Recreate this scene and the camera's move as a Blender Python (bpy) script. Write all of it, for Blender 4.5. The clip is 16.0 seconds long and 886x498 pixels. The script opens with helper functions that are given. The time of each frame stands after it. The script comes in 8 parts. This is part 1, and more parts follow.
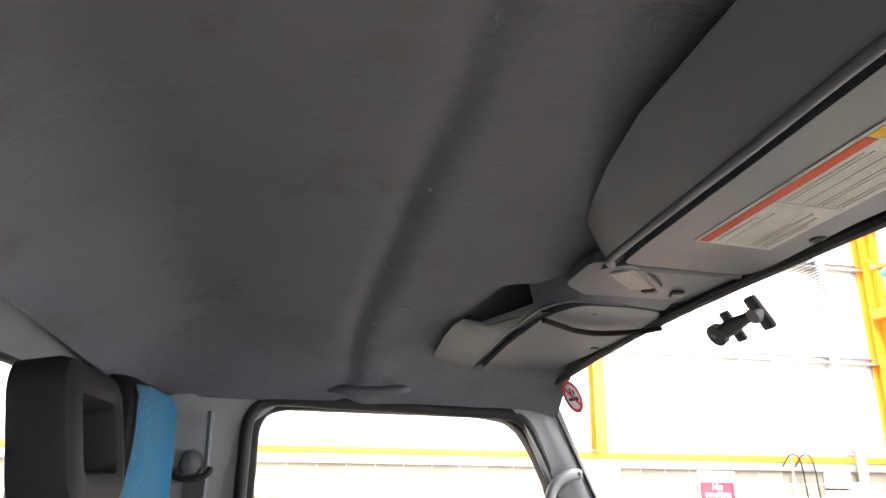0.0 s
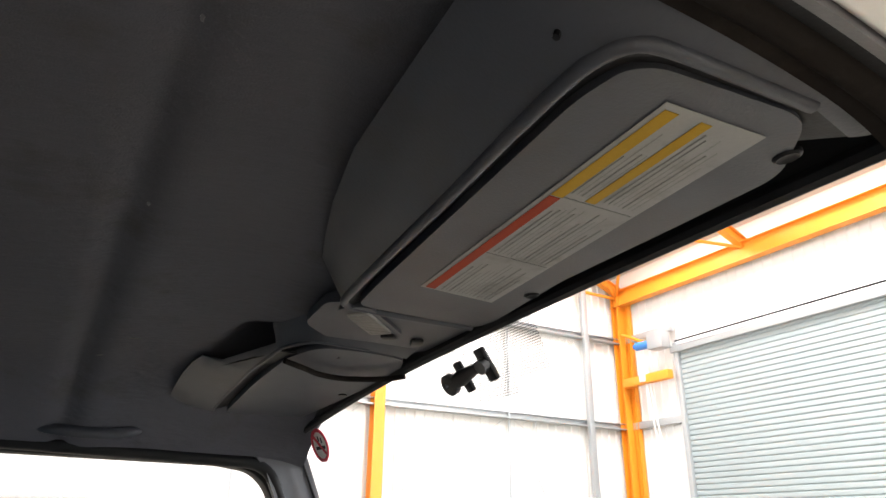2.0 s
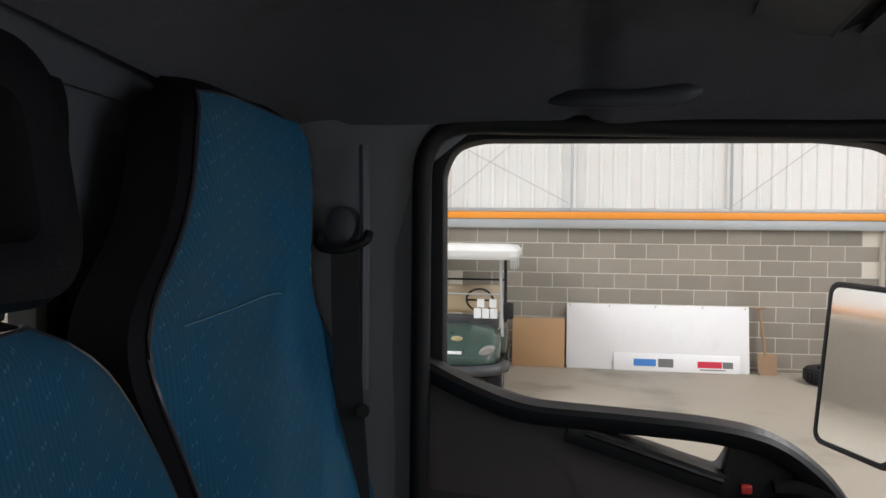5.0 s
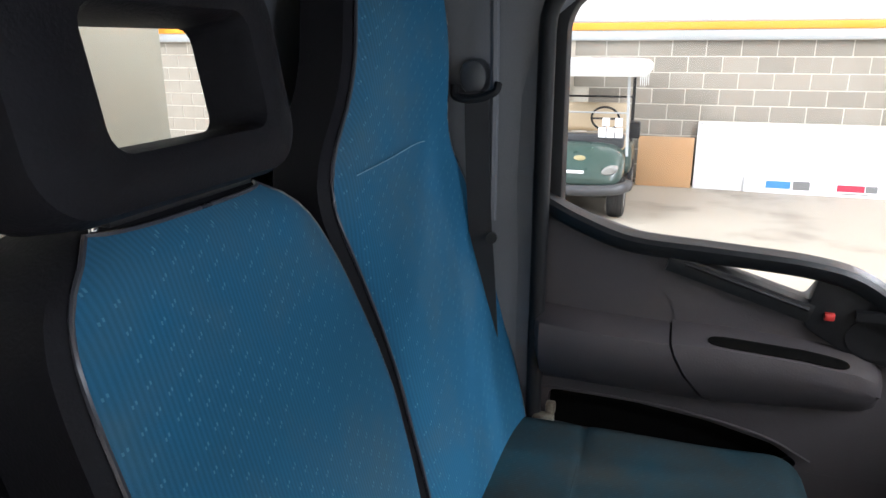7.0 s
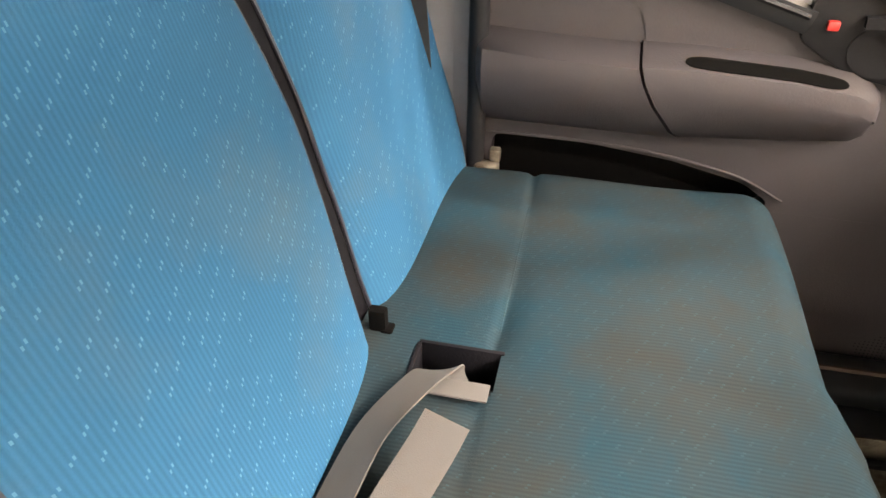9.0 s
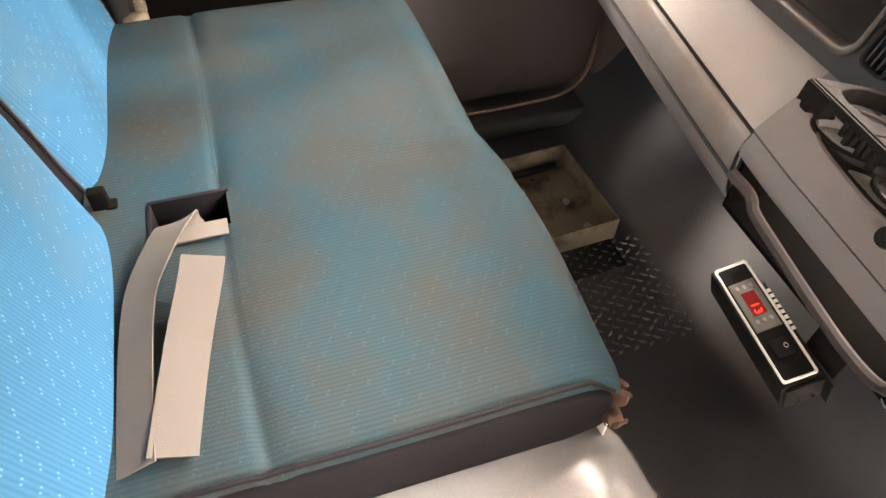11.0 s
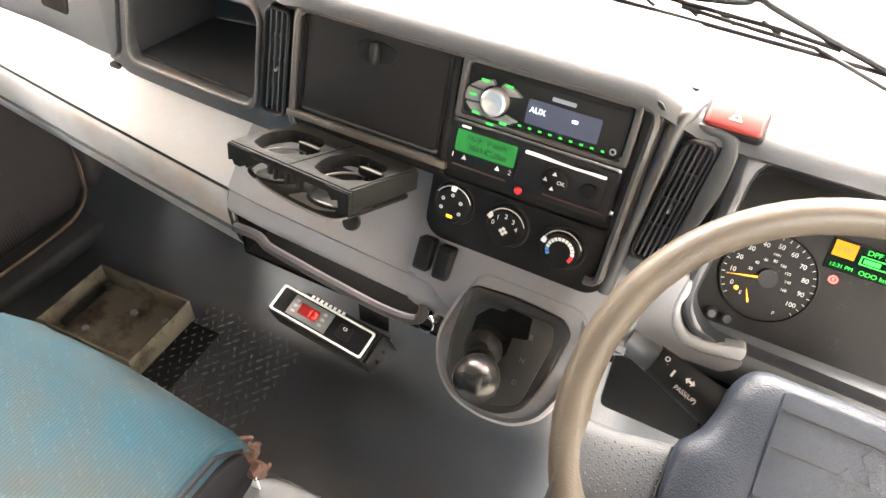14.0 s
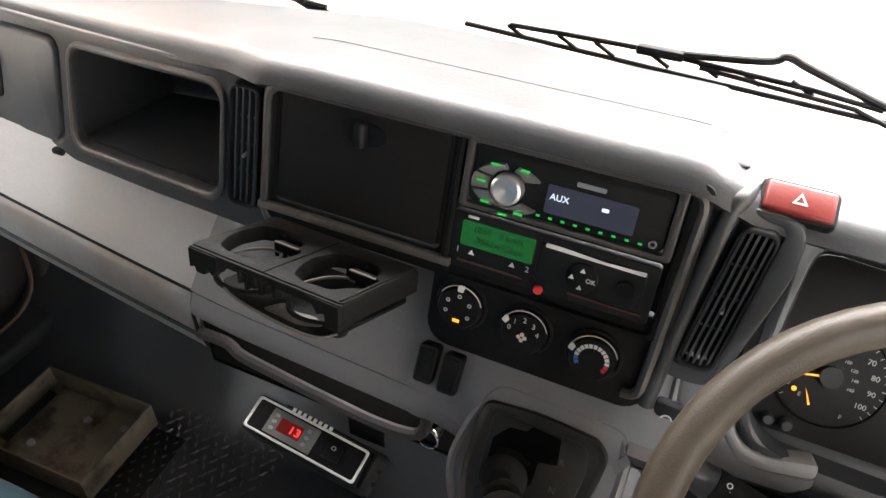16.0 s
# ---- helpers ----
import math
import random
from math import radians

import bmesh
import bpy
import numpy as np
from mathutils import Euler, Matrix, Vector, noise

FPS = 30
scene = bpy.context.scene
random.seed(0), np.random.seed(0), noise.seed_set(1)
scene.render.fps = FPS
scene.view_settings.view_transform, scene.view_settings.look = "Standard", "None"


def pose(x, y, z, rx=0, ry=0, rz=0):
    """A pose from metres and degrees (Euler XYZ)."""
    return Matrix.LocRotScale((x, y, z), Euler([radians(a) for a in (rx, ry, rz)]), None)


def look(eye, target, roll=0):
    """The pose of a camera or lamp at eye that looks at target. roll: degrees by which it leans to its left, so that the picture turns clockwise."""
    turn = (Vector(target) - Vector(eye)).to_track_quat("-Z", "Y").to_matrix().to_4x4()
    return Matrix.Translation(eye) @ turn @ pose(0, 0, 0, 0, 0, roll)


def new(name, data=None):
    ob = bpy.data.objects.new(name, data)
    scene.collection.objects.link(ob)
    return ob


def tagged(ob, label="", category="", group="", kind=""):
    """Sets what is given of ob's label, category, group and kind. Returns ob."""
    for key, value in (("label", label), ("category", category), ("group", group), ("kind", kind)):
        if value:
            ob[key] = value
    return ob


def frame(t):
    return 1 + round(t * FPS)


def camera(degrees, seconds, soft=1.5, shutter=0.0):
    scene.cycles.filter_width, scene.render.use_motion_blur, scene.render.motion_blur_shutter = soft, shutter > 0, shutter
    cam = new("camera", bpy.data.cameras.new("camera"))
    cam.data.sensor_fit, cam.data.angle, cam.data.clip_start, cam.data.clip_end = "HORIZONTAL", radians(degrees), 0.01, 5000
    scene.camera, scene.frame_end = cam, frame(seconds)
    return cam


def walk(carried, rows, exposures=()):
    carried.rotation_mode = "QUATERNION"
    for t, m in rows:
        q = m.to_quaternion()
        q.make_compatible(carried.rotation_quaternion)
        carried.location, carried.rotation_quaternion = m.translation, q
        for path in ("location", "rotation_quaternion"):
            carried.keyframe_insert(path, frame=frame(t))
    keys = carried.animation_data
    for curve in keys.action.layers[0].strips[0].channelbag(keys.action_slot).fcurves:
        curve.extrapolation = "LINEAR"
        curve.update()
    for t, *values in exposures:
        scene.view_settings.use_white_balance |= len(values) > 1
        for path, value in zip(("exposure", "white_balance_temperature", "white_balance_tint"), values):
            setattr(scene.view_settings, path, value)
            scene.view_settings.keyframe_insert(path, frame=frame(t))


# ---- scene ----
cam = camera(65.5, 16.0)
PATH = [
    (0, (1.202, 0.231, 1.124), (-0.659, 0.628, 1.74), 0.9),
    (0.5, (1.218, 0.253, 1.119), (-0.565, 0.859, 1.792), 0.7),
    (1, (1.247, 0.27, 1.117), (-0.448, 1.044, 1.843), 0.5),
    (1.5, (1.253, 0.287, 1.114), (-0.377, 1.161, 1.876), 0.5),
    (2, (1.206, 0.341, 1.112), (-0.404, 1.249, 1.875), 0.6),
    (2.5, (1.091, 0.45, 1.083), (-0.543, 1.362, 1.788), 0.4),
    (3, (0.963, 0.513, 1.025), (-0.801, 1.308, 1.532), 0.4),
    (3.5, (0.915, 0.508, 0.985), (-0.99, 1.038, 1.284), 0.7),
    (4, (0.757, 0.444, 0.996), (-1.203, 0.827, 1.108), 0.7),
    (4.5, (0.437, 0.345, 1.115), (-1.562, 0.364, 1.156), 0.8),
    (5, (0.341, 0.324, 1.122), (-1.638, 0.038, 1.08), 0.6),
    (5.2, (0.35, 0.326, 1.156), (-1.613, -0.047, 1.058), 0.7),
    (7.3, (0.531, 0.37, 1.196), (-1.262, -0.229, 0.544), -0.0),
    (7.5, (0.54, 0.39, 1.178), (-1.233, -0.203, 0.467), 0.1),
    (8, (0.532, 0.412, 1.171), (-1.177, -0.145, 0.294), -0.0),
    (8.5, (0.485, 0.412, 1.135), (-1.172, -0.087, 0.132), 0.3),
    (9, (0.316, 0.312, 1.024), (-1.289, -0.045, -0.115), 0.3),
    (9.5, (0.32, 0.305, 1.061), (-1.183, 0.268, -0.259), 0.5),
    (9.7, (0.343, 0.292, 1.081), (-1.105, 0.343, -0.298), 0.5),
    (11.8, (0.442, 0.324, 1.137), (-0.675, 0.992, -0.382), 2.5),
    (12, (0.444, 0.33, 1.146), (-0.639, 1.072, -0.363), 2.6),
    (12.5, (0.452, 0.348, 1.157), (-0.536, 1.26, -0.324), 2.5),
    (13, (0.472, 0.362, 1.175), (-0.439, 1.412, -0.263), 2.7),
    (13.5, (0.524, 0.338, 1.204), (-0.273, 1.524, -0.195), 3.0),
    (14, (0.548, 0.342, 1.215), (-0.089, 1.64, -0.167), 2.7),
    (14.5, (0.542, 0.349, 1.218), (-0.036, 1.695, -0.143), 2.5),
    (15, (0.519, 0.345, 1.225), (-0.062, 1.718, -0.109), 2.3),
    (15.5, (0.497, 0.346, 1.226), (-0.099, 1.74, -0.078), 2.1),
    (16, (0.453, 0.45, 1.172), (-0.153, 1.869, -0.102), 2.1),
]
walk(cam, [(t, look(eye, target, roll)) for t, eye, target, roll in PATH],
     [(0, 1.8, 6300, 11), (0.5, 1.45, 6350, 11), (1.0, 1.15, 6400, 11), (1.5, 0.78, 6350, 11), (2.5, 0.2, 6200, 11), (3.5, -0.65, 6100, 10), (5.0, -0.7, 6100, 10), (5.3, -0.3, 6200, 10), (7.3, 0.85, 5750, 10), (7.8, 1.4, 6100, 10), (8.5, 2.0, 7200, 13), (9.0, 2.35, 7700, 17),
      (9.5, 2.5, 8300, 21), (12.0, 3.1, 7700, 21), (13.0, 3.45, 7450, 22), (14.0, 3.5, 6900, 12), (14.5, 3.15, 6700, 13), (15.0, 2.55, 6700, 14), (15.5, 2.3, 6500, 12), (16.0, 1.8, 6400, 11)])

# ---- world and light ----
world = bpy.data.worlds.new("world")
scene.world = world
world.use_nodes = True
wn = world.node_tree.nodes
sky = wn.new("ShaderNodeTexSky")
sky.sky_type = "NISHITA"
sky.sun_disc = False
sky.sun_elevation = radians(40)
sky.sun_rotation = radians(120)
world.node_tree.links.new(sky.outputs[0], wn["Background"].inputs[0])
wn["Background"].inputs[1].default_value = 0.12

SKYLIGHT = 110.0
DOORWAY = 17.0


def skylight_lamp(name, m, sx, sy, power, rgb=(1.0, 0.985, 0.96)):
    la = bpy.data.lights.new(name, "AREA")
    la.shape, la.size, la.size_y, la.energy, la.color = "RECTANGLE", sx, sy, power * sx * sy, rgb
    ob = new(name, la)
    ob.matrix_world = m
    return ob


# ---- materials ----
def pm(name, rgb, rough=0.6, metal=0.0, var=0.2, scale=12.0, grain=260.0, bump=0.12, stain=None, stain_scale=5.0,
       stain_at=(0.52, 0.68), coat=0.0, spec=0.5):
    """A painted, moulded or woven surface: two scales of variation, fine relief, and shaped stains if wanted."""
    m = bpy.data.materials.new(name)
    m.use_nodes = True
    nt = m.node_tree
    n, l, b = nt.nodes, nt.links, nt.nodes["Principled BSDF"]
    tc = n.new("ShaderNodeTexCoord")
    big, fine = n.new("ShaderNodeTexNoise"), n.new("ShaderNodeTexNoise")
    for tex, s, d in ((big, scale, 6), (fine, grain, 3)):
        tex.inputs["Scale"].default_value, tex.inputs["Detail"].default_value = s, d
        l.new(tc.outputs["Object"], tex.inputs["Vector"])
    mix = n.new("ShaderNodeMix")
    mix.data_type = "RGBA"
    mix.inputs[6].default_value = (*[c * (1 - var) for c in rgb], 1)
    mix.inputs[7].default_value = (*[min(1, c * (1 + var)) for c in rgb], 1)
    add = n.new("ShaderNodeMath")
    add.operation = "MULTIPLY_ADD"
    add.inputs[1].default_value, add.inputs[2].default_value = 0.45, 0.0
    l.new(fine.outputs["Fac"], add.inputs[0])
    add2 = n.new("ShaderNodeMath")
    add2.operation = "MULTIPLY_ADD"
    add2.inputs[1].default_value = 0.6
    l.new(big.outputs["Fac"], add2.inputs[0])
    l.new(add.outputs[0], add2.inputs[2])
    l.new(add2.outputs[0], mix.inputs[0])
    colour = mix.outputs[2]
    if stain:
        st, ramp, over = n.new("ShaderNodeTexNoise"), n.new("ShaderNodeValToRGB"), n.new("ShaderNodeMix")
        st.inputs["Scale"].default_value, st.inputs["Detail"].default_value = stain_scale, 7
        st.inputs["Roughness"].default_value = 0.62
        ramp.color_ramp.elements[0].position, ramp.color_ramp.elements[1].position = stain_at
        over.data_type = "RGBA"
        over.inputs[7].default_value = (*stain, 1)
        l.new(tc.outputs["Object"], st.inputs["Vector"])
        l.new(st.outputs["Fac"], ramp.inputs[0])
        l.new(ramp.outputs[0], over.inputs[0])
        l.new(colour, over.inputs[6])
        colour = over.outputs[2]
    l.new(colour, b.inputs["Base Color"])
    rr = n.new("ShaderNodeMapRange")
    rr.inputs[3].default_value, rr.inputs[4].default_value = max(0.02, rough - 0.1), min(1, rough + 0.12)
    l.new(big.outputs["Fac"], rr.inputs[0])
    l.new(rr.outputs[0], b.inputs["Roughness"])
    b.inputs["Metallic"].default_value = metal
    b.inputs["Coat Weight"].default_value = coat
    b.inputs["Specular IOR Level"].default_value = spec
    if bump:
        bp = n.new("ShaderNodeBump")
        bp.inputs["Strength"].default_value, bp.inputs["Distance"].default_value = bump, 0.002
        l.new(fine.outputs["Fac"], bp.inputs["Height"])
        l.new(bp.outputs[0], b.inputs["Normal"])
    return m


def fabric(name, rgb, dots, plane, dirt, dirt_at, dirt_scale):
    """Ribbed seat cloth with pairs of pale flecks; plane says which two axes the weave runs along."""
    m = pm(name, rgb, 0.92, var=0.16, scale=9, grain=500, bump=0.25, stain=dirt, stain_scale=dirt_scale, stain_at=dirt_at, spec=0.15)
    nt = m.node_tree
    n, l, b = nt.nodes, nt.links, nt.nodes["Principled BSDF"]
    tc, sep = n.new("ShaderNodeTexCoord"), n.new("ShaderNodeSeparateXYZ")
    l.new(tc.outputs["Object"], sep.inputs[0])
    u, v = sep.outputs[plane[0]], sep.outputs[plane[1]]

    def op(kind, a, c=None):
        x = n.new("ShaderNodeMath")
        x.operation = kind
        for i, s in enumerate((a, c)):
            if s is None:
                continue
            if isinstance(s, (int, float)):
                x.inputs[i].default_value = s
            else:
                l.new(s, x.inputs[i])
        return x.outputs[0]

    rib = op("SINE", op("MULTIPLY", u, 2 * math.pi / 0.0056))
    cu = op("DIVIDE", u, 0.0168)
    col = op("FLOOR", cu)
    fu = op("FRACT", cu)
    second = op("GREATER_THAN", fu, 0.5)
    row = op("ADD", op("ADD", op("DIVIDE", v, 0.0235), op("MULTIPLY", col, 0.43)), op("MULTIPLY", second, 0.11))
    fv = op("FRACT", row)
    in_u = op("LESS_THAN", op("ABSOLUTE", op("SUBTRACT", op("ABSOLUTE", op("SUBTRACT", fu, 0.5)), 0.115)), 0.055)
    in_v = op("MULTIPLY", op("GREATER_THAN", fv, 0.40), op("LESS_THAN", fv, 0.54))
    keep = n.new("ShaderNodeTexWhiteNoise")
    keep.noise_dimensions = "2D"
    cmb = n.new("ShaderNodeCombineXYZ")
    l.new(col, cmb.inputs[0])
    l.new(op("FLOOR", row), cmb.inputs[1])
    l.new(cmb.outputs[0], keep.inputs["Vector"])
    fleck = op("MULTIPLY", op("MULTIPLY", in_u, in_v), op("MULTIPLY", op("GREATER_THAN", keep.outputs[0], 0.35), 0.4))
    mix = n.new("ShaderNodeMix")
    mix.data_type = "RGBA"
    mix.inputs[7].default_value = (*dots, 1)
    old = b.inputs["Base Color"].links[0].from_socket
    shade = n.new("ShaderNodeMix")
    shade.data_type, shade.blend_type = "RGBA", "MULTIPLY"
    shade.inputs[0].default_value = 1.0
    l.new(old, shade.inputs[6])
    rr = n.new("ShaderNodeMapRange")
    rr.inputs[1].default_value, rr.inputs[2].default_value = -1, 1
    rr.inputs[3].default_value, rr.inputs[4].default_value = (0.88, 1.08) if plane[1] == "Z" else (0.87, 1.08)
    l.new(rib, rr.inputs[0])
    l.new(rr.outputs[0], shade.inputs[7])
    l.new(fleck, mix.inputs[0])
    l.new(shade.outputs[2], mix.inputs[6])
    l.new(mix.outputs[2], b.inputs["Base Color"])
    return m


def glow(name, rgb, strength, spec=0.5):
    m = bpy.data.materials.new(name)
    m.use_nodes = True
    b = m.node_tree.nodes["Principled BSDF"]
    b.inputs["Base Color"].default_value = (*[c * 0.3 for c in rgb], 1)
    b.inputs["Emission Color"].default_value = (*rgb, 1)
    b.inputs["Emission Strength"].default_value = strength
    b.inputs["Roughness"].default_value = 0.35
    b.inputs["Specular IOR Level"].default_value = spec
    return m


def pane_glass(name, tint=0.97, dirt=0.0):
    m = bpy.data.materials.new(name)
    m.use_nodes = True
    n, l = m.node_tree.nodes, m.node_tree.links
    n.clear()
    out, mix, fr = n.new("ShaderNodeOutputMaterial"), n.new("ShaderNodeMixShader"), n.new("ShaderNodeLayerWeight")
    tr, gl = n.new("ShaderNodeBsdfTransparent"), n.new("ShaderNodeBsdfGlossy")
    tr.inputs[0].default_value = (tint, tint, tint, 1)
    gl.inputs["Roughness"].default_value = 0.02
    pw, ml = n.new("ShaderNodeMath"), n.new("ShaderNodeMath")
    pw.operation, pw.inputs[1].default_value = "POWER", 5.0
    ml.operation, ml.inputs[1].default_value, ml.inputs[2].default_value = "MULTIPLY_ADD", 0.45, 0.015
    l.new(fr.outputs["Facing"], pw.inputs[0])
    l.new(pw.outputs[0], ml.inputs[0])
    l.new(ml.outputs[0], mix.inputs[0])
    l.new(tr.outputs[0], mix.inputs[1])
    l.new(gl.outputs[0], mix.inputs[2])
    l.new(mix.outputs[0], out.inputs[0])
    return m


HEADLINER = pm("headliner_cloth", (0.075, 0.077, 0.09), 0.9, var=0.3, scale=3, grain=420, bump=0.45, stain=(0.05, 0.046, 0.042), stain_scale=7, stain_at=(0.55, 0.9), spec=0.1)


def weave(m, scale, strength):
    """Adds a stretched, coarser relief under a material's fine grain."""
    nt = m.node_tree
    n, l, b = nt.nodes, nt.links, nt.nodes["Principled BSDF"]
    tc, mp, tex, bp = n.new("ShaderNodeTexCoord"), n.new("ShaderNodeMapping"), n.new("ShaderNodeTexNoise"), n.new("ShaderNodeBump")
    mp.inputs["Scale"].default_value = scale
    tex.inputs["Scale"].default_value, tex.inputs["Detail"].default_value = 1.0, 4
    bp.inputs["Strength"].default_value, bp.inputs["Distance"].default_value = strength, 0.004
    l.new(tc.outputs["Object"], mp.inputs[0])
    l.new(mp.outputs[0], tex.inputs["Vector"])
    l.new(tex.outputs["Fac"], bp.inputs["Height"])
    if b.inputs["Normal"].links:
        l.new(b.inputs["Normal"].links[0].from_socket, bp.inputs["Normal"])
    l.new(bp.outputs[0], b.inputs["Normal"])


weave(HEADLINER, (95, 28, 60), 0.75)
TRIM = pm("grey_trim", (0.085, 0.09, 0.102), 0.5, var=0.14, scale=7, bump=0.2, stain=(0.06, 0.06, 0.062), stain_scale=5, stain_at=(0.55, 0.85))
CONSOLE = pm("grey_overhead_plastic", (0.032, 0.036, 0.047), 0.55, var=0.14, scale=7, bump=0.22, stain=(0.03, 0.029, 0.028), stain_scale=6, stain_at=(0.55, 0.85))
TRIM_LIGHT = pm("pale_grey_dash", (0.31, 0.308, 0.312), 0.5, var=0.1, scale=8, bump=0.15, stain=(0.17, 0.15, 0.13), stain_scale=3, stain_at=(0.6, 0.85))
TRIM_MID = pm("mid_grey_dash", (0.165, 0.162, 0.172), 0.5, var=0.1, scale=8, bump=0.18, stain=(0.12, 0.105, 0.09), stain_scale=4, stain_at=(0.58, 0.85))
DASH = pm("charcoal_dash", (0.038, 0.04, 0.044), 0.4, var=0.14, scale=8, bump=0.12)
PANEL = pm("black_fascia", (0.009, 0.008, 0.008), 0.5, var=0.3, scale=10, bump=0.12, stain=(0.022, 0.018, 0.016), stain_scale=9, stain_at=(0.62, 0.9), spec=0.16)
DOORCARD = pm("brown_grey_door_trim", (0.044, 0.0385, 0.041), 0.6, var=0.14, scale=6, bump=0.25, stain=(0.06, 0.05, 0.046), stain_scale=4, stain_at=(0.55, 0.9), spec=0.4)
DIALMETAL = pm("brushed_dial", (0.62, 0.62, 0.63), 0.3, 0.8, var=0.04, scale=30, bump=0.03)
SEALBLACK = pm("dull_black_seal", (0.013, 0.011, 0.010), 0.95, var=0.3, scale=12, spec=0.04, stain=(0.03, 0.024, 0.02), stain_scale=8)
TRIM_ROLL = pm("worn_roll_edge", (0.25, 0.245, 0.245), 0.4, var=0.12, scale=8, bump=0.15, stain=(0.17, 0.12, 0.09), stain_scale=3.5, stain_at=(0.5, 0.75))
KEYGREY = pm("smoked_key_plastic", (0.16, 0.165, 0.16), 0.35, var=0.2, scale=40, bump=0.05)
# pale grey for dust, and for the highlight on the cup holder arms
CUPDUST = pm("dust_and_highlight_grey", (0.10, 0.094, 0.085), 0.8, var=0.5, scale=40, bump=0.3)
CUPBLACK = pm("dusty_black_plastic", (0.008, 0.0078, 0.0075), 0.7, var=0.4, scale=22, bump=0.2, spec=0.1, stain=(0.03, 0.028, 0.025), stain_scale=14, stain_at=(0.55, 0.85))
KNOBGLOSS = pm("knob_black_gloss", (0.008, 0.0075, 0.007), 0.27, 0.0, var=0.3, bump=0.05, spec=0.4, stain=(0.035, 0.028, 0.02), stain_scale=30, stain_at=(0.55, 0.75))
BLACK = pm("black_plastic", (0.009, 0.009, 0.010), 0.45, var=0.25, scale=16, bump=0.12, spec=0.2)
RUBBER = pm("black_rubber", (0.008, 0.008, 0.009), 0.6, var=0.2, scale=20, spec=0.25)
VINYL = pm("dark_seat_vinyl", (0.0085, 0.0082, 0.010), 0.6, var=0.25, scale=10, bump=0.3, spec=0.07)
PIPINGBLUE = pm("seam_blue", (0.12, 0.22, 0.3), 0.7, var=0.1)
PIPING = pm("seat_piping", (0.028, 0.028, 0.036), 0.3, var=0.1)
CLOTH_BACK = fabric("blue_cloth_upright", (0.016, 0.084, 0.158), (0.10, 0.24, 0.33), ("X", "Z"), (0.05, 0.09, 0.112), (0.48, 0.84), 3.2)
CLOTH_SEAT = fabric("blue_cloth_flat", (0.0215, 0.065, 0.089), (0.05, 0.105, 0.125), ("X", "Y"), (0.055, 0.052, 0.043), (0.34, 0.72), 4.6)
WEBBING = pm("grey_webbing", (0.078, 0.073, 0.068), 0.8, var=0.12, scale=30, grain=700, bump=0.3, stain=(0.08, 0.07, 0.06), stain_scale=12)
WEB_DARK = pm("black_webbing", (0.02, 0.019, 0.02), 0.85, var=0.2, grain=700, bump=0.3)
ENGINECOVER = pm("grey_rubber_cover", (0.2, 0.205, 0.215), 0.22, var=0.25, scale=7, bump=0.15, stain=(0.2, 0.19, 0.18), stain_scale=5, stain_at=(0.55, 0.8))
FLOORMAT = pm("black_rubber_floor", (0.042, 0.047, 0.055), 0.40, var=0.35, scale=14, bump=0.22, spec=0.5, stain=(0.05, 0.049, 0.049), stain_scale=9, stain_at=(0.5, 0.85))
STEEL_OLD = pm("worn_tray_metal", (0.23, 0.205, 0.16), 0.5, 0.35, var=0.3, scale=18, stain=(0.07, 0.05, 0.032), stain_scale=11, stain_at=(0.5, 0.65))
CHROME = pm("chrome", (0.75, 0.75, 0.77), 0.14, 1.0, var=0.04, bump=0)
SILVER = pm("brushed_silver", (0.55, 0.56, 0.57), 0.3, 0.9, var=0.06, bump=0.02)
SPOKESKIN = pm("grey_spoke_skin", (0.03, 0.031, 0.034), 0.55, var=0.15, grain=600, bump=0.3, spec=0.3)
DIALMARK = pm("dial_print", (0.3, 0.3, 0.29), 0.6, var=0.08, bump=0)
CLUSTERFACE = pm("speckled_instrument_panel", (0.007, 0.006, 0.0055), 0.5, var=0.5, scale=60, grain=500, bump=0.1, spec=0.1, stain=(0.02, 0.018, 0.016), stain_scale=70, stain_at=(0.62, 0.72))
GATE = pm("worn_gate_plastic", (0.016, 0.0148, 0.0142), 0.42, var=0.3, scale=30, bump=0.15, spec=0.35, stain=(0.035, 0.03, 0.026), stain_scale=25, stain_at=(0.6, 0.8))
SILLBLACK = pm("black_door_moulding", (0.0085, 0.0092, 0.0105), 0.42, var=0.2, scale=12, bump=0.15, spec=0.35)
# lighter than the mat: glints on the tread put into its colour
TREAD = pm("glinting_tread_rubber", (0.10, 0.10, 0.10), 0.26, var=0.4, scale=40, bump=0.1)
DARKMETAL = pm("worn_dark_metal", (0.09, 0.08, 0.072), 0.45, 0.4, var=0.4, scale=30, stain=(0.3, 0.28, 0.25), stain_scale=18, stain_at=(0.58, 0.75))
WHEELSKIN = pm("worn_wheel_rim", (0.045, 0.036, 0.027), 0.42, var=0.3, scale=16, grain=600, bump=0.2, spec=0.28, stain=(0.07, 0.058, 0.043), stain_scale=6, stain_at=(0.5, 0.8))
HUBSKIN = pm("wheel_hub_plastic", (0.010, 0.0125, 0.018), 0.42, var=0.2, grain=700, bump=0.4, spec=0.25)
MARK = pm("white_marking", (0.72, 0.72, 0.7), 0.6, var=0.05, bump=0)
REDMARK = pm("red_marking", (0.6, 0.02, 0.03), 0.5, var=0.08, bump=0)
BLUEMARK = pm("blue_marking", (0.05, 0.2, 0.55), 0.5, var=0.05, bump=0)
HAZARDRED = pm("dull_red_switch", (0.2, 0.022, 0.02), 0.35, var=0.12)
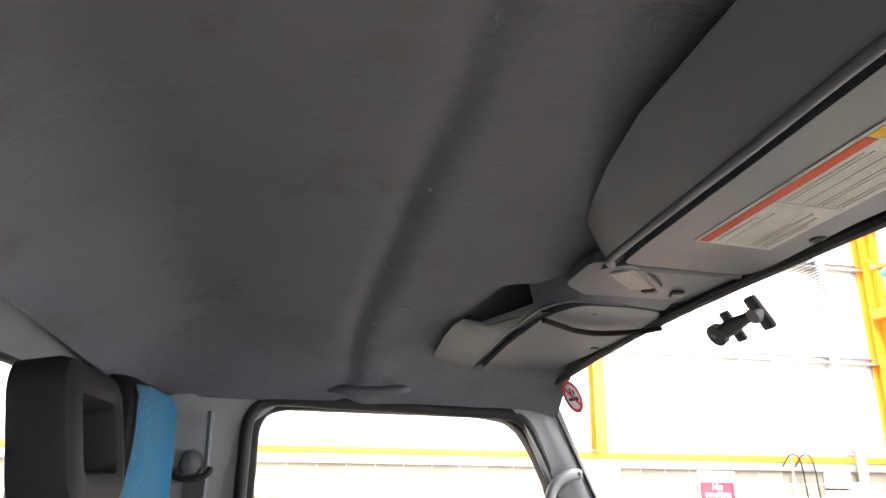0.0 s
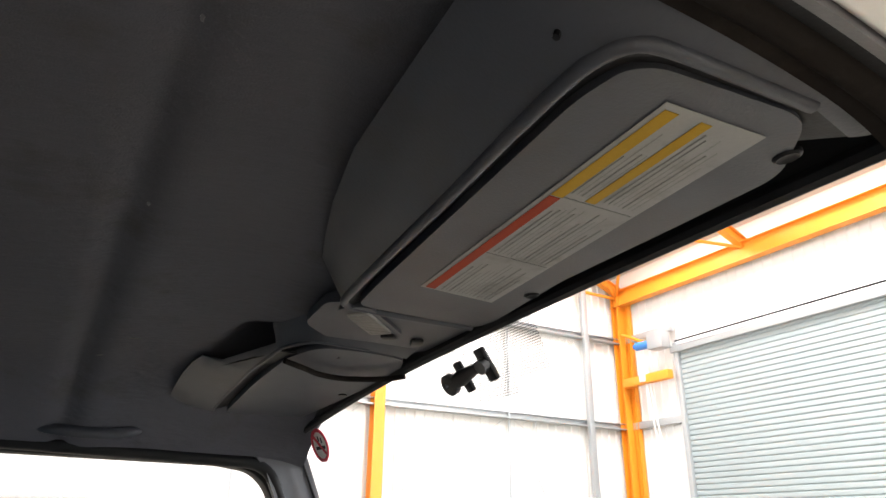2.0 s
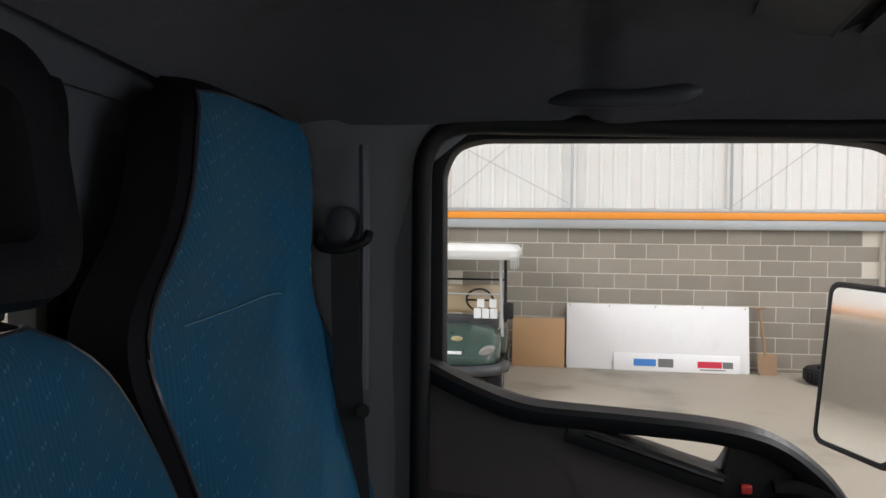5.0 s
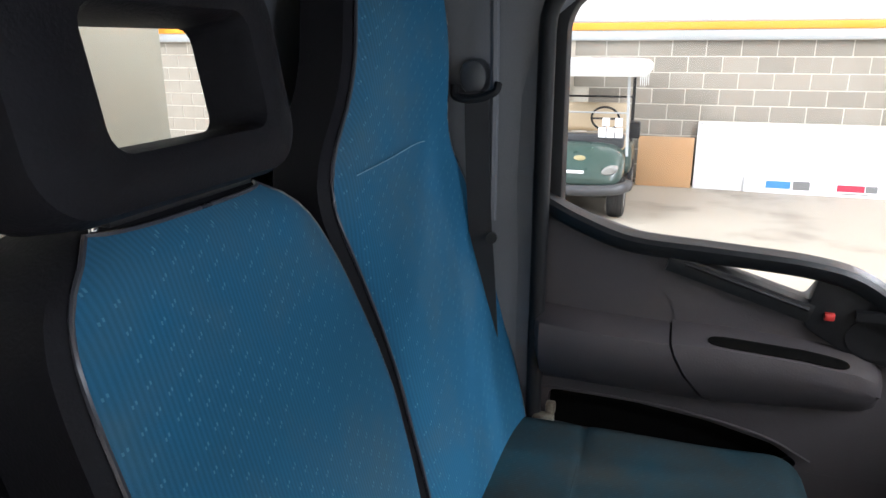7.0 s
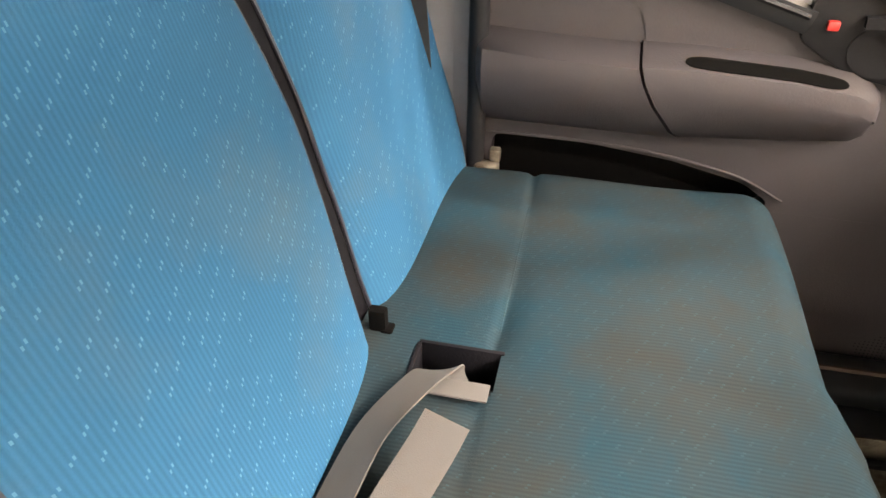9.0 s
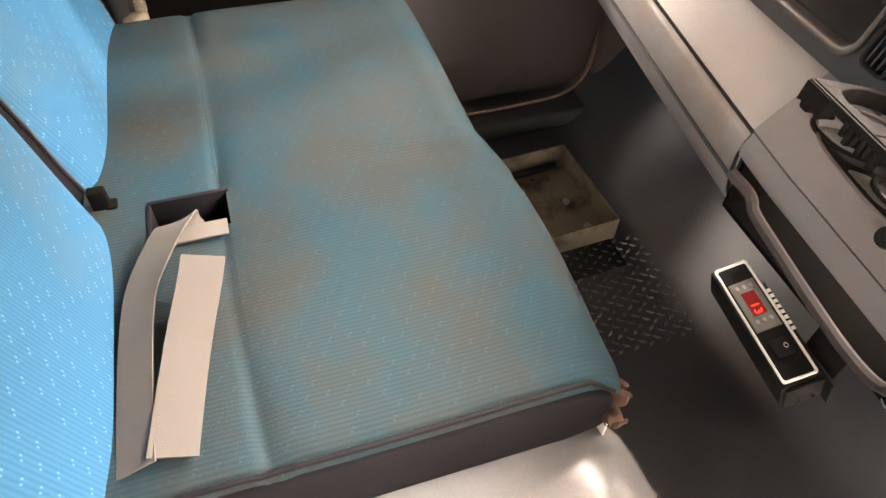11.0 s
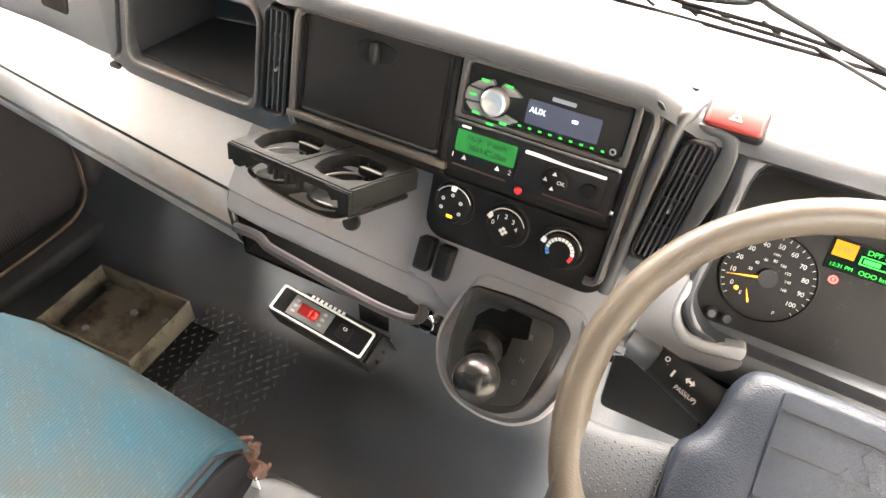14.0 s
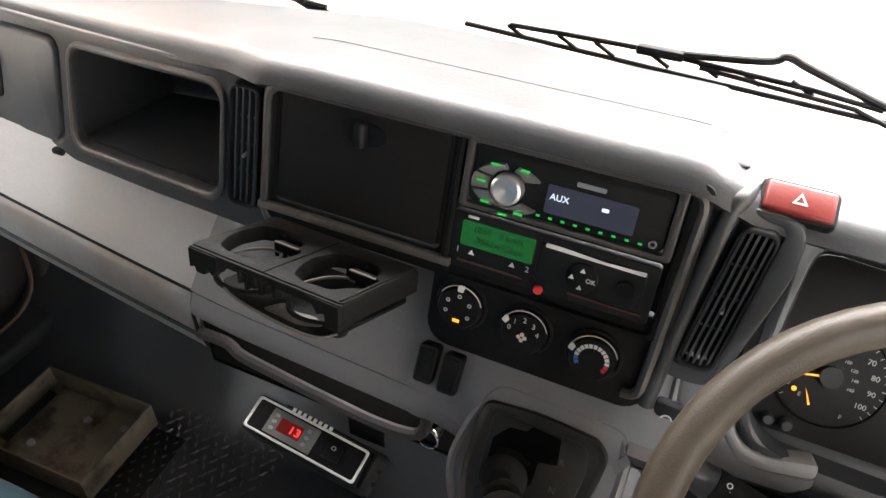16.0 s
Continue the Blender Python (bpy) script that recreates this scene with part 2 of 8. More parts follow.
REDPLASTIC = pm("red_plastic", (0.45, 0.03, 0.025), 0.4, var=0.12)
RUSTY = pm("worn_brown_edge", (0.12, 0.08, 0.06), 0.7, var=0.4, scale=30)
TORN = pm("torn_brown_foam", (0.07, 0.036, 0.026), 0.9, var=0.5, scale=60, bump=0.6)
LABELPAPER = pm("label_paper", (0.25, 0.25, 0.245), 0.65, var=0.2, scale=30, stain=(0.18, 0.175, 0.17), stain_scale=14, spec=0.15)
LABELRED = pm("label_red_band", (0.26, 0.042, 0.018), 0.7, var=0.15, spec=0.1)
LABELYEL = pm("label_yellow_band", (0.33, 0.2, 0.015), 0.7, var=0.2, spec=0.1)
PRINT = pm("grey_print", (0.15, 0.15, 0.148), 0.7, var=0.2)
DAYPANEL = glow("daylit_roof_panel", (1.0, 0.99, 0.97), 2.2)
LCD_GREEN = glow("green_display", (0.03, 0.26, 0.06), 0.07, 0.1)
LCD_INK = pm("display_ink", (0.01, 0.05, 0.015), 0.5, bump=0)
LED_RED = glow("red_digits", (1.0, 0.04, 0.03), 0.7)
LED_GREEN = glow("green_led", (0.05, 0.9, 0.12), 0.13, 0.05)
LED_WHITE = glow("white_digits", (0.75, 0.85, 1.0), 0.35)
LED_AMBER = glow("amber_led", (1.0, 0.42, 0.02), 0.45)
LED_WINDOW = glow("dim_red_window", (0.25, 0.005, 0.005), 0.06)
BLUEGLOW = glow("dim_blue_display", (0.05, 0.055, 0.085), 0.13)
LENSGLASS = pm("lamp_lens", (0.2, 0.2, 0.19), 0.2, var=0.1, scale=40, bump=0.3)
GLASS = pane_glass("window_glass")
MIRROR = pm("mirror_silver", (0.92, 0.92, 0.92), 0.015, 1.0, var=0.01, bump=0)
WHITEPAINT = pm("white_vehicle_paint", (0.72, 0.71, 0.68), 0.3, var=0.05, coat=0.4, bump=0)
CREAM = pm("cream_body_panel", (0.27, 0.26, 0.205), 0.5, var=0.08, scale=3, stain=(0.3, 0.28, 0.22), stain_scale=2.5, stain_at=(0.58, 0.75))
UPRIGHT = pm("grey_body_upright", (0.15, 0.145, 0.125), 0.55, var=0.15, scale=6, stain=(0.09, 0.08, 0.065), stain_scale=5)
# black that carries the shade inside openings, and colours the belt bracket and tray joint
DEEPBLACK = pm("black_part_and_shade", (0.004, 0.0038, 0.0036), 0.95, var=0.3, scale=20, spec=0.03)
# grey holds both worn edges and the windscreen's sheen on black rims
RIMGREY = pm("worn_grey_with_sheen", (0.055, 0.051, 0.049), 0.36, var=0.2, scale=14, bump=0.12, stain=(0.11, 0.098, 0.088), stain_scale=9, stain_at=(0.55, 0.85))
# hall
BLOCK = pm("grey_block", (0.27, 0.245, 0.205), 0.95, var=0.16, scale=9, grain=120, bump=0.5, spec=0.2)
nt = BLOCK.node_tree
info, vary, mul = nt.nodes.new("ShaderNodeObjectInfo"), nt.nodes.new("ShaderNodeMapRange"), nt.nodes.new("ShaderNodeMix")
vary.inputs[3].default_value, vary.inputs[4].default_value = 0.86, 1.1
mul.data_type, mul.blend_type = "RGBA", "MULTIPLY"
mul.inputs[0].default_value = 1
base = nt.nodes["Principled BSDF"].inputs["Base Color"]
nt.links.new(info.outputs["Random"], vary.inputs[0])
nt.links.new(base.links[0].from_socket, mul.inputs[6])
nt.links.new(vary.outputs[0], mul.inputs[7])
nt.links.new(mul.outputs[2], base)
MORTAR = pm("pale_mortar", (0.62, 0.58, 0.5), 0.95, var=0.12, scale=30, grain=150, bump=0.3)
CLAD = pm("white_cladding", (0.72, 0.72, 0.70), 0.5, var=0.04, scale=1.5, bump=0.02)
ORANGE = pm("orange_steel_paint", (0.75, 0.27, 0.015), 0.5, var=0.1, scale=6, bump=0.05)
GALV = pm("galvanised_steel", (0.4, 0.42, 0.43), 0.45, 0.55, var=0.14, scale=12, bump=0.05)
CONCRETE = pm("concrete_floor", (0.3, 0.27, 0.22), 0.6, var=0.14, scale=1.3, grain=60, bump=0.15, stain=(0.16, 0.145, 0.12), stain_scale=0.9, stain_at=(0.56, 0.74))
SHUTTER = pm("grey_roller_shutter", (0.33, 0.38, 0.39), 0.45, 0.2, var=0.06, scale=3, bump=0.03)
ROOFSHEET = pm("roof_lining", (0.5, 0.48, 0.45), 0.8, var=0.06, scale=2)
CARD = pm("brown_cardboard", (0.42, 0.25, 0.12), 0.85, var=0.12, scale=8)
BOARD = pm("white_board", (0.78, 0.78, 0.79), 0.45, var=0.04, scale=3, stain=(0.6, 0.59, 0.57), stain_scale=4, stain_at=(0.6, 0.9))
CARTGREEN = pm("dark_green_body", (0.028, 0.055, 0.047), 0.3, var=0.15, coat=0.5, bump=0)
TAN = pm("tan_vinyl", (0.42, 0.34, 0.23), 0.65, var=0.1)
ORANGEMACH = pm("orange_machine_paint", (0.65, 0.12, 0.015), 0.4, var=0.12)
WOOD = pm("worn_wood", (0.26, 0.17, 0.1), 0.8, var=0.3, scale=10)
GREYCLOTH = pm("grey_cover_cloth", (0.13, 0.125, 0.14), 0.9, var=0.3, scale=6, bump=0.4)
WHITEPLASTIC = pm("white_plastic", (0.68, 0.69, 0.68), 0.5, var=0.06)
SIGNRED = pm("sign_red", (0.55, 0.02, 0.05), 0.5, var=0.05, bump=0)
TEAL = pm("teal_plastic", (0.03, 0.16, 0.15), 0.5, var=0.2)
YELLOW = pm("yellow_plastic", (0.7, 0.5, 0.03), 0.5, var=0.1)


# ---- building tools ----
def thing(name, at, label, category, group="", kind=""):
    ob = new(name)
    ob.location = at
    ob.empty_display_size = 0.05
    return tagged(ob, label, category, group, kind)


def mesh_of(name, bm, material, smooth=40):
    bmesh.ops.recalc_face_normals(bm, faces=bm.faces)
    me = bpy.data.meshes.new(name)
    bm.to_mesh(me)
    bm.free()
    me.materials.append(material)
    if smooth:
        me.shade_smooth()
        me.set_sharp_from_angle(angle=radians(smooth))
    return me


def part(name, bm, material, parent=None, label="", smooth=40):
    ob = new(name, mesh_of(name, bm, material, smooth))
    if parent is not None:
        ob.parent = parent
        if parent.type == "EMPTY":
            ob.matrix_parent_inverse = Matrix.Translation(-parent.location)
    return tagged(ob, label)


def solid(name, bm, material, label, category="", group="", kind="", smooth=40):
    return tagged(part(name, bm, material, None, "", smooth), label, category, group, kind)


def merge(*bms):
    a = bms[0]
    for b in bms[1:]:
        me = bpy.data.meshes.new("tmp")
        b.to_mesh(me)
        b.free()
        a.from_mesh(me)
        bpy.data.meshes.remove(me)
    return a


def moved(bm, m):
    bmesh.ops.transform(bm, matrix=m, verts=bm.verts)
    return bm


def rbox(lo, hi, r=0.004, seg=2):
    bm = bmesh.new()
    bmesh.ops.create_cube(bm, size=1)
    for v in bm.verts:
        v.co = [a + (b - a) * (c + 0.5) for c, a, b in zip(v.co, lo, hi)]
    if r:
        r = min(r, 0.49 * min(b - a for a, b in zip(lo, hi)))
        bmesh.ops.bevel(bm, geom=bm.edges[:], offset=r, segments=seg, affect="EDGES", profile=0.5)
    return bm


def rod(p0, p1, r, r2=None, n=16):
    p0, p1 = Vector(p0), Vector(p1)
    bm = bmesh.new()
    bmesh.ops.create_cone(bm, cap_ends=True, segments=n, radius1=r, radius2=r if r2 is None else r2, depth=(p1 - p0).length)
    q = (p1 - p0).to_track_quat("Z", "Y").to_matrix().to_4x4()
    return moved(bm, Matrix.Translation((p0 + p1) / 2) @ q)


def curve_through(pts, k=6):
    """Points of a smooth line through pts."""
    p = [Vector(a) for a in pts]
    p = [2 * p[0] - p[1], *p, 2 * p[-1] - p[-2]]
    out = []
    for i in range(1, len(p) - 2):
        for j in range(k):
            t = j / k
            out.append(0.5 * (2 * p[i] + (p[i + 1] - p[i - 1]) * t + (2 * p[i - 1] - 5 * p[i] + 4 * p[i + 1] - p[i + 2]) * t * t
                              + (3 * p[i] - p[i - 1] - 3 * p[i + 1] + p[i + 2]) * t ** 3))
    return out + [p[-2]]


def loft(rings, closed=True, cap=True):
    bm = bmesh.new()
    vs = [[bm.verts.new(c) for c in ring] for ring in rings]
    n = len(rings[0])
    for a, b in zip(vs, vs[1:]):
        for i in range(n if closed else n - 1):
            j = (i + 1) % n
            bm.faces.new((a[i], a[j], b[j], b[i]))
    if cap and closed:
        bm.faces.new(vs[0][::-1])
        bm.faces.new(vs[-1])
    return bm


def sweep(pts, shape, up=(0, 0, 1), closed=False):
    """A cross-section (side, up) carried along a line."""
    pts = [Vector(p) for p in pts]
    rings = []
    for i, p in enumerate(pts):
        a, b = pts[i - 1] if i or closed else p, pts[(i + 1) % len(pts)] if i + 1 < len(pts) or closed else p
        d = (b - a).normalized()
        s = d.cross(Vector(up)).normalized()
        u = s.cross(d)
        rings.append([p + s * x + u * z for x, z in shape])
    if closed:
        rings.append(rings[0])
        bm = loft(rings, True, False)
        bmesh.ops.remove_doubles(bm, verts=bm.verts, dist=1e-6)
        return bm
    return loft(rings)


def circle(r, n=10):
    return [(r * math.cos(2 * math.pi * i / n), r * math.sin(2 * math.pi * i / n)) for i in range(n)]


def tube(pts, r, n=10, up=(0.03, 0.02, 1), closed=False):
    return sweep(pts, circle(r, n), up, closed)


def ribbon(pts, w, th, up=(0, 0, 1)):
    return sweep(pts, [(-w / 2, -th / 2), (w / 2, -th / 2), (w / 2, th / 2), (-w / 2, th / 2)], up)


PUT = {"x": lambda a, u, v: (a, u, v), "y": lambda a, u, v: (u, a, v), "z": lambda a, u, v: (u, v, a)}


def sheet(outer, axis, a, b, holes=(), r=0.0):
    """A plate from a flat outline, with holes through it, between a and b along an axis."""
    bm = bmesh.new()
    edges = []
    for loop in (outer, *holes):
        vs = [bm.verts.new(PUT[axis](a, u, v)) for u, v in loop]
        edges += [bm.edges.new((vs[i - 1], vs[i])) for i in range(len(vs))]
    if holes:
        bmesh.ops.triangle_fill(bm, use_beauty=True, edges=edges)
    else:
        bmesh.ops.contextual_create(bm, geom=edges)
    rim = [e for e in bm.edges if len(e.link_faces) == 1]
    got = bmesh.ops.extrude_face_region(bm, geom=bm.faces[:])["geom"]
    step = Vector(PUT[axis](b - a, 0, 0))
    vs = [g for g in got if isinstance(g, bmesh.types.BMVert)]
    bmesh.ops.translate(bm, verts=vs, vec=step)
    if r:
        top = set(vs)
        es = [e for e in bm.edges if e.verts[0] in top and e.verts[1] in top and e.calc_face_angle(0) > 0.8]
        bmesh.ops.bevel(bm, geom=es, offset=r, segments=2, affect="EDGES", profile=0.5)
    return bm


def rrect(u0, v0, u1, v1, r, n=5):
    out = []
    for cu, cv, a0 in ((u1 - r, v1 - r, 0), (u0 + r, v1 - r, 90), (u0 + r, v0 + r, 180), (u1 - r, v0 + r, 270)):
        out += [(cu + r * math.cos(radians(a0 + 90 * i / n)), cv + r * math.sin(radians(a0 + 90 * i / n))) for i in range(n + 1)]
    return out


def rounded(pts, r, n=4):
    """A polygon with its corners rounded."""
    out = []
    for i, p in enumerate(pts):
        p, a, b = Vector(p), Vector(pts[i - 1]), Vector(pts[(i + 1) % len(pts)])
        k = min(r, 0.45 * (a - p).length, 0.45 * (b - p).length)
        s, e = p + (a - p).normalized() * k, p + (b - p).normalized() * k
        for j in range(n + 1):
            t = j / n
            q = s * (1 - t) ** 2 + p * 2 * t * (1 - t) + e * t * t
            out.append((q.x, q.y))
    return out


def surface(fn, us, vs, th=0.0):
    bm = bmesh.new()
    g = [[bm.verts.new(fn(u, v)) for v in vs] for u in us]
    for i in range(len(us) - 1):
        for j in range(len(vs) - 1):
            bm.faces.new((g[i][j], g[i + 1][j], g[i + 1][j + 1], g[i][j + 1]))
    if th:
        bmesh.ops.recalc_face_normals(bm, faces=bm.faces)
        bmesh.ops.solidify(bm, geom=bm.faces[:], thickness=th)
    return bm


def span(a, b, n):
    return [a + (b - a) * i / n for i in range(n + 1)]


def clamp(x, a=0.0, b=1.0):
    return max(a, min(b, x))


def letters(text, size, m, depth=0.0006, align="CENTER"):
    cu = bpy.data.curves.new("lettering", "FONT")
    cu.body, cu.size, cu.extrude, cu.align_x, cu.align_y = text, size, depth, align, "CENTER"
    ob = bpy.data.objects.new("lettering", cu)
    me = bpy.data.meshes.new_from_object(ob)
    bm = bmesh.new()
    bm.from_mesh(me)
    bpy.data.objects.remove(ob)
    bpy.data.meshes.remove(me)
    return moved(bm, m)


def straight(table, z):
    for (z0, a), (z1, b) in zip(table, table[1:]):
        if z <= z1:
            return a + (b - a) * clamp((z - z0) / (z1 - z0))
    return table[-1][1]


def lerp_table(table, z):
    """A soft curve through a table of heights and values."""
    lo, hi = table[0][0], table[-1][0]
    return sum(straight(table, min(hi, max(lo, z + d))) for d in (-0.03, -0.02, -0.01, 0, 0.01, 0.02, 0.03)) / 7


# ---- the hall ----
GZ = -0.80
WX, NY = -10.0, 11.3
EX, SY = 12.0, -14.0


def roof_z(y):
    return 6.4 + 0.42 * (NY - y) if y > -1.35 else 6.4 + 0.42 * (NY + 1.35) - 0.42 * (-1.35 - y)


solid("ground", rbox((WX - 0.3, SY - 0.3, GZ - 0.2), (EX + 0.3, NY + 0.3, GZ), 0), CONCRETE, "worn pale concrete workshop floor with oil stains", "floor", kind="structure")
wall_west = solid("wall_west", rbox((WX - 0.25, SY, GZ), (WX - 0.022, NY + 0.25, 1.3), 0), MORTAR, "grey concrete block wall with pale mortar", "wall", kind="structure")
wall_north = solid("wall_north", rbox((WX, NY + 0.022, GZ), (-8.42, NY + 0.25, 1.3), 0), MORTAR, "grey concrete block wall beside the shutter", "wall", kind="structure")


def corrugated(name, fixed, a, b, z0, ztop, axis, label):
    """White ribbed sheeting along a wall up to the roof line."""
    us, k = [], a
    while k < b:
        us += [(k, 0.0), (k + 0.13, 0.0), (k + 0.145, 0.024), (k + 0.185, 0.024)]
        k += 0.2
    us = [(min(u, b), d) for u, d in us]
    rings = []
    for top in (False, True):
        ring = []
        for u, d in us + [(us[-1][0], -0.03), (us[0][0], -0.03)]:
            z = z0 if not top else ztop(u) if axis == "y" else ztop(0)
            ring.append((fixed + d, u, z) if axis == "y" else (u, fixed - d, z))
        rings.append(ring)
    bm = loft(rings, True, False)
    return solid(name, bm, CLAD, label, "wall", kind="structure", smooth=0)


corrugated("cladding_west", WX - 0.05, SY, NY, 1.4, roof_z, "y", "white ribbed metal cladding above the block wall")
corrugated("cladding_north", NY + 0.05, WX, -8.42, 1.3, lambda u: 6.2, "x", "white ribbed metal cladding beside the shutter")
solid("wall_north_cap", rbox((WX - 0.25, NY + 0.02, 6.15), (EX + 0.25, NY + 0.25, 6.75), 0), CLAD, "white strip of cladding closing the wall under the roof", "wall", kind="structure")
corrugated("cladding_door_head", NY + 0.05, -8.42, EX, 4.75, lambda u: 6.2, "x", "white ribbed metal cladding above the shutter")
# the doorway is unseen, added to let light in from ahead
solid("wall_north_far", sheet([(-1.9, GZ), (EX, GZ), (EX, 4.75), (-1.9, 4.75)], "y", NY, NY + 0.25, [[(0.6, GZ + 0.02), (6.6, GZ + 0.02), (6.6, 4.2), (0.6, 4.2)]]), CLAD, "white wall with an unseen doorway added for light", "wall", kind="structure")
solid("wall_south", rbox((WX - 0.25, SY - 0.25, GZ), (EX + 0.25, SY, 6.2), 0), CLAD, "plain white end wall", "wall", kind="structure")
solid("wall_east", sheet([(SY, GZ), (NY, GZ), (NY, 6.4), (-1.35, 11.7), (SY, 6.4)], "x", EX, EX + 0.25), CLAD,
      "plain white gable wall", "wall", kind="structure")
# added lamp in the unseen doorway, lights dash and seat backs
skylight_lamp("doorway_daylight", Matrix.Translation((3.6, NY + 0.27, 1.7)) @ Euler((radians(-90), 0, 0)).to_matrix().to_4x4(), 5.9, 4.9, DOORWAY, (0.97, 0.985, 1.0))

# roof with skylights
SKY_X = (-8.2, -4.6, -1.0, 2.6, 6.2)
for side, (y0, y1) in enumerate(((-1.35, NY + 0.2), (SY - 0.2, -1.35))):
    holes = []
    for x in SKY_X:
        a, b = (6.2, 10.4) if side == 0 else (-12.6, -7.0)
        holes.append([(x, a), (x + 1.15, a), (x + 1.15, b), (x, b)])
    bm = sheet([(WX - 0.2, y0), (EX + 0.2, y0), (EX + 0.2, y1), (WX - 0.2, y1)], "z", 0, 0.1, holes)
    for v in bm.verts:
        v.co.z += roof_z(v.co.y) + 0.28
    solid("ceiling_north" if side == 0 else "ceiling_south", bm, ROOFSHEET, "pale grey sloping roof lining with skylight openings", "roof", kind="structure", smooth=0)
    slope = math.atan(0.42) * (-1 if side == 0 else 1)
    for x in SKY_X:
        a, b = (6.2, 10.4) if side == 0 else (-12.6, -7.0)
        yc = (a + b) / 2
        bm = sheet([(x - 0.05, a - 0.05), (x + 1.2, a - 0.05), (x + 1.2, b + 0.05), (x - 0.05, b + 0.05)], "z", 0.40, 0.41)
        for v in bm.verts:
            v.co.z += roof_z(v.co.y)
        solid("roof_light", bm, DAYPANEL, "white translucent roof light panel", "roof light", kind="structure", smooth=0)
        skylight_lamp("skylight", Matrix.Translation((x + 0.575, yc, roof_z(yc) + 0.3)) @ Euler((slope, 0, 0)).to_matrix().to_4x4(), 1.14, (b - a) / math.cos(slope) - 0.02, SKYLIGHT)


def steel(name, p0, p1, w, d, label, up=(0, 0, 1), material=ORANGE, category="beam"):
    """An I-section between two points."""
    t = 0.014
    s = [(-w / 2, -d / 2), (w / 2, -d / 2), (w / 2, -d / 2 + t), (t / 2, -d / 2 + t), (t / 2, d / 2 - t), (w / 2, d / 2 - t),
         (w / 2, d / 2), (-w / 2, d / 2), (-w / 2, d / 2 - t), (-t / 2, d / 2 - t), (-t / 2, -d / 2 + t), (-w / 2, -d / 2 + t)]
    return solid(name, sweep([p0, p1], s, up), material, label, category, kind="structure", smooth=0)


for y in (5.33, -1.5, -8.3):
    steel("column", (WX + 0.1, y, 1.47), (WX + 0.1, y, roof_z(y) - 0.1), 0.2, 0.2, "orange painted steel gable column", (1, 0, 0))
steel("column_corner", (WX + 0.14, NY - 0.14, 1.47), (WX + 0.14, NY - 0.14, 6.1), 0.26, 0.2, "orange painted steel corner column", (1, 0, 0))
steel("column_corner_outer", (WX + 0.34, NY - 0.06, 1.47), (WX + 0.34, NY - 0.06, 6.0), 0.1, 0.12, "slim orange steel post beside the corner column", (1, 0, 0))
steel("eaves_beam", (WX, NY - 0.18, 6.05), (EX, NY - 0.18, 6.05), 0.2, 0.36, "orange steel eaves beam over the shutter")
for x in (WX + 0.15, -6.45, -3.0, 0.5, 4.0, 8.0):
    steel("rafter", (x, NY - 0.1, roof_z(NY - 0.1) - 0.22), (x, -1.35, roof_z(-1.35) - 0.22), 0.14, 0.22, "orange painted sloping steel rafter")
for y in (9.6, 7.3, 5.0, 2.7, 0.4):
    steel("purlin", (WX, y, roof_z(y) + 0.02), (EX, y, roof_z(y) + 0.02), 0.06, 0.1, "slim orange roof purlin")
solid("tie_rail", rod((WX + 0.15, NY - 0.15, 6.08), (WX + 0.15, -8, 6.08), 0.035, n=8), ORANGE, "orange tubular tie along the gable", "rail", kind="structure")
for a, b in (((9.05, 6.08), (10.0, 6.75)), ((9.05, 6.08), (8.2, 7.45)), ((6.6, 6.08), (7.6, 7.7)), ((6.6, 6.08), (5.8, 8.4))):
    solid("brace", rod((WX + 0.15, *a), (WX + 0.15, *b), 0.03, n=8), ORANGE, "orange tubular truss brace", "brace", kind="structure")
solid("truss_bracket", rbox((WX + 0.08, 8.95, 5.9), (WX + 0.22, 9.15, 6.1), 0.01), ORANGE, "orange bracket plate on the gable tie", "bracket", kind="structure")
for p, q in (((-9.85, 11.1, 6.1), (-8.2, 7.6, 7.6)), ((-9.85, 11.1, 6.1), (-7.6, 9.4, 6.9)), ((-9.85, 11.1, 6.15), (-9.2, 9.6, 6.8)), ((-6.45, 11.1, 6.15), (-9.7, 8.0, 7.4)), ((-6.45, 8.2, 7.3), (-9.7, 8.2, 7.3))):
    solid("brace", rod(p, q, 0.035, n=8), ORANGE, "orange tubular roof brace", "brace", kind="structure")

# rails along the west wall
solid("sill_flashing", rbox((WX - 0.02, SY, 1.235), (WX + 0.07, NY, 1.37), 0.004), GALV, "grey galvanised ledge on top of the block wall", "ledge", kind="structure")
solid("orange_rail", rbox((WX - 0.02, SY, 1.372), (WX + 0.09, NY, 1.472), 0.004), ORANGE, "orange painted steel rail along the wall", "rail", kind="structure")
solid("cladding_rail", rbox((WX + 0.0, SY, 1.475), (WX + 0.05, NY, 1.53), 0.003), GALV, "thin galvanised rail at the foot of the cladding", "rail", kind="structure")
for z in (3.24, 5.1):
    solid("girt", sweep([(WX + 0.07, SY, z), (WX + 0.07, NY, z)], [(-0.09, -0.07), (0.09, -0.07), (0.09, -0.05), (-0.06, -0.05), (-0.06, 0.05), (0.0, 0.05), (0.0, 0.07), (-0.09, 0.07)]), GALV, "galvanised horizontal cladding girt", "rail", kind="structure", smooth=0)
    solid("girt", rbox((WX, NY - 0.1, z - 0.07), (-8.45, NY - 0.02, z + 0.07), 0.004), GALV, "galvanised horizontal cladding girt beside the shutter", "rail", kind="structure")
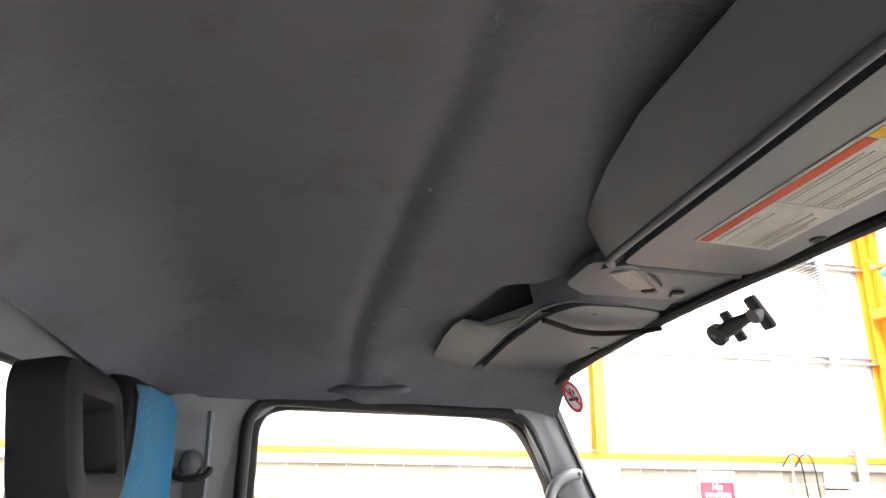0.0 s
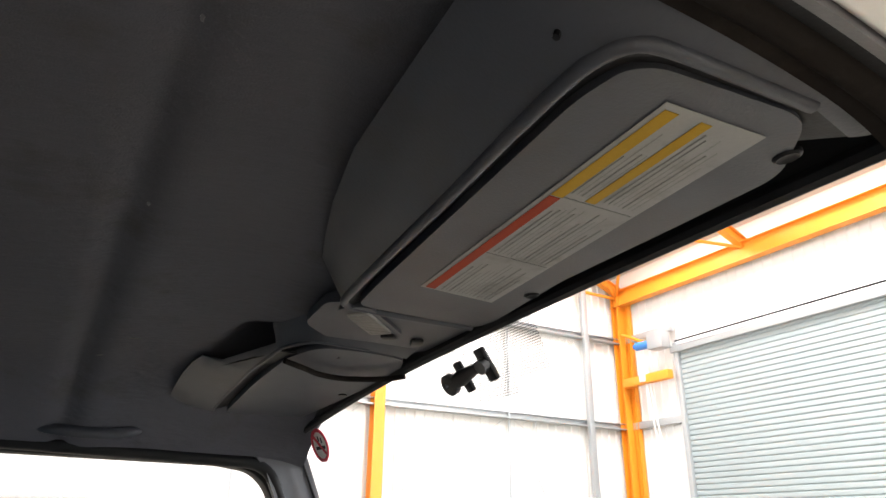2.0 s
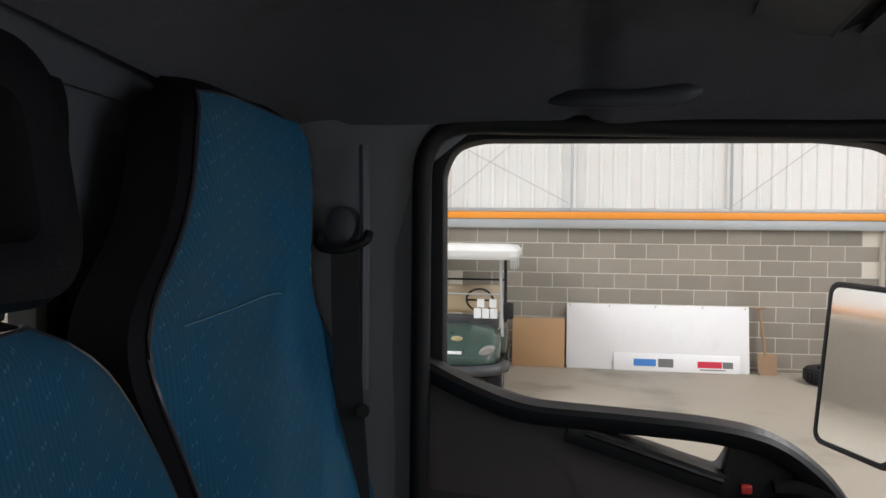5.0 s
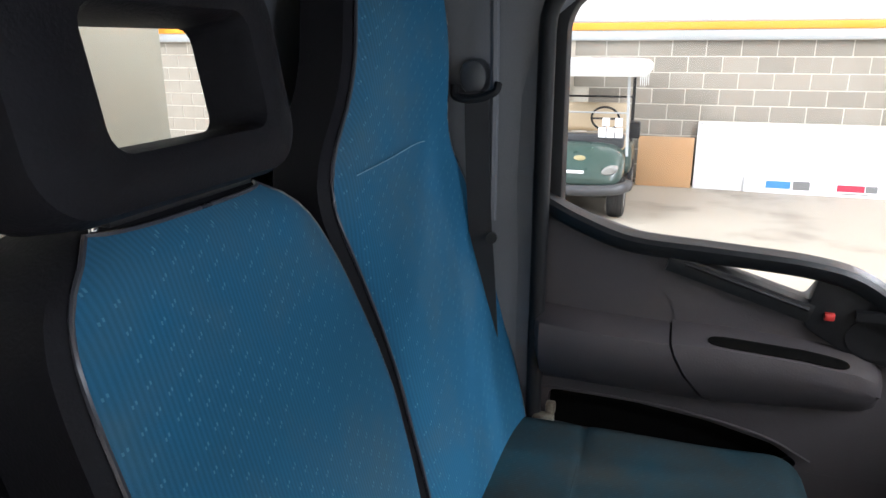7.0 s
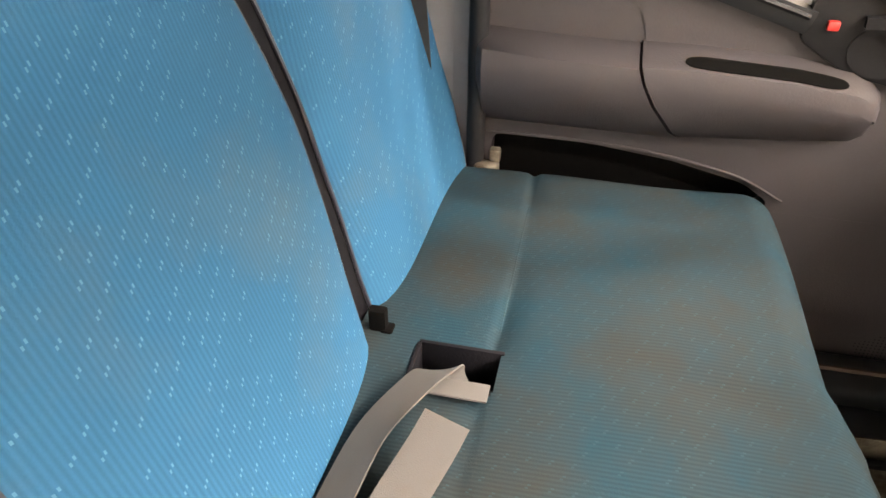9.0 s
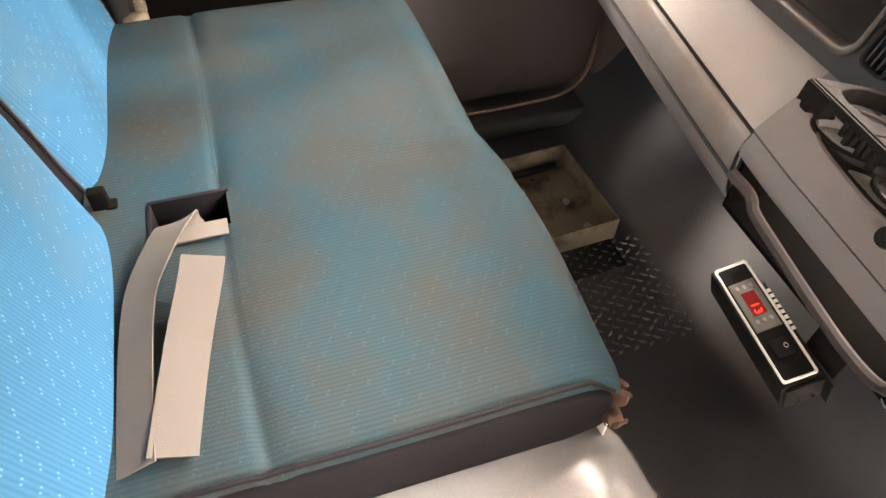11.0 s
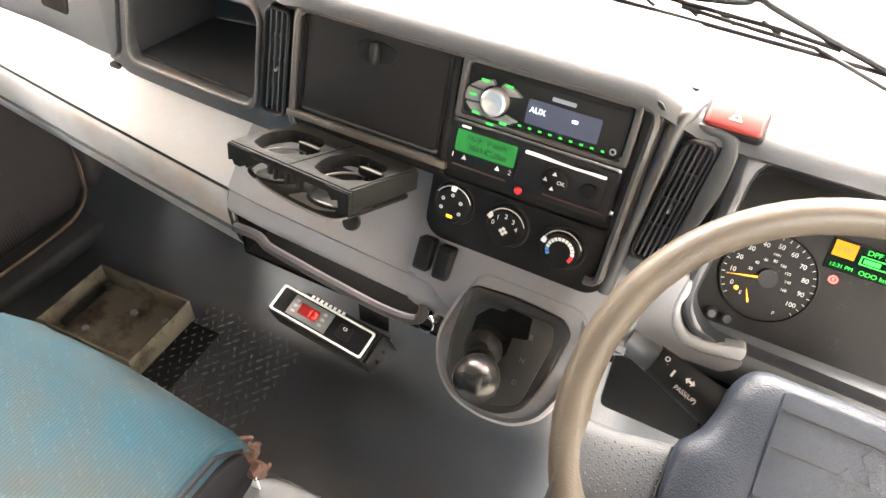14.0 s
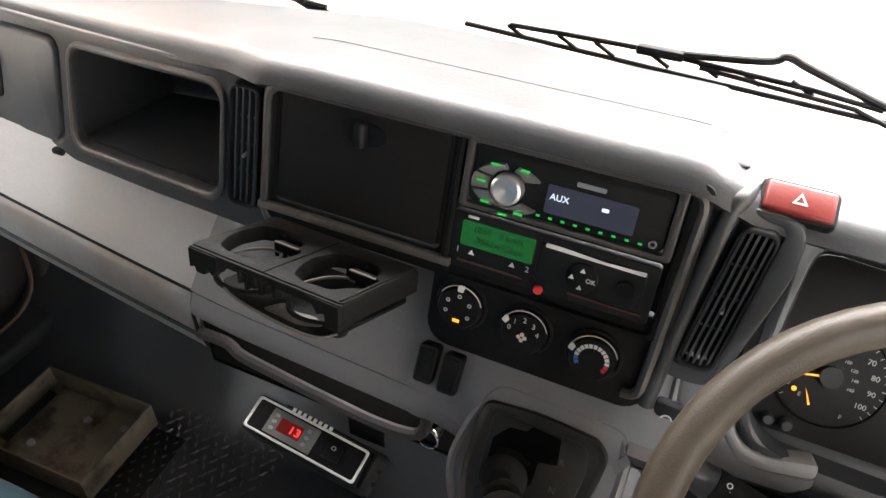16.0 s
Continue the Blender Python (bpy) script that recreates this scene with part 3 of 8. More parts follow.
for y in (-3.7, 0.74, 2.97, 8.14):
    solid("sag_rod", rod((WX + 0.05, y, 1.5), (WX + 0.05, y, roof_z(y)), 0.022, n=8), GALV, "slim vertical galvanised cladding rod", "rod", kind="structure")
for (ya, za), (yb, zb) in (((-1.3, 1.5), (0.7, 3.2)), ((2.97, 1.55), (5.1, 3.2)), ((5.5, 1.55), (8.1, 3.2)), ((10.9, 1.55), (8.2, 3.2)), ((0.7, 1.6), (-1.2, 2.6))):
    solid("bracing_wire", rod((WX + 0.03, ya, za), (WX + 0.03, yb, zb), 0.005, n=6), GALV, "thin diagonal bracing wire on the cladding", "wire", kind="structure")

# block piers under the columns
for y in (5.33, -1.5):
    pier = solid("pier", rbox((WX - 0.02, y - 0.33, GZ), (WX + 0.105, y + 0.33, 1.235), 0), MORTAR, "projecting grey block pier under a column", "pier", kind="structure")
    z = 1.235
    i = 0
    while z > GZ + 0.02:
        zl = max(GZ, z - 0.2195)
        for a, b in (((y - 0.335, y + 0.1), (y + 0.11, y + 0.335)) if i % 2 else ((y - 0.335, y - 0.12), (y - 0.11, y + 0.335))):
            part("block", rbox((WX + 0.09, a, zl + 0.007), (WX + 0.111, b, z - 0.007), 0.003, 1), BLOCK, pier)
        z -= 0.2195
        i += 1

# roller shutter in the north wall
shutter = thing("roller_shutter", (-5.2, NY, GZ), "closed grey metal roller shutter door", "shutter", kind="structure")
z, n = GZ, 0
prof = []
while z < 4.55:
    prof += [(0.0, z), (-0.022, z + 0.02), (-0.026, z + 0.05), (-0.022, z + 0.08), (0.0, z + 0.094)]
    z += 0.1
part("slat_curtain", surface(lambda x, p: (x, NY - 0.02 + p[0], p[1]), [-8.36, -2.0], prof, 0.003), SHUTTER, shutter, "", 25)
part("guide_rail", rbox((-8.44, NY - 0.12, GZ), (-8.34, NY + 0.0, 4.75), 0.006), GALV, shutter)
part("guide_rail", rbox((-2.02, NY - 0.12, GZ), (-1.9, NY + 0.0, 4.75), 0.006), GALV, shutter)
part("lintel", rbox((-8.5, NY - 0.16, 4.55), (-1.85, NY - 0.02, 4.68), 0.006), GALV, shutter, "dark grey steel lintel")
part("track_bar", rod((-8.3, NY - 0.2, 4.75), (-2.2, NY - 0.2, 4.75), 0.018, n=8), BLACK, shutter)

# hoist bracket by the corner
hoist = thing("hoist", (-9.0, NY - 0.2, 4.1), "orange wall bracket with a blue motor and hanging chain", "hoist")
part("arm", rbox((-9.7, NY - 0.34, 4.02), (-8.45, NY - 0.18, 4.2), 0.008), ORANGE, hoist)
part("strut", rod((-9.7, NY - 0.24, 5.2), (-9.1, NY - 0.24, 4.9), 0.035, n=8), ORANGE, hoist)
part("motor", merge(rod((-9.25, NY - 0.3, 4.82), (-8.85, NY - 0.3, 4.8), 0.09), rod((-9.32, NY - 0.3, 4.83), (-9.25, NY - 0.3, 4.82), 0.05)), BLUEMARK, hoist, "dark blue electric motor")
part("gearbox", rbox((-8.85, NY - 0.42, 4.65), (-8.45, NY - 0.15, 5.0), 0.02), GALV, hoist)
part("isolator", rbox((-9.2, NY - 0.38, 4.05), (-9.05, NY - 0.26, 4.35), 0.01), WHITEPLASTIC, hoist)
for k, x in enumerate((-9.15, -9.05)):
    part("chain", tube(curve_through([(x, NY - 0.3, 4.5), (x + 0.12, NY - 0.25, 3.2), (x + 0.25 + 0.1 * k, NY - 0.22, 1.9), (x + 0.2, NY - 0.2, 0.4)]), 0.014, 6), WHITEPLASTIC, hoist)

# fittings on the west wall
sign = thing("no_smoking_sign", (WX, 7.49, 0.73), "red and white no smoking sign on the block wall", "sign")
part("plate", rbox((WX + 0.002, 7.13, 0.73), (WX + 0.014, 7.84, 1.215), 0.003), BOARD, sign)
part("red_field", rbox((WX + 0.0145, 7.16, 0.755), (WX + 0.019, 7.81, 1.03), 0), SIGNRED, sign)
wall_text = Matrix(((0, 0, 1, 0), (1, 0, 0, 0), (0, 1, 0, 0), (0, 0, 0, 1)))
for s, z in (("No", 0.95), ("smoking", 0.83)):
    part("lettering", letters(s, 0.15, Matrix.Translation((WX + 0.021, 7.485, z)) @ wall_text, 0.001), MARK, sign, "white letters")
part("symbol", merge(sheet([(7.485 + u, 1.12 + v) for u, v in circle(0.068, 20)], "x", WX + 0.015, WX + 0.019, [[(7.485 + u, 1.12 + v) for u, v in circle(0.052, 20)]]), rbox((WX + 0.015, 7.435, 1.112), (WX + 0.019, 7.535, 1.126), 0)), SIGNRED, sign)


def wall_box(name, y0, y1, z0, z1, d, label, material=WHITEPLASTIC):
    ob = thing(name, (WX, (y0 + y1) / 2, z0), label, "electrical box")
    part("case", rbox((WX, y0, z0), (WX + d, y1, z1), 0.012), material, ob)
    part("lid", rbox((WX + d, y0 + 0.015, z0 + 0.015), (WX + d + 0.015, y1 - 0.015, z1 - 0.015), 0.006), material, ob)
    return ob


wall_box("switch_box", 9.62, 10.08, 0.95, 1.22, 0.14, "white electrical switch box on the block wall")
wall_box("meter_box", 9.62, 10.06, 0.65, 0.91, 0.14, "white electrical meter box with a dark lower edge")
wall_box("distribution_board", 10.08, 10.68, 0.13, 1.05, 0.16, "tall pale grey distribution board on the block wall")
wall_box("socket_box", 9.38, 9.57, 0.34, 0.62, 0.1, "pale grey industrial socket box")
wall_box("socket_box", 9.15, 9.32, 0.2, 0.3, 0.1, "small white industrial socket")
wall_box("junction_box", 10.15, 10.35, -0.12, 0.1, 0.1, "small pale junction box low on the wall")
notice = thing("notice", (WX, 10.8, 0.6), "white paper notice pinned to the block wall", "notice")
part("paper", rbox((WX + 0.002, 10.72, 0.55), (WX + 0.006, 10.95, 0.88), 0), BOARD, notice)
for y in (9.2, 9.45):
    solid("red_plug", merge(rod((WX + 0.12, y, 0.2), (WX + 0.12, y, 0.05), 0.05, 0.04), rod((WX + 0.12, y, 0.32), (WX + 0.12, y, 0.2), 0.03)), REDPLASTIC, "red industrial plug on a hanging lead", "plug")
    solid("lead", tube(curve_through([(WX + 0.1, y + 0.02, 0.3), (WX + 0.09, y - 0.02, 0.9), (WX + 0.12, y - 0.1, 1.42), (WX + 0.14, y - 0.3, 1.5), (WX + 0.1, y - 0.45, 1.3)]), 0.011, 6), RUBBER, "black electric lead hanging on the wall", "cable")
duct = thing("cable_duct", (WX, 10.3, 1.1), "grey vertical cable duct above the distribution board", "duct")
part("trunk", rbox((WX + 0.1, 10.05, 2.0), (WX + 0.2, 10.18, 6.3), 0.006), GALV, duct)
part("elbow", sweep(curve_through([(WX + 0.15, 10.115, 2.02), (WX + 0.15, 10.15, 1.75), (WX + 0.15, 10.32, 1.5), (WX + 0.15, 10.34, 1.05)]), [(-0.065, -0.05), (0.065, -0.05), (0.065, 0.05), (-0.065, 0.05)], (1, 0, 0)), GALV, duct)
solid("conduit", tube(curve_through([(WX + 0.08, 8.75, 3.2), (WX + 0.08, 8.75, 2.2), (WX + 0.08, 8.9, 1.8), (WX + 0.09, 8.95, 1.4), (WX + 0.09, 8.97, 0.3)]), 0.014, 6), GALV, "thin grey conduit down the wall", "conduit")

# board, cardboard and shovel against the wall
board = thing("white_board", (WX + 0.1, 1.95, GZ), "large white sheet board leaning on the block wall", "board")
lean = Matrix.Translation((WX + 0.16, 0, GZ)) @ Euler((0, radians(-6), 0)).to_matrix().to_4x4()
part("panel", moved(rbox((0, 0.69, 0.0), (0.012, 3.23, 0.94), 0.003), lean), BOARD, board)
for y in (0.74, 1.3, 1.95, 2.6, 3.18):
    part("screw", moved(rod((0.012, y, 0.91), (0.016, y, 0.91), 0.012, n=8), lean), PRINT, board)
strip = thing("sign_panel", (WX + 0.2, 2.2, GZ), "white sign panel with blue and red markings on the floor", "sign")
lean2 = Matrix.Translation((WX + 0.2, 0, GZ)) @ Euler((0, radians(-8), 0)).to_matrix().to_4x4()
part("panel", moved(rbox((0, 1.36, 0.0), (0.012, 3.1, 0.25), 0.003), lean2), BOARD, strip)
for y0, y1, z0, z1, mt in ((1.64, 1.95, 0.07, 0.17, BLUEMARK), (1.98, 2.19, 0.06, 0.18, PRINT), (2.52, 2.85, 0.07, 0.16, SIGNRED), (2.86, 3.0, 0.07, 0.16, PRINT), (2.55, 2.9, 0.035, 0.05, PRINT)):
    part("mark", moved(rbox((0.0125, y0, z0), (0.015, y1, z1), 0), lean2), mt, strip)
card = thing("cardboard_sheet", (WX + 0.15, 0.3, GZ), "brown cardboard sheet leaning on the block wall", "cardboard")
part("panel", moved(rbox((0, -0.1, 0.0), (0.03, 0.66, 0.71), 0.004), lean), CARD, card)
shovel = thing("shovel", (WX + 0.15, 3.45, GZ), "wooden handled shovel leaning on the block wall", "shovel")
part("handle", rod((WX + 0.16, 3.44, GZ + 0.25), (WX + 0.06, 3.38, 0.1), 0.02, n=10), WOOD, shovel)
part("grip", rod((WX + 0.06, 3.32, 0.12), (WX + 0.06, 3.45, 0.13), 0.018, n=10), WOOD, shovel)
part("blade", moved(sheet(rounded([(-0.12, 0), (0.12, 0), (0.13, 0.3), (-0.13, 0.3)], 0.04), "x", 0, 0.012), Matrix.Translation((WX + 0.2, 3.46, GZ)) @ Euler((0, radians(-10), 0)).to_matrix().to_4x4()), WOOD, shovel)

# golf cart, facing the truck
cart = thing("golf_cart", (-8.6, -0.7, GZ), "dark green golf cart with a white canopy and tan seat", "golf cart")
CY, CW = -0.72, 0.58
part("roof", loft([[(x, y, z) for x, y in rounded([(-9.75 + i, CY - 0.66 + i), (-7.95 - i, CY - 0.66 + i), (-7.95 - i, CY + 0.75 - i), (-9.75 + i, CY + 0.75 - i)], 0.12)] for i, z in ((0.03, 0.82), (0, 0.86), (0.0, 0.93), (0.05, 0.985), (0.2, 1.0))]), WHITEPLASTIC, cart, "white canopy with a torn edge")
for k in range(5):
    part("canopy_rag", moved(sheet(rounded([(0, 0.02), (0.11, 0.02), (0.09, -0.10 - 0.03 * (k % 3)), (0.05, -0.07), (0.02, -0.13)], 0.015), "y", 0, 0.006), Matrix.Translation((-8.25 + 0.06 * k, CY + 0.75 - 0.02 * k, 0.84))), WHITEPLASTIC, cart)
for y in (CY - 0.54, CY + 0.54):
    part("front_post", tube([(-8.05, y, 0.85), (-8.02, y + 0.02, 0.3), (-7.95, y + 0.04, -0.1)], 0.018, 8), GALV, cart)
    part("rear_post", rod((-9.25, y * 1.0, 0.85), (-9.35, y, -0.1), 0.022, n=8), BLACK, cart)
part("post_rail", rod((-9.28, CY - 0.54, 0.5), (-9.28, CY + 0.54, 0.5), 0.014, n=8), BLACK, cart)
part("windscreen_rail", rod((-8.02, CY - 0.54, 0.40), (-8.02, CY + 0.54, 0.40), 0.01, n=8), GALV, cart)
part("seat_back", moved(rbox((-9.12, CY - 0.52, 0.06), (-8.96, CY + 0.52, 0.44), 0.08, 4), Matrix.Identity(4)), TAN, cart, "tan seat back")
part("seat", rbox((-9.1, CY - 0.52, -0.12), (-8.55, CY + 0.52, 0.04), 0.06, 3), TAN, cart)
rings = []
for x, w, z0, z1 in ((-8.30, 0.52, -0.42, 0.02), (-8.05, 0.56, -0.44, 0.035), (-7.85, 0.57, -0.45, 0.0), (-7.68, 0.55, -0.44, -0.10), (-7.58, 0.50, -0.42, -0.22), (-7.54, 0.42, -0.38, -0.30)):
    zc, hh = (z0 + z1) / 2, (z1 - z0) / 2
    rings.append([(x, CY + w * math.copysign(abs(math.cos(a)) ** 0.55, math.cos(a)), zc + hh * math.copysign(abs(math.sin(a)) ** 0.6, math.sin(a))) for a in [2 * math.pi * k / 24 for k in range(24)]])
cowl = part("front_cowl", loft(rings), CARTGREEN, cart, "dark green front cowl")
part("badge", loft([[(x, CY + 0.06 + 0.07 * k * c, -0.10 + 0.03 * k * q) for c, q in circle(1, 16)] for x, k in ((-7.70, 1.0), (-7.66, 1.0), (-7.655, 0.85))]), pm("gold_badge", (0.35, 0.3, 0.16), 0.4), cowl)
part("nose_bar", rbox((-7.60, CY - 0.11, -0.262), (-7.535, CY + 0.13, -0.232), 0.002), BOARD, cowl)
for y in (CY - 0.36, CY + 0.42):
    part("headlamp", loft([[(x, y + 0.10 * k * c, -0.22 + 0.055 * k * q + 0.02 * c) for c, q in circle(1, 14)] for x, k in ((-7.66, 1.0), (-7.565, 0.9), (-7.55, 0.7))]), LENSGLASS, cowl, "clear headlamp")
part("bumper", tube(curve_through([(-7.85, CY - 0.62, -0.42), (-7.58, CY - 0.54, -0.43), (-7.50, CY - 0.25, -0.45), (-7.49, CY, -0.455), (-7.50, CY + 0.25, -0.45), (-7.58, CY + 0.54, -0.43), (-7.85, CY + 0.62, -0.42)]), 0.065, 10), DASH, cart, "grey rubber bumper")
part("dash_panel", rbox((-8.34, CY - 0.5, -0.05), (-8.2, CY + 0.52, 0.12), 0.03, 3), DASH, cart)
for k, (y, z) in enumerate(((-0.50, 0.10), (-0.40, 0.10), (-0.30, 0.10), (-0.46, 0.235), (-0.31, 0.235))):
    part("notice_card", rbox((-8.07, y, z), (-8.065, y + 0.088, z + 0.12 - 0.02 * (k > 2)), 0), BOARD, cart)
part("side_panel", rbox((-9.75, CY - 0.58, -0.5), (-8.95, CY + 0.58, -0.1), 0.08, 3), CARTGREEN, cart)
part("floor_pan", rbox((-9.3, CY - 0.55, -0.62), (-7.95, CY + 0.55, -0.52), 0.02), BLACK, cart)
part("wheel_arch", rbox((-7.98, CY + 0.36, -0.52), (-7.62, CY + 0.60, -0.40), 0.05, 3), BLACK, cart)
steer = tube([(-8.42 + 0.09 * math.sin(a), -0.46 + 0.17 * math.cos(a), 0.29 + 0.15 * math.sin(a)) for a in span(0, 2 * math.pi, 22)[:-1]], 0.014, 8, (1, 0, -0.6), True)
part("steering_wheel", merge(steer, rod((-8.42, -0.62, 0.29), (-8.42, -0.30, 0.29), 0.012, n=8), rod((-8.42, -0.46, 0.29), (-8.32, -0.46, 0.0), 0.018, n=8)), BLACK, cart)
part("side_bin", rbox((-8.75, CY + 0.55, 0.03), (-8.6, CY + 0.68, 0.24), 0.02, 3), BLACK, cart)
for x in (-9.35, -7.80):
    for y in (CY - 0.50, CY + 0.50):
        tyre = loft([[(x + r * c, y + d, GZ + 0.235 + r * q) for c, q in circle(1, 28)] for r, d in ((0.12, -0.09), (0.19, -0.10), (0.225, -0.085), (0.235, -0.06), (0.235, 0.06), (0.225, 0.085), (0.19, 0.10), (0.12, 0.09))])
        wheel = part("wheel", tyre, RUBBER, cart)
        part("hub_cap", rod((x, y - 0.092, GZ + 0.235), (x, y + 0.092, GZ + 0.235), 0.118, n=20), GALV, wheel)
        for d in (-0.045, -0.015, 0.015, 0.045):
            part("tread_rib", loft([[(x + r * c, y + d + e, GZ + 0.235 + r * q) for c, q in circle(1, 28)] for r, e in ((0.234, -0.01), (0.2405, -0.008), (0.2405, 0.008), (0.234, 0.01))]), RUBBER, wheel)

# bench and machines below the sign
mach = thing("orange_machine", (-8.7, 5.5, GZ), "orange wheeled yard machine with a dark top", "machine")
part("hopper", loft([[(x, y, z) for x, y in rounded([(-9.3 - i, 4.75 - i), (-8.5 + i, 4.75 - i), (-8.5 + i, 6.45 + i), (-9.3 - i, 6.45 + i)], 0.08)] for i, z in ((-0.25, -0.55), (-0.1, -0.3), (0.0, 0.0), (0.0, 0.1))]), ORANGEMACH, mach)
part("top", rbox((-9.35, 4.7, 0.1), (-8.45, 6.5, 0.17), 0.02), BLACK, mach)
part("warning_band", rbox((-8.485, 5.1, 0.02), (-8.48, 6.3, 0.09), 0), YELLOW, mach)
part("chassis", rbox((-9.2, 4.9, -0.62), (-8.6, 6.3, -0.5), 0.03), ORANGEMACH, mach)
for y in (5.0, 6.2):
    for x in (-9.25, -8.5):
        part("wheel", rod((x - 0.05, y, GZ + 0.16), (x + 0.05, y, GZ + 0.16), 0.16, n=20), RUBBER, mach)
sprayer = thing("sprayer", (-8.9, 5.35, 0.17), "white knapsack sprayer with a black strap", "sprayer")
part("tank", rbox((-9.0, 5.25, 0.17), (-8.8, 5.55, 0.6), 0.06, 3), WHITEPLASTIC, sprayer)
part("strap", tube(curve_through([(-8.85, 5.2, 0.2), (-8.8, 5.12, 0.4), (-8.85, 5.2, 0.62), (-8.85, 5.4, 0.66), (-8.85, 5.58, 0.6)]), 0.02, 6), BLACK, sprayer)


def bottle(at, r, h, material, label):
    ob = thing("bottle", at, label, "bottle")
    x, y, z = at
    part("body", loft([[(x + r * k * c, y + r * k * s, z + h * f) for c, s in circle(1, 12)] for k, f in ((0.9, 0), (1, 0.05), (1, 0.6), (0.5, 0.75), (0.35, 0.8))]), material, ob)
    part("cap", rod((x, y, z + h * 0.8), (x, y, z + h), r * 0.4, n=10), BLUEMARK, ob)


bottle((-8.6, 6.0, 0.17), 0.06, 0.28, BLUEMARK, "small blue spray bottle on the machine")
bottle((-8.65, 6.2, 0.17), 0.07, 0.2, WHITEPLASTIC, "small white bottle on the machine")


def table(x0, y0, x1, y1, top, label, material=WOOD):
    ob = thing("work_table", ((x0 + x1) / 2, (y0 + y1) / 2, GZ), label, "table")
    part("tabletop", rbox((x0, y0, top - 0.04), (x1, y1, top), 0.006), material, ob)
    for x in (x0 + 0.06, x1 - 0.06):
        for y in (y0 + 0.06, y1 - 0.06):
            part("leg", rod((x, y, GZ), (x, y, top - 0.04), 0.022, n=8), BLACK, ob)
    return ob


table(-9.6, 6.7, -8.6, 8.2, -0.12, "worn wooden work table by the wall")
table(-8.9, 8.0, -7.9, 10.4, -0.1, "work table under grey cloths")


def carton(lo, hi, label="brown cardboard box on the work table"):
    ob = thing("cardboard_box", ((lo[0] + hi[0]) / 2, (lo[1] + hi[1]) / 2, lo[2]), label, "box")
    part("body", rbox(lo, hi, 0.006), CARD, ob)
    part("tape", rbox((hi[0] + 0.001, (lo[1] + hi[1]) / 2 - 0.03, lo[2]), (hi[0] + 0.003, (lo[1] + hi[1]) / 2 + 0.03, hi[2]), 0), TAN, ob)


carton((-9.3, 6.75, -0.12), (-8.8, 7.6, 0.1))
carton((-9.3, 7.65, -0.12), (-8.9, 8.15, 0.14))
for at, sz, mt, nm, lb in (((-9.0, 7.35, 0.1), (0.2, 0.28, 0.2), YELLOW, "power_tool", "yellow and black power tool on a cardboard box"), ((-9.0, 7.62, 0.1), (0.12, 0.14, 0.24), WHITEPLASTIC, "canister", "white plastic canister on the table")):
    ob = thing(nm, at, lb, "tool" if nm == "power_tool" else "canister")
    part("body", rbox((at[0] - sz[0] / 2, at[1] - sz[1] / 2, at[2]), (at[0] + sz[0] / 2, at[1] + sz[1] / 2, at[2] + sz[2] * 0.6), 0.03, 3), mt, ob)
    part("handle", tube(curve_through([(at[0], at[1] - sz[1] * 0.4, at[2] + sz[2] * 0.5), (at[0], at[1] - sz[1] * 0.3, at[2] + sz[2]), (at[0], at[1] + sz[1] * 0.3, at[2] + sz[2]), (at[0], at[1] + sz[1] * 0.4, at[2] + sz[2] * 0.5)]), 0.03, 8), BLACK, ob)


def heap(name, x0, y0, x1, y1, z, hgt, material, label, seed):
    rng = random.Random(seed)
    bumps = [(rng.uniform(x0, x1), rng.uniform(y0, y1), rng.uniform(0.4, 1.0), rng.uniform(0.08, 0.25)) for _ in range(14)]

    def top(u, v):
        x, y = x0 + (x1 - x0) * u, y0 + (y1 - y0) * v
        edge = min(1, 5 * min(u, 1 - u, v, 1 - v))
        return (x, y, z + 0.004 + hgt * edge * max(a * math.exp(-((x - bx) ** 2 + (y - by) ** 2) / (2 * s * s)) for bx, by, a, s in bumps) - (0.25 if edge < 0.05 else 0))
    return solid(name, surface(top, span(0, 1, 24), span(0, 1, 36), 0.006), material, label, "cloth")


heap("crumpled_cover", -8.95, 7.95, -7.85, 9.3, -0.1, 0.12, GREYCLOTH, "crumpled grey dust cover over the table", 3)
heap("jacket_pile", -8.8, 9.4, -7.9, 10.6, -0.1, 0.5, GREYCLOTH, "pile of dark grey jackets on the table", 8)
for k, (y, mt) in enumerate(((8.9, WHITEPLASTIC), (9.2, YELLOW), (9.35, WHITEPLASTIC), (9.0, REDPLASTIC), (9.55, WHITEPLASTIC))):
    bottle((-8.2 + 0.09 * k, y, 0.0), 0.06, 0.26, mt, "plastic bottle among the cloths on the table")


def folding_chair(x, y, turn):
    m = Matrix.Translation((x, y, GZ)) @ Euler((0, 0, radians(turn))).to_matrix().to_4x4()
    ob = thing("folding_chair", (x, y, GZ), "black folding chair by the work table", "chair", "folding chairs")
    part("seat", moved(rbox((-0.2, -0.2, 0.43), (0.2, 0.2, 0.46), 0.012), m), BLACK, ob)
    part("backrest", moved(rbox((-0.2, -0.23, 0.62), (0.2, -0.2, 0.85), 0.012), m), BLACK, ob)
    for sx in (-0.2, 0.2):
        part("leg", moved(rod((sx, -0.23, 0.85), (sx, 0.22, 0.0), 0.012, n=8), m), BLACK, ob)
        part("leg", moved(rod((sx, 0.16, 0.46), (sx, -0.25, 0.0), 0.012, n=8), m), BLACK, ob)


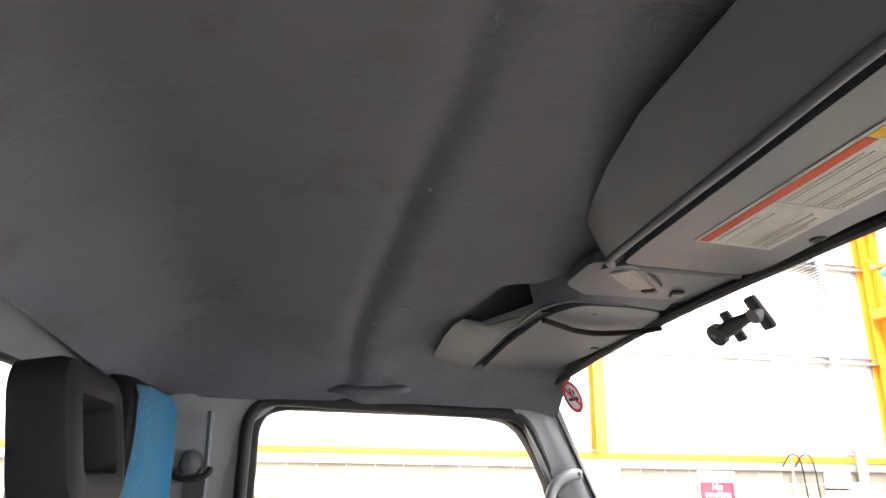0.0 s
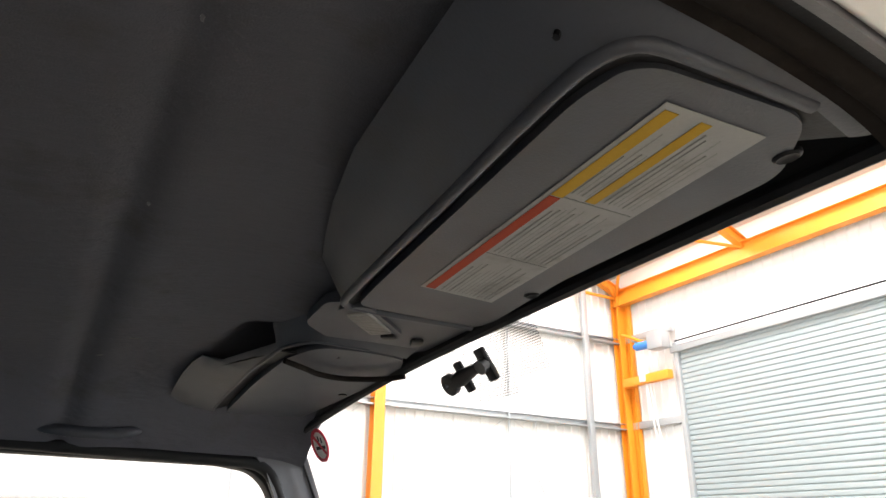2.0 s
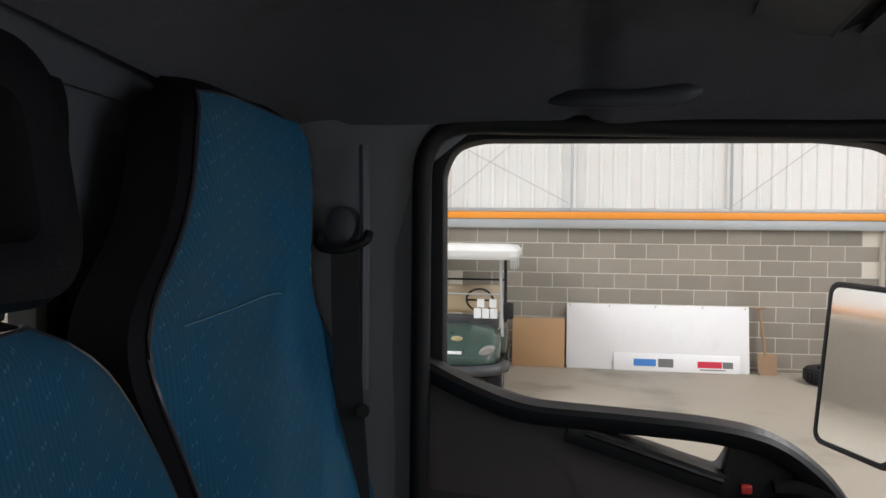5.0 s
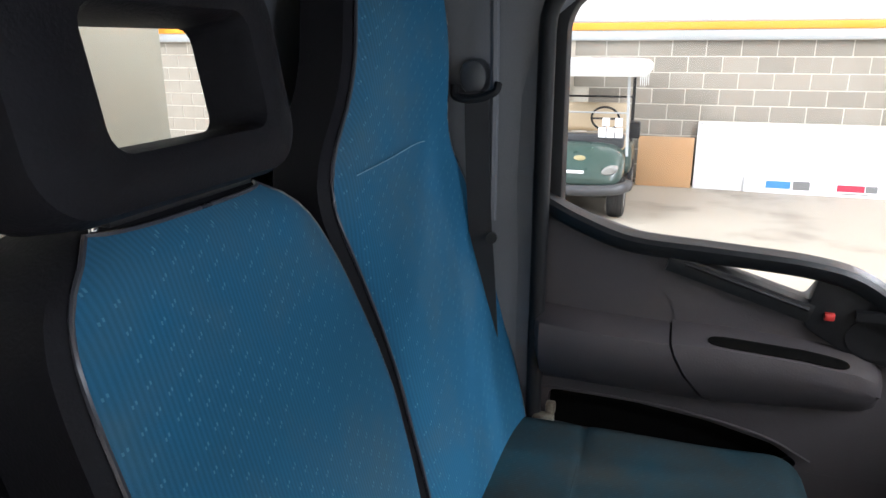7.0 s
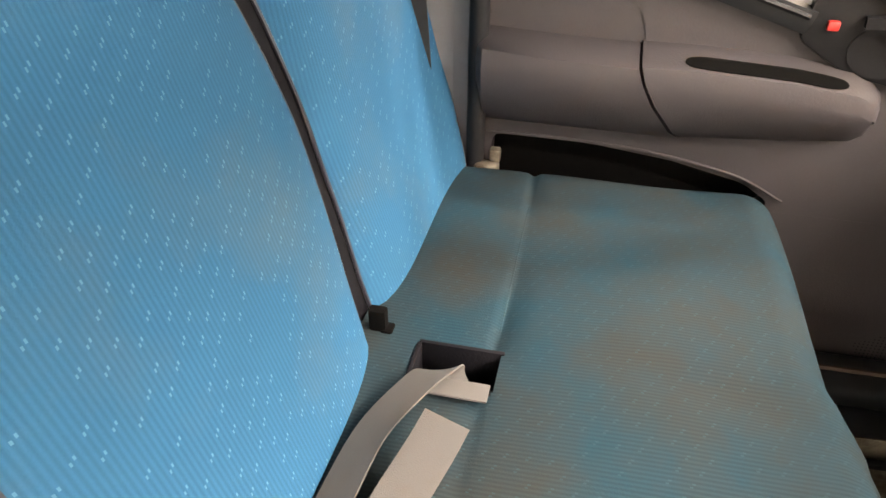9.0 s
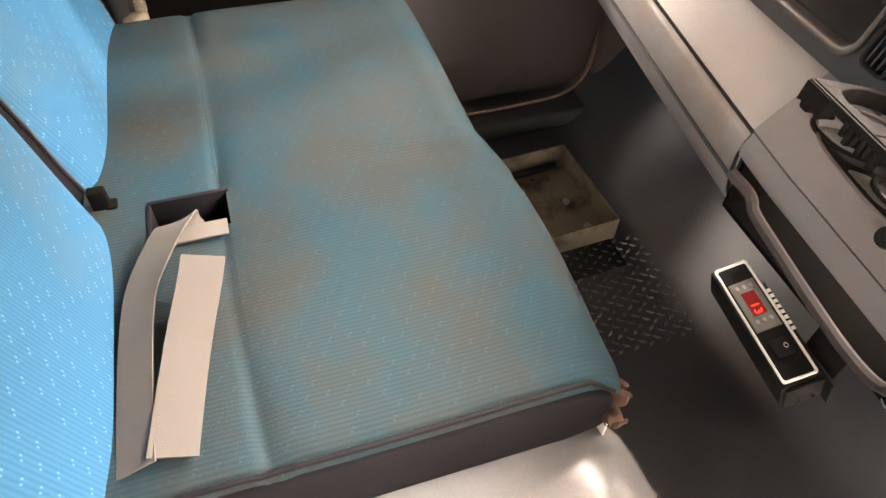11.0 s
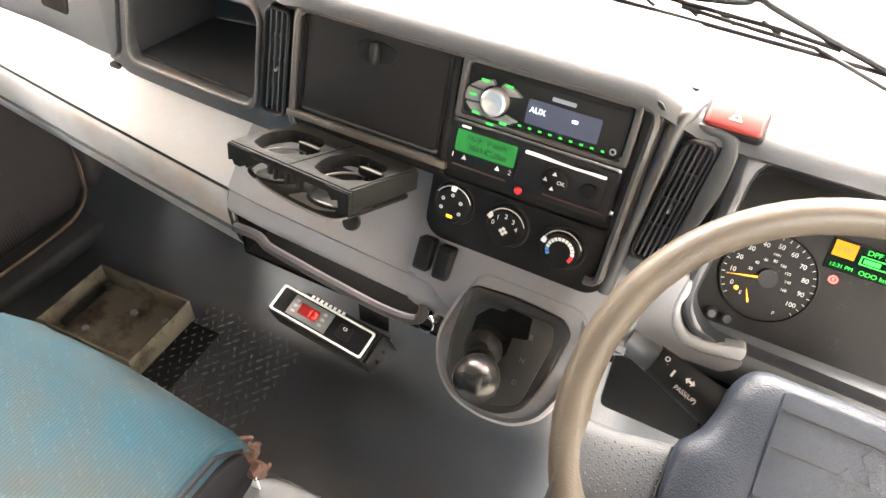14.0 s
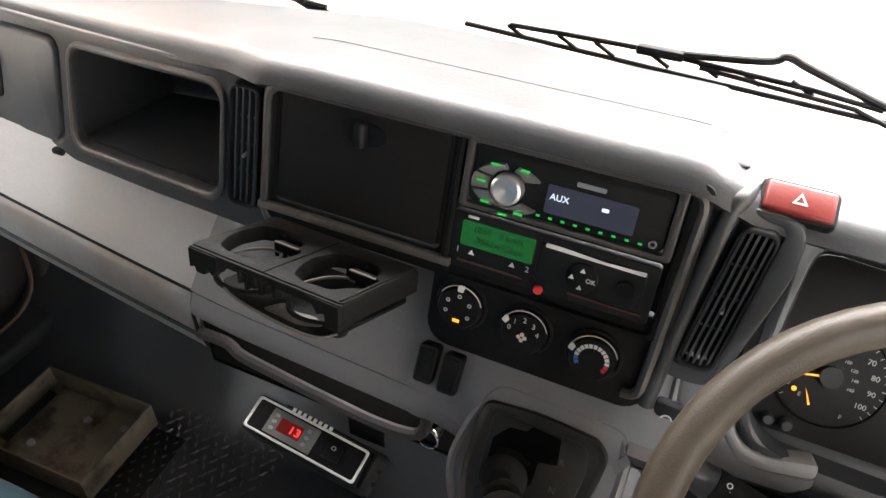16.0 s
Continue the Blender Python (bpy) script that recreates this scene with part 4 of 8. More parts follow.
folding_chair(-7.6, 8.3, 100)
folding_chair(-7.5, 9.2, 80)
folding_chair(-7.3, 10.1, 60)
crate = thing("crate", (-7.7, 9.9, GZ), "red plastic crate under the table", "crate")
part("body", rbox((-8.3, 9.0, GZ), (-7.9, 9.6, GZ + 0.35), 0.02), REDPLASTIC, crate)
bag = solid("tool_bag", merge(rbox((-7.6, 9.5, GZ), (-7.2, 10.0, GZ + 0.4), 0.1, 3)), TEAL, "teal cloth tool bag on the floor", "bag")
tub = thing("white_tub", (-7.0, 10.4, GZ), "white plastic tub with a red label", "tub")
part("body", rod((-7.0, 10.4, GZ), (-7.0, 10.4, GZ + 0.55), 0.2, 0.23, 20), WHITEPLASTIC, tub)
part("label_band", rbox((-6.82, 10.28, GZ + 0.2), (-6.77, 10.5, GZ + 0.36), 0.01), REDPLASTIC, tub)


tyre = thing("tyre", (-9.35, 4.15, GZ), "worn black tyre lying on the workshop floor", "tyre")
part("carcass", loft([[(-9.35 + r * c, 4.15 + r * q, GZ + z) for c, q in circle(1, 36)] for r, z in ((0.2, 0.02), (0.26, 0.0), (0.34, 0.02), (0.36, 0.09), (0.36, 0.14), (0.34, 0.2), (0.26, 0.22), (0.2, 0.2), (0.19, 0.11), (0.2, 0.02))]), RUBBER, tyre)
for a in span(0, 2 * math.pi, 36)[:-1]:
    part("tread_block", moved(rbox((0.355, -0.018, 0.05), (0.368, 0.018, 0.17), 0.003), Matrix.Translation((-9.35, 4.15, GZ)) @ Euler((0, 0, a)).to_matrix().to_4x4()), RUBBER, tyre)
notice = thing("notice_plate", (-8.4, 11.2, 0.7), "small yellow notice plate beside the roller door", "sign")
part("plate", rbox((-8.46, NY - 0.075, 0.53), (-8.35, NY - 0.065, 0.87), 0.003), YELLOW, notice)
part("print_bar", rbox((-8.44, NY - 0.079, 0.72), (-8.37, NY - 0.076, 0.80), 0), BLACK, notice)
scoot = thing("kick_scooter", (-6.65, 10.3, GZ), "folded black kick scooter standing by the roller door", "scooter")
part("deck", rbox((-6.72, 9.85, GZ + 0.1), (-6.58, 10.35, GZ + 0.14), 0.012), BLACK, scoot)
part("steering_tube", rod((-6.65, 10.33, GZ + 0.08), (-6.65, 10.27, GZ + 1.12), 0.022, n=12), BLACK, scoot)
part("handlebar", rod((-6.9, 10.27, GZ + 1.12), (-6.4, 10.27, GZ + 1.12), 0.018, n=10), BLACK, scoot)
for y in (9.85, 10.36):
    part("wheel", rod((-6.67, y, GZ + 0.1), (-6.63, y, GZ + 0.1), 0.1, n=20), RUBBER, scoot)

# cream box body behind the cab
body = thing("box_body", (0.07, -1.0, GZ), "cream box body of the truck behind the cab", "box body")
part("front_wall", rbox((-1.0, -0.95, -0.2), (1.15, -0.9, 2.4), 0.004), CREAM, body)
for x in (-0.42, -0.18, 0.35):
    part("upright", rbox((x, -0.9, -0.2), (x + 0.06, -0.85, 2.4), 0.008), UPRIGHT, body)
part("hose", tube([(-0.29, -0.83, -0.2), (-0.29, -0.83, 2.0)], 0.018, 8, (0.9, 0.1, 0.1)), RUBBER, body)
part("chassis_rail", rbox((-0.4, -3.0, -0.4), (0.5, -0.9, -0.15), 0.01), BLACK, body)


# ---- the cab shell ----
XL, XR, XC = -0.85, 0.99, 0.07


def glass_y(z):
    """The windscreen's inner face."""
    return 0.985 + (1.39 - z) * 0.425


def bow(x):
    """How far the windscreen and dash front draw back towards the sides."""
    return 0.05 * (abs(x - XC) / 0.9) ** 2.6


def head_z(x):
    """The height of the windscreen's upper edge."""
    return 1.452 + 0.025 * x - (0.065 if x < XC else 0.038) * (abs(x - XC) / 0.84) ** 2.2


def liner(x, y):
    side = clamp((abs(x - XC) - 0.55) / 0.34)
    back = clamp((0.06 - y) / 0.26)
    front = clamp((y - 0.86) / 0.22)
    rib = 0.015 * math.exp(-((y - 0.385) / 0.024) ** 2) - 0.006 * math.exp(-((y - 0.44) / 0.05) ** 2) + 0.002 * math.sin(9 * x + 3 * y) * math.sin(14 * y)
    drop = math.sqrt(((0.165 if x < XC else 0.075) * side ** 2.2) ** 2 + (0.15 * back ** 2) ** 2) + 0.045 * front ** 1.6
    hollow = 0.06 * math.exp(-((x + 0.27) / 0.12) ** 4 - ((y - 0.76) / 0.10) ** 4)
    return (x, y, 1.507 + 0.042 * x + rib - drop + hollow)


headliner = solid("ceiling_headliner", surface(liner, span(-0.815, 0.955, 80), span(-0.20, 1.02, 64), 0.006), HEADLINER, "stained dark grey cloth headliner of the cab", "headliner", kind="structure", smooth=60)
for x, y in ((0.671, 0.402), (0.287, 0.414), (-0.092, 0.428), (0.35, -0.02), (-0.45, 0.0)):
    z = liner(x, y)[2]
    solid("trim_clip", loft([[(x + r * c, y + r * s, z - d) for c, s in circle(1, 16)] for r, d in ((0.011, -0.003), (0.011, 0.002), (0.008, 0.0035), (0.004, 0.002))]), TRIM, "round grey headliner clip", "clip", "headliner clips")
for x, y, sx, a in ((-0.22, 0.1, 0.02, 0.5), (-0.33, 0.47, 0.015, 1.2), (-0.5, 0.42, 0.012, 0.3), (-0.43, 0.38, 0.02, 2.0)):
    z = liner(x, y)[2] - 0.0065
    solid("scuff", moved(sheet(rounded([(-sx, -0.003), (-0.2 * sx, -0.006), (sx, 0.0), (0.1 * sx, 0.008), (-0.5 * sx, 0.003)], 0.004), "z", -0.0006, 0.0006), Matrix.Translation((x, y, z)) @ Euler((0, 0, a)).to_matrix().to_4x4()), BLACK, "small dark tear in the headliner", "tear")

# outer roof and gutter over the open driver's side
solid("cab_roof", surface(lambda x, y: (x, y, 1.60 + 0.03 * x - 0.09 * (abs(x - XC) / 0.99) ** 6 - 0.03 * clamp((y - 0.7) / 0.35) ** 2), span(-0.94, 1.06, 30), span(-0.36, 1.02, 16), 0.02), WHITEPAINT, "white painted steel cab roof", "roof", kind="structure", smooth=60)
header = thing("door_header_right", (1.0, 0.4, 1.36), "dark door seal and white gutter over the open driver's door", "header", kind="structure")
RAIL = curve_through([(0.985, -0.2, 1.44), (0.987, 0.3, 1.446), (0.987, 0.58, 1.447), (0.985, 0.74, 1.443), (0.98, 0.86, 1.428), (0.972, 0.96, 1.383)], 6)
part("inner_rail", sweep(RAIL, [(-0.014, -0.02), (0.014, -0.02), (0.014, 0.06), (-0.014, 0.06)]), SEALBLACK, header)
part("door_seal", tube([(x + 0.012, y, z - 0.020) for x, y, z in RAIL], 0.012, 10), SEALBLACK, header, "black rubber door seal")
part("door_frame", sweep([(x + 0.026, y, z) for x, y, z in RAIL], [(-0.014, -0.02), (0.008, -0.025), (0.008, 0.05), (-0.014, 0.05)]), RUBBER, header)
# added grey strip: the light on the black seal's outer side, as colour
part("door_flange", sweep([(x + 0.040, y, z) for x, y, z in RAIL], [(-0.006, -0.026), (0.004, -0.031), (0.004, 0.05), (-0.006, 0.05)]), TRIM_MID, header, "grey strip for the lit outer side of the seal")
part("gutter", sweep([(x + 0.067, y, z) for x, y, z in RAIL], rounded([(-0.022, -0.03), (0.022, -0.03), (0.03, 0.08), (-0.022, 0.08)], 0.012, 3)), WHITEPAINT, header, "white painted roof gutter")
pill = thing("pillar_rear_right", (0.98, -0.2, 0.0), "grey trimmed rear door pillar on the driver's side", "pillar", kind="structure")
part("post", rbox((0.93, -0.30, 0.0), (1.04, 0.0, 1.42), 0.03, 3), TRIM, pill)

# back wall with its window
solid("wall_back", sheet([(XL, 0.0), (XR, 0.0), (XR, 1.42), (XL, 1.42)], "y", -0.31, -0.25, [rrect(-0.40, 0.90, 0.55, 1.315, 0.06)]), TRIM, "grey cab rear wall with a window", "wall", kind="structure")
solid("rear_header_trim", surface(lambda x, t: (x, -0.245 + 0.05 * t, 1.30 + 0.062 * t + 0.012 * math.sin(math.pi * t)), span(-0.83, 0.97, 20), span(0, 1, 6), 0.006), TRIM, "grey plastic trim above the rear window", "trim", kind="structure")
rear_win = thing("window_rear", (0.07, -0.28, 0.9), "cab rear window with a black rubber seal", "window", kind="structure")
part("seal", sheet(rrect(-0.415, 0.885, 0.565, 1.33, 0.07), "y", -0.252, -0.238, [rrect(-0.375, 0.925, 0.525, 1.29, 0.05)], 0.004), RUBBER, rear_win)
pane = part("pane", sheet(rrect(-0.38, 0.92, 0.53, 1.295, 0.05), "y", -0.285, -0.28), GLASS, rear_win)
pane.visible_shadow = False

# added panel that keeps the rear wall dark below the window
solid("rear_carpet", sheet(rrect(-0.83, 0.03, 0.93, 0.84, 0.03), "y", -0.248, -0.24, (), 0.002), VINYL, "black panel added to darken the wall behind the seats", "carpet", kind="structure")

# left side of the cab: pillar, header, sill round the door opening
OPEN = rounded([(0.105, 0.04), (1.20, 0.04), (1.18, 0.62), (1.0, 1.16), (0.93, 1.305), (0.105, 1.325)], 0.085, 7)
solid("wall_left", sheet([(-0.31, 0.0), (1.32, 0.0), (1.30, 0.7), (1.02, 1.36), (0.96, 1.40), (-0.31, 1.40)], "x", -0.862, -0.835, [OPEN]), TRIM, "grey cab side with a door opening", "wall", kind="structure")
pillar = thing("pillar_left", (-0.83, 0.0, 0.0), "grey moulded rear door pillar trim", "pillar", kind="structure")
rings = []
for z in (0.05, 0.4, 0.75, 0.92, 1.1, 1.24, 1.30, 1.345):
    front = 0.075 if z < 0.6 else 0.10 if z < 1.2 else 0.125 if z < 1.27 else 0.2
    bulge = -0.825 + 0.006 * math.sin(z * 5)
    rings.append([(-0.845, front, z), (bulge - 0.012, front - 0.012, z), (bulge, front - 0.045, z), (bulge + 0.004, 0.02, z), (bulge + 0.02, -0.03, z), (bulge + 0.02, -0.10, z), (bulge + 0.05, -0.2, z), (bulge + 0.06, -0.248, z), (-0.845, -0.248, z)])
part("cover", loft(rings), TRIM, pillar)
part("belt_slot", tube(curve_through([(-0.785, 0.026, 1.27), (-0.778, 0.03, 1.15), (-0.778, 0.03, 1.0), (-0.785, 0.028, 0.86)]), 0.009, 8, (0, 1, 0.1)), TRIM, pillar, "raised ridge beside the belt")
seal = solid("door_seal_left", tube([(-0.825, u, v) for u, v in rounded([(0.118, 0.05), (1.19, 0.05), (1.165, 0.62), (0.985, 1.16), (0.92, 1.29), (0.118, 1.312)], 0.095, 7)], 0.017, 10, (1, 0.01, 0.02), True), RUBBER, "black rubber seal round the door opening", "seal", kind="structure")

# seat belt on the pillar
belt = thing("seat_belt", (-0.80, 0.0, 0.8), "black three-point seat belt hanging on the pillar", "seat belt")
part("guide_cover", loft([[(-0.795 + d, -0.01 + w * c, 1.135 + h * s) for c, s in circle(1, 18)] for d, w, h in ((-0.01, 0.03, 0.034), (0.014, 0.03, 0.034), (0.026, 0.025, 0.03), (0.03, 0.014, 0.018))]), DASH, belt, "dark grey belt guide cover")
part("guide_loop", tube(curve_through([(-0.768, -0.045, 1.12), (-0.76, -0.04, 1.10), (-0.758, 0.0, 1.097), (-0.76, 0.035, 1.11), (-0.768, 0.04, 1.125)]), 0.008, 8, (1, 0, 0.1)), BLACK, belt)
part("webbing", ribbon(curve_through([(-0.762, 0.0, 1.11), (-0.756, 0.005, 0.98), (-0.757, 0.012, 0.85), (-0.77, 0.02, 0.7), (-0.79, 0.03, 0.45)]), 0.047, 0.002, (1, 0, 0)), WEB_DARK, belt)
part("stop_button", rod((-0.762, 0.035, 0.83), (-0.748, 0.037, 0.832), 0.011, n=12), BLACK, belt)
solid("belt_anchor", merge(rbox((-0.83, 0.12, 0.37), (-0.80, 0.165, 0.43), 0.006), rbox((-0.842, 0.145, 0.425), (-0.82, 0.165, 0.452), 0.004)), STEEL_OLD, "worn metal belt anchor beside the seat", "belt anchor")

# front pillar, passenger's side
rings = []
for i, f in enumerate(span(0, 1, 12)):
    z = 1.375 - 0.60 * f
    yo, yi = glass_y(z) - 0.012, (0.90 + (1.295 - z) * 0.47) if z < 1.30 else 0.893 - (z - 1.3) * 1.2
    w = 0.045 * (1 - f) ** 1.3
    rings.append([(-0.783 - w, yo, z), (-0.776 - w, yo - 0.03, z), (-0.78 - w, (yo + yi) / 2 + 0.01, z), (-0.795 - 0.6 * w, yi + 0.02, z), (-0.81, yi, z), (-0.85, yi + 0.005, z), (-0.85, yo + 0.02, z), (-0.81, yo + 0.02, z)])
apil = thing("pillar_front_left", (-0.8, 1.0, 0.8), "grey plastic windscreen pillar trim", "pillar", kind="structure")
part("cover", loft(rings), TRIM, apil)
grab = thing("grab_handle", (-0.79, 1.06, 0.88), "curved grey grab handle on the windscreen pillar", "handle")
part("bar", sweep(curve_through([(-0.775, 1.065, 1.124), (-0.765, 1.025, 1.118), (-0.76, 0.985, 1.09), (-0.76, 0.972, 1.04), (-0.76, 1.001, 0.945), (-0.76, 1.03, 0.888), (-0.765, 1.07, 0.868), (-0.775, 1.144, 0.881)], 5), [(1.2 * a, 0.95 * b) for a, b in circle(0.0135, 12)], (1, 0.2, 0)), TRIM, grab)
for y, z in ((1.062, 1.124), (1.142, 0.881)):
    foot = part("foot", moved(rbox((-0.02, -0.022, -0.014), (0.004, 0.016, 0.014), 0.008, 3), Matrix.Translation((-0.77, y, z))), TRIM, grab)
    part("screw", rod((-0.768, y, z), (-0.760, y, z), 0.006, n=10), BLACK, foot)
# front pillar, driver's side
rings = []
for f in span(0, 1, 8):
    z = 1.42 - 0.66 * f
    yo = glass_y(z) - 0.012
    rings.append([(0.965, yo + 0.03, z), (0.975, yo - 0.02, z), (0.995, yo - 0.04, z), (1.03, yo - 0.04, z), (1.05, yo, z), (0.98, yo + 0.05, z)])
solid("pillar_front_right", loft(rings), TRIM, "grey windscreen pillar on the driver's side", "pillar", kind="structure")

# windscreen
screen = thing("windscreen", (XC, 1.1, 0.85), "large clear windscreen with a black edge", "windscreen", kind="structure")


def on_screen(x, z, d=0.0):
    return (x, glass_y(z) + 0.075 - 0.065 * (abs(x - XC) / 0.84) ** 2.2 - d, z)


pane = part("pane", surface(lambda x, z: on_screen(x, z), span(-0.84, 0.99, 24), span(0.78, 1.50, 8), 0.005), GLASS, screen)
pane.visible_shadow = False
part("top_edge", surface(lambda x, t: on_screen(x, head_z(x) + 0.06 * t, 0.008), span(-0.84, 0.99, 24), span(0, 1, 2), 0.003), RUBBER, screen, "black ceramic band along the top")
part("top_seal", tube([on_screen(x, head_z(x) + 0.004, 0.016) for x in span(-0.84, 0.98, 30)], 0.011, 8), RUBBER, screen)
for sx, a in ((-0.775, -1), (0.965, 1)):
    part("side_edge", surface(lambda u, z: on_screen(sx + a * (u + 0.045 * clamp((z - 0.78) / 0.6) ** 1.3), z, 0.006), span(0.0, 0.018, 2), span(0.80, 1.40, 12), 0.003), RUBBER, screen)
# dotted shade behind the mirror mount
bm = bmesh.new()
for i in range(80):
    for j in range(30):
        x, z = -0.07 + 0.0047 * (i + 0.5 * (j % 2)), 1.455 - 0.0041 * j
        if (x < 0.09 and z < 1.425 - (x + 0.07) * 0.6) or (x > 0.2 and z < 1.37) or z < 1.345:
            continue
        c = Vector(on_screen(x, z, 0.004))
        r = 0.0017
        vs = [bm.verts.new(c + Vector((r * math.cos(k * math.pi / 3), 0.4 * r * math.sin(k * math.pi / 3) * -0.9, r * math.sin(k * math.pi / 3)))) for k in range(6)]
        bm.faces.new(vs)
dots = part("dotted_shade", bm, RUBBER, screen, "black dot matrix shade behind the mirror mount", 0)
tagged(dots, kind="stuff")
mount = thing("mirror_mount", (0.1, 1.0, 1.38), "black plastic mount on the windscreen without its mirror", "mount")
mm = Matrix.Translation((0.10, 1.03, 1.396)) @ Euler((radians(34), radians(-3), 0)).to_matrix().to_4x4()
part("arm", moved(loft([[(x, -0.010 + 0.010 * c, 0.004 * k + h * s) for c, s in circle(1, 12)] for x, h, k in ((-0.055, 0.014, -1), (-0.02, 0.016, 0), (0.03, 0.010, 1), (0.06, 0.013, 1))]), mm), BLACK, mount)
part("cross_plate", moved(rbox((0.047, -0.010, -0.030), (0.074, 0.002, 0.036), 0.004), mm), BLACK, mount)
part("clip_plate", moved(rbox((-0.036, -0.008, -0.034), (-0.012, 0.002, 0.03), 0.004), mm), BLACK, mount)
part("eyelet", moved(sheet([(-0.066 + u, -0.004 + v) for u, v in circle(0.022, 18)], "y", -0.018, -0.004, [[(-0.072 + u, -0.004 + v) for u, v in circle(0.006, 12)]], 0.002), mm), BLACK, mount)
part("knob", moved(rod((0.06, -0.022, 0.004), (0.06, -0.006, 0.004), 0.014, n=18), mm), DASH, mount)
decal = thing("no_smoking_sticker", (-0.70, 1.03, 1.335), "round red and white no smoking sticker on the windscreen", "sticker")
sm = Matrix.Translation((-0.690, on_screen(-0.69, 1.336)[1] - 0.006, 1.336)) @ Euler((radians(23), 0, radians(6))).to_matrix().to_4x4() @ Matrix.Scale(1.28, 4)
part("disc", moved(sheet(circle(0.036, 32), "y", 0.0, 0.001), sm), MARK, decal)
part("ring", moved(merge(sheet(circle(0.037, 32), "y", -0.0025, -0.001, [circle(0.0295, 32)]), moved(rbox((-0.032, -0.0025, -0.003), (0.032, -0.001, 0.003), 0), Euler((0, radians(45), 0)).to_matrix().to_4x4())), sm), SIGNRED, decal, "red ring and bar")
part("cigarette", moved(merge(rbox((-0.02, -0.0018, -0.009), (0.004, -0.0008, -0.002), 0), rbox((0.006, -0.0018, -0.009), (0.02, -0.0008, -0.002), 0), rbox((0.008, -0.0018, 0.004), (0.012, -0.0008, 0.016), 0), rbox((-0.004, -0.0018, 0.008), (0.0, -0.0008, 0.02), 0)), sm), BLACK, decal)

# ---- overhead consoles ----
def strip(low, high, n=6, swell=0.002):
    """A moulded panel between two edge lines that share their number of points, softly swollen."""
    bm = bmesh.new()
    rows = []
    for f in span(0, 1, n):
        k = swell * math.sin(math.pi * f)
        rows.append([bm.verts.new(Vector(a).lerp(Vector(b), f) + Vector((0, -0.5 * k, -k))) for a, b in zip(low, high)])
    for a, b in zip(rows, rows[1:]):
        for k in range(len(a) - 1):
            bm.faces.new((a[k], a[k + 1], b[k + 1], b[k]))
    bmesh.ops.recalc_face_normals(bm, faces=bm.faces)
    bmesh.ops.solidify(bm, geom=bm.faces[:], thickness=-0.005)
    return bm


PLANE_R = lambda x: 1.469 - 0.05 * x
PLANE_L = lambda x: 1.462 + 0.08 * x


def console(label, plane, line, upper, centre, lip=0.007):
    """Overhead moulding: a raked panel from the headliner down to a rolled lip, and a visor recess with its shade
    coloured black.
    """
    ob = thing("overhead_console", (centre[0], 0.8, plane(centre[0])), label, "overhead console")
    low = [(x, y, plane(x)) for x, y in line]
    part("rear_panel", strip(low, upper), CONSOLE, ob, smooth=50)
    part("lip", tube(curve_through([(x, y, z + 0.002) for x, y, z in low[:-1]], 3), lip, 10, (0, 0, 1)), CONSOLE, ob)
    c = (centre[0], centre[1], plane(centre[0]) + 0.02)
    # black strip paints the shade in the gap round the visor
    part("recess", strip([(x, y, z + 0.001) for x, y, z in low], [(x + (centre[0] - x) * 0.18, y + (centre[1] - y) * 0.3, z + 0.022) for x, y, z in low], 3, 0.0), RUBBER, ob, "recess round the sun visor, its shade put in black")
    return ob


def visor(label, plane, outline, r):
    ob = thing("sun_visor", (outline[0][0], outline[0][1], plane(outline[0][0])), label, "sun visor")
    fine = []
    for a, b in zip(outline, outline[1:] + outline[:1]):
        k = max(1, int(math.hypot(b[0] - a[0], b[1] - a[1]) / 0.12))
        fine += [(a[0] + (b[0] - a[0]) * f / k, a[1] + (b[1] - a[1]) * f / k) for f in range(k)]
    bm = sheet(rounded(fine, r, 6), "z", 0.0, 0.018, (), 0.006)
    for v in bm.verts:
        v.co.z += plane(v.co.x)
    part("pad", bm, CONSOLE, ob)
    return ob


con_r = console("grey overhead console above the driver round a sun visor", PLANE_R,
                [(0.165, 0.99), (0.163, 0.85), (0.166, 0.76), (0.18, 0.735), (0.21, 0.724), (0.312, 0.708), (0.48, 0.685), (0.655, 0.662), (0.784, 0.643), (0.874, 0.632), (0.912, 0.632), (0.938, 0.644), (0.946, 0.673), (0.949, 0.728), (0.953, 0.813), (0.94, 0.88)],
                [(0.158, 0.99, 1.476), (0.155, 0.85, 1.48), (0.165, 0.74, 1.488), (0.20, 0.70, 1.50), (0.245, 0.667, 1.508), (0.33, 0.640, 1.507), (0.455, 0.604, 1.50), (0.60, 0.572, 1.493), (0.75, 0.556, 1.485), (0.86, 0.545, 1.479), (0.925, 0.545, 1.472), (0.975, 0.60, 1.452), (0.99, 0.67, 1.436), (0.988, 0.73, 1.432), (0.98, 0.813, 1.428), (0.962, 0.90, 1.424)],
                (0.55, 0.80))
part("screw", rod((0.60, 0.597, 1.479), (0.60, 0.603, 1.492), 0.0035, n=10), BLACK, con_r)
part("plug", rod((0.93, 0.585, 1.456), (0.93, 0.588, 1.47), 0.005, n=10), BLACK, con_r)
part("plug", rod((0.905, 0.60, 1.434), (0.905, 0.605, 1.45), 0.003, n=8), BLACK, con_r)
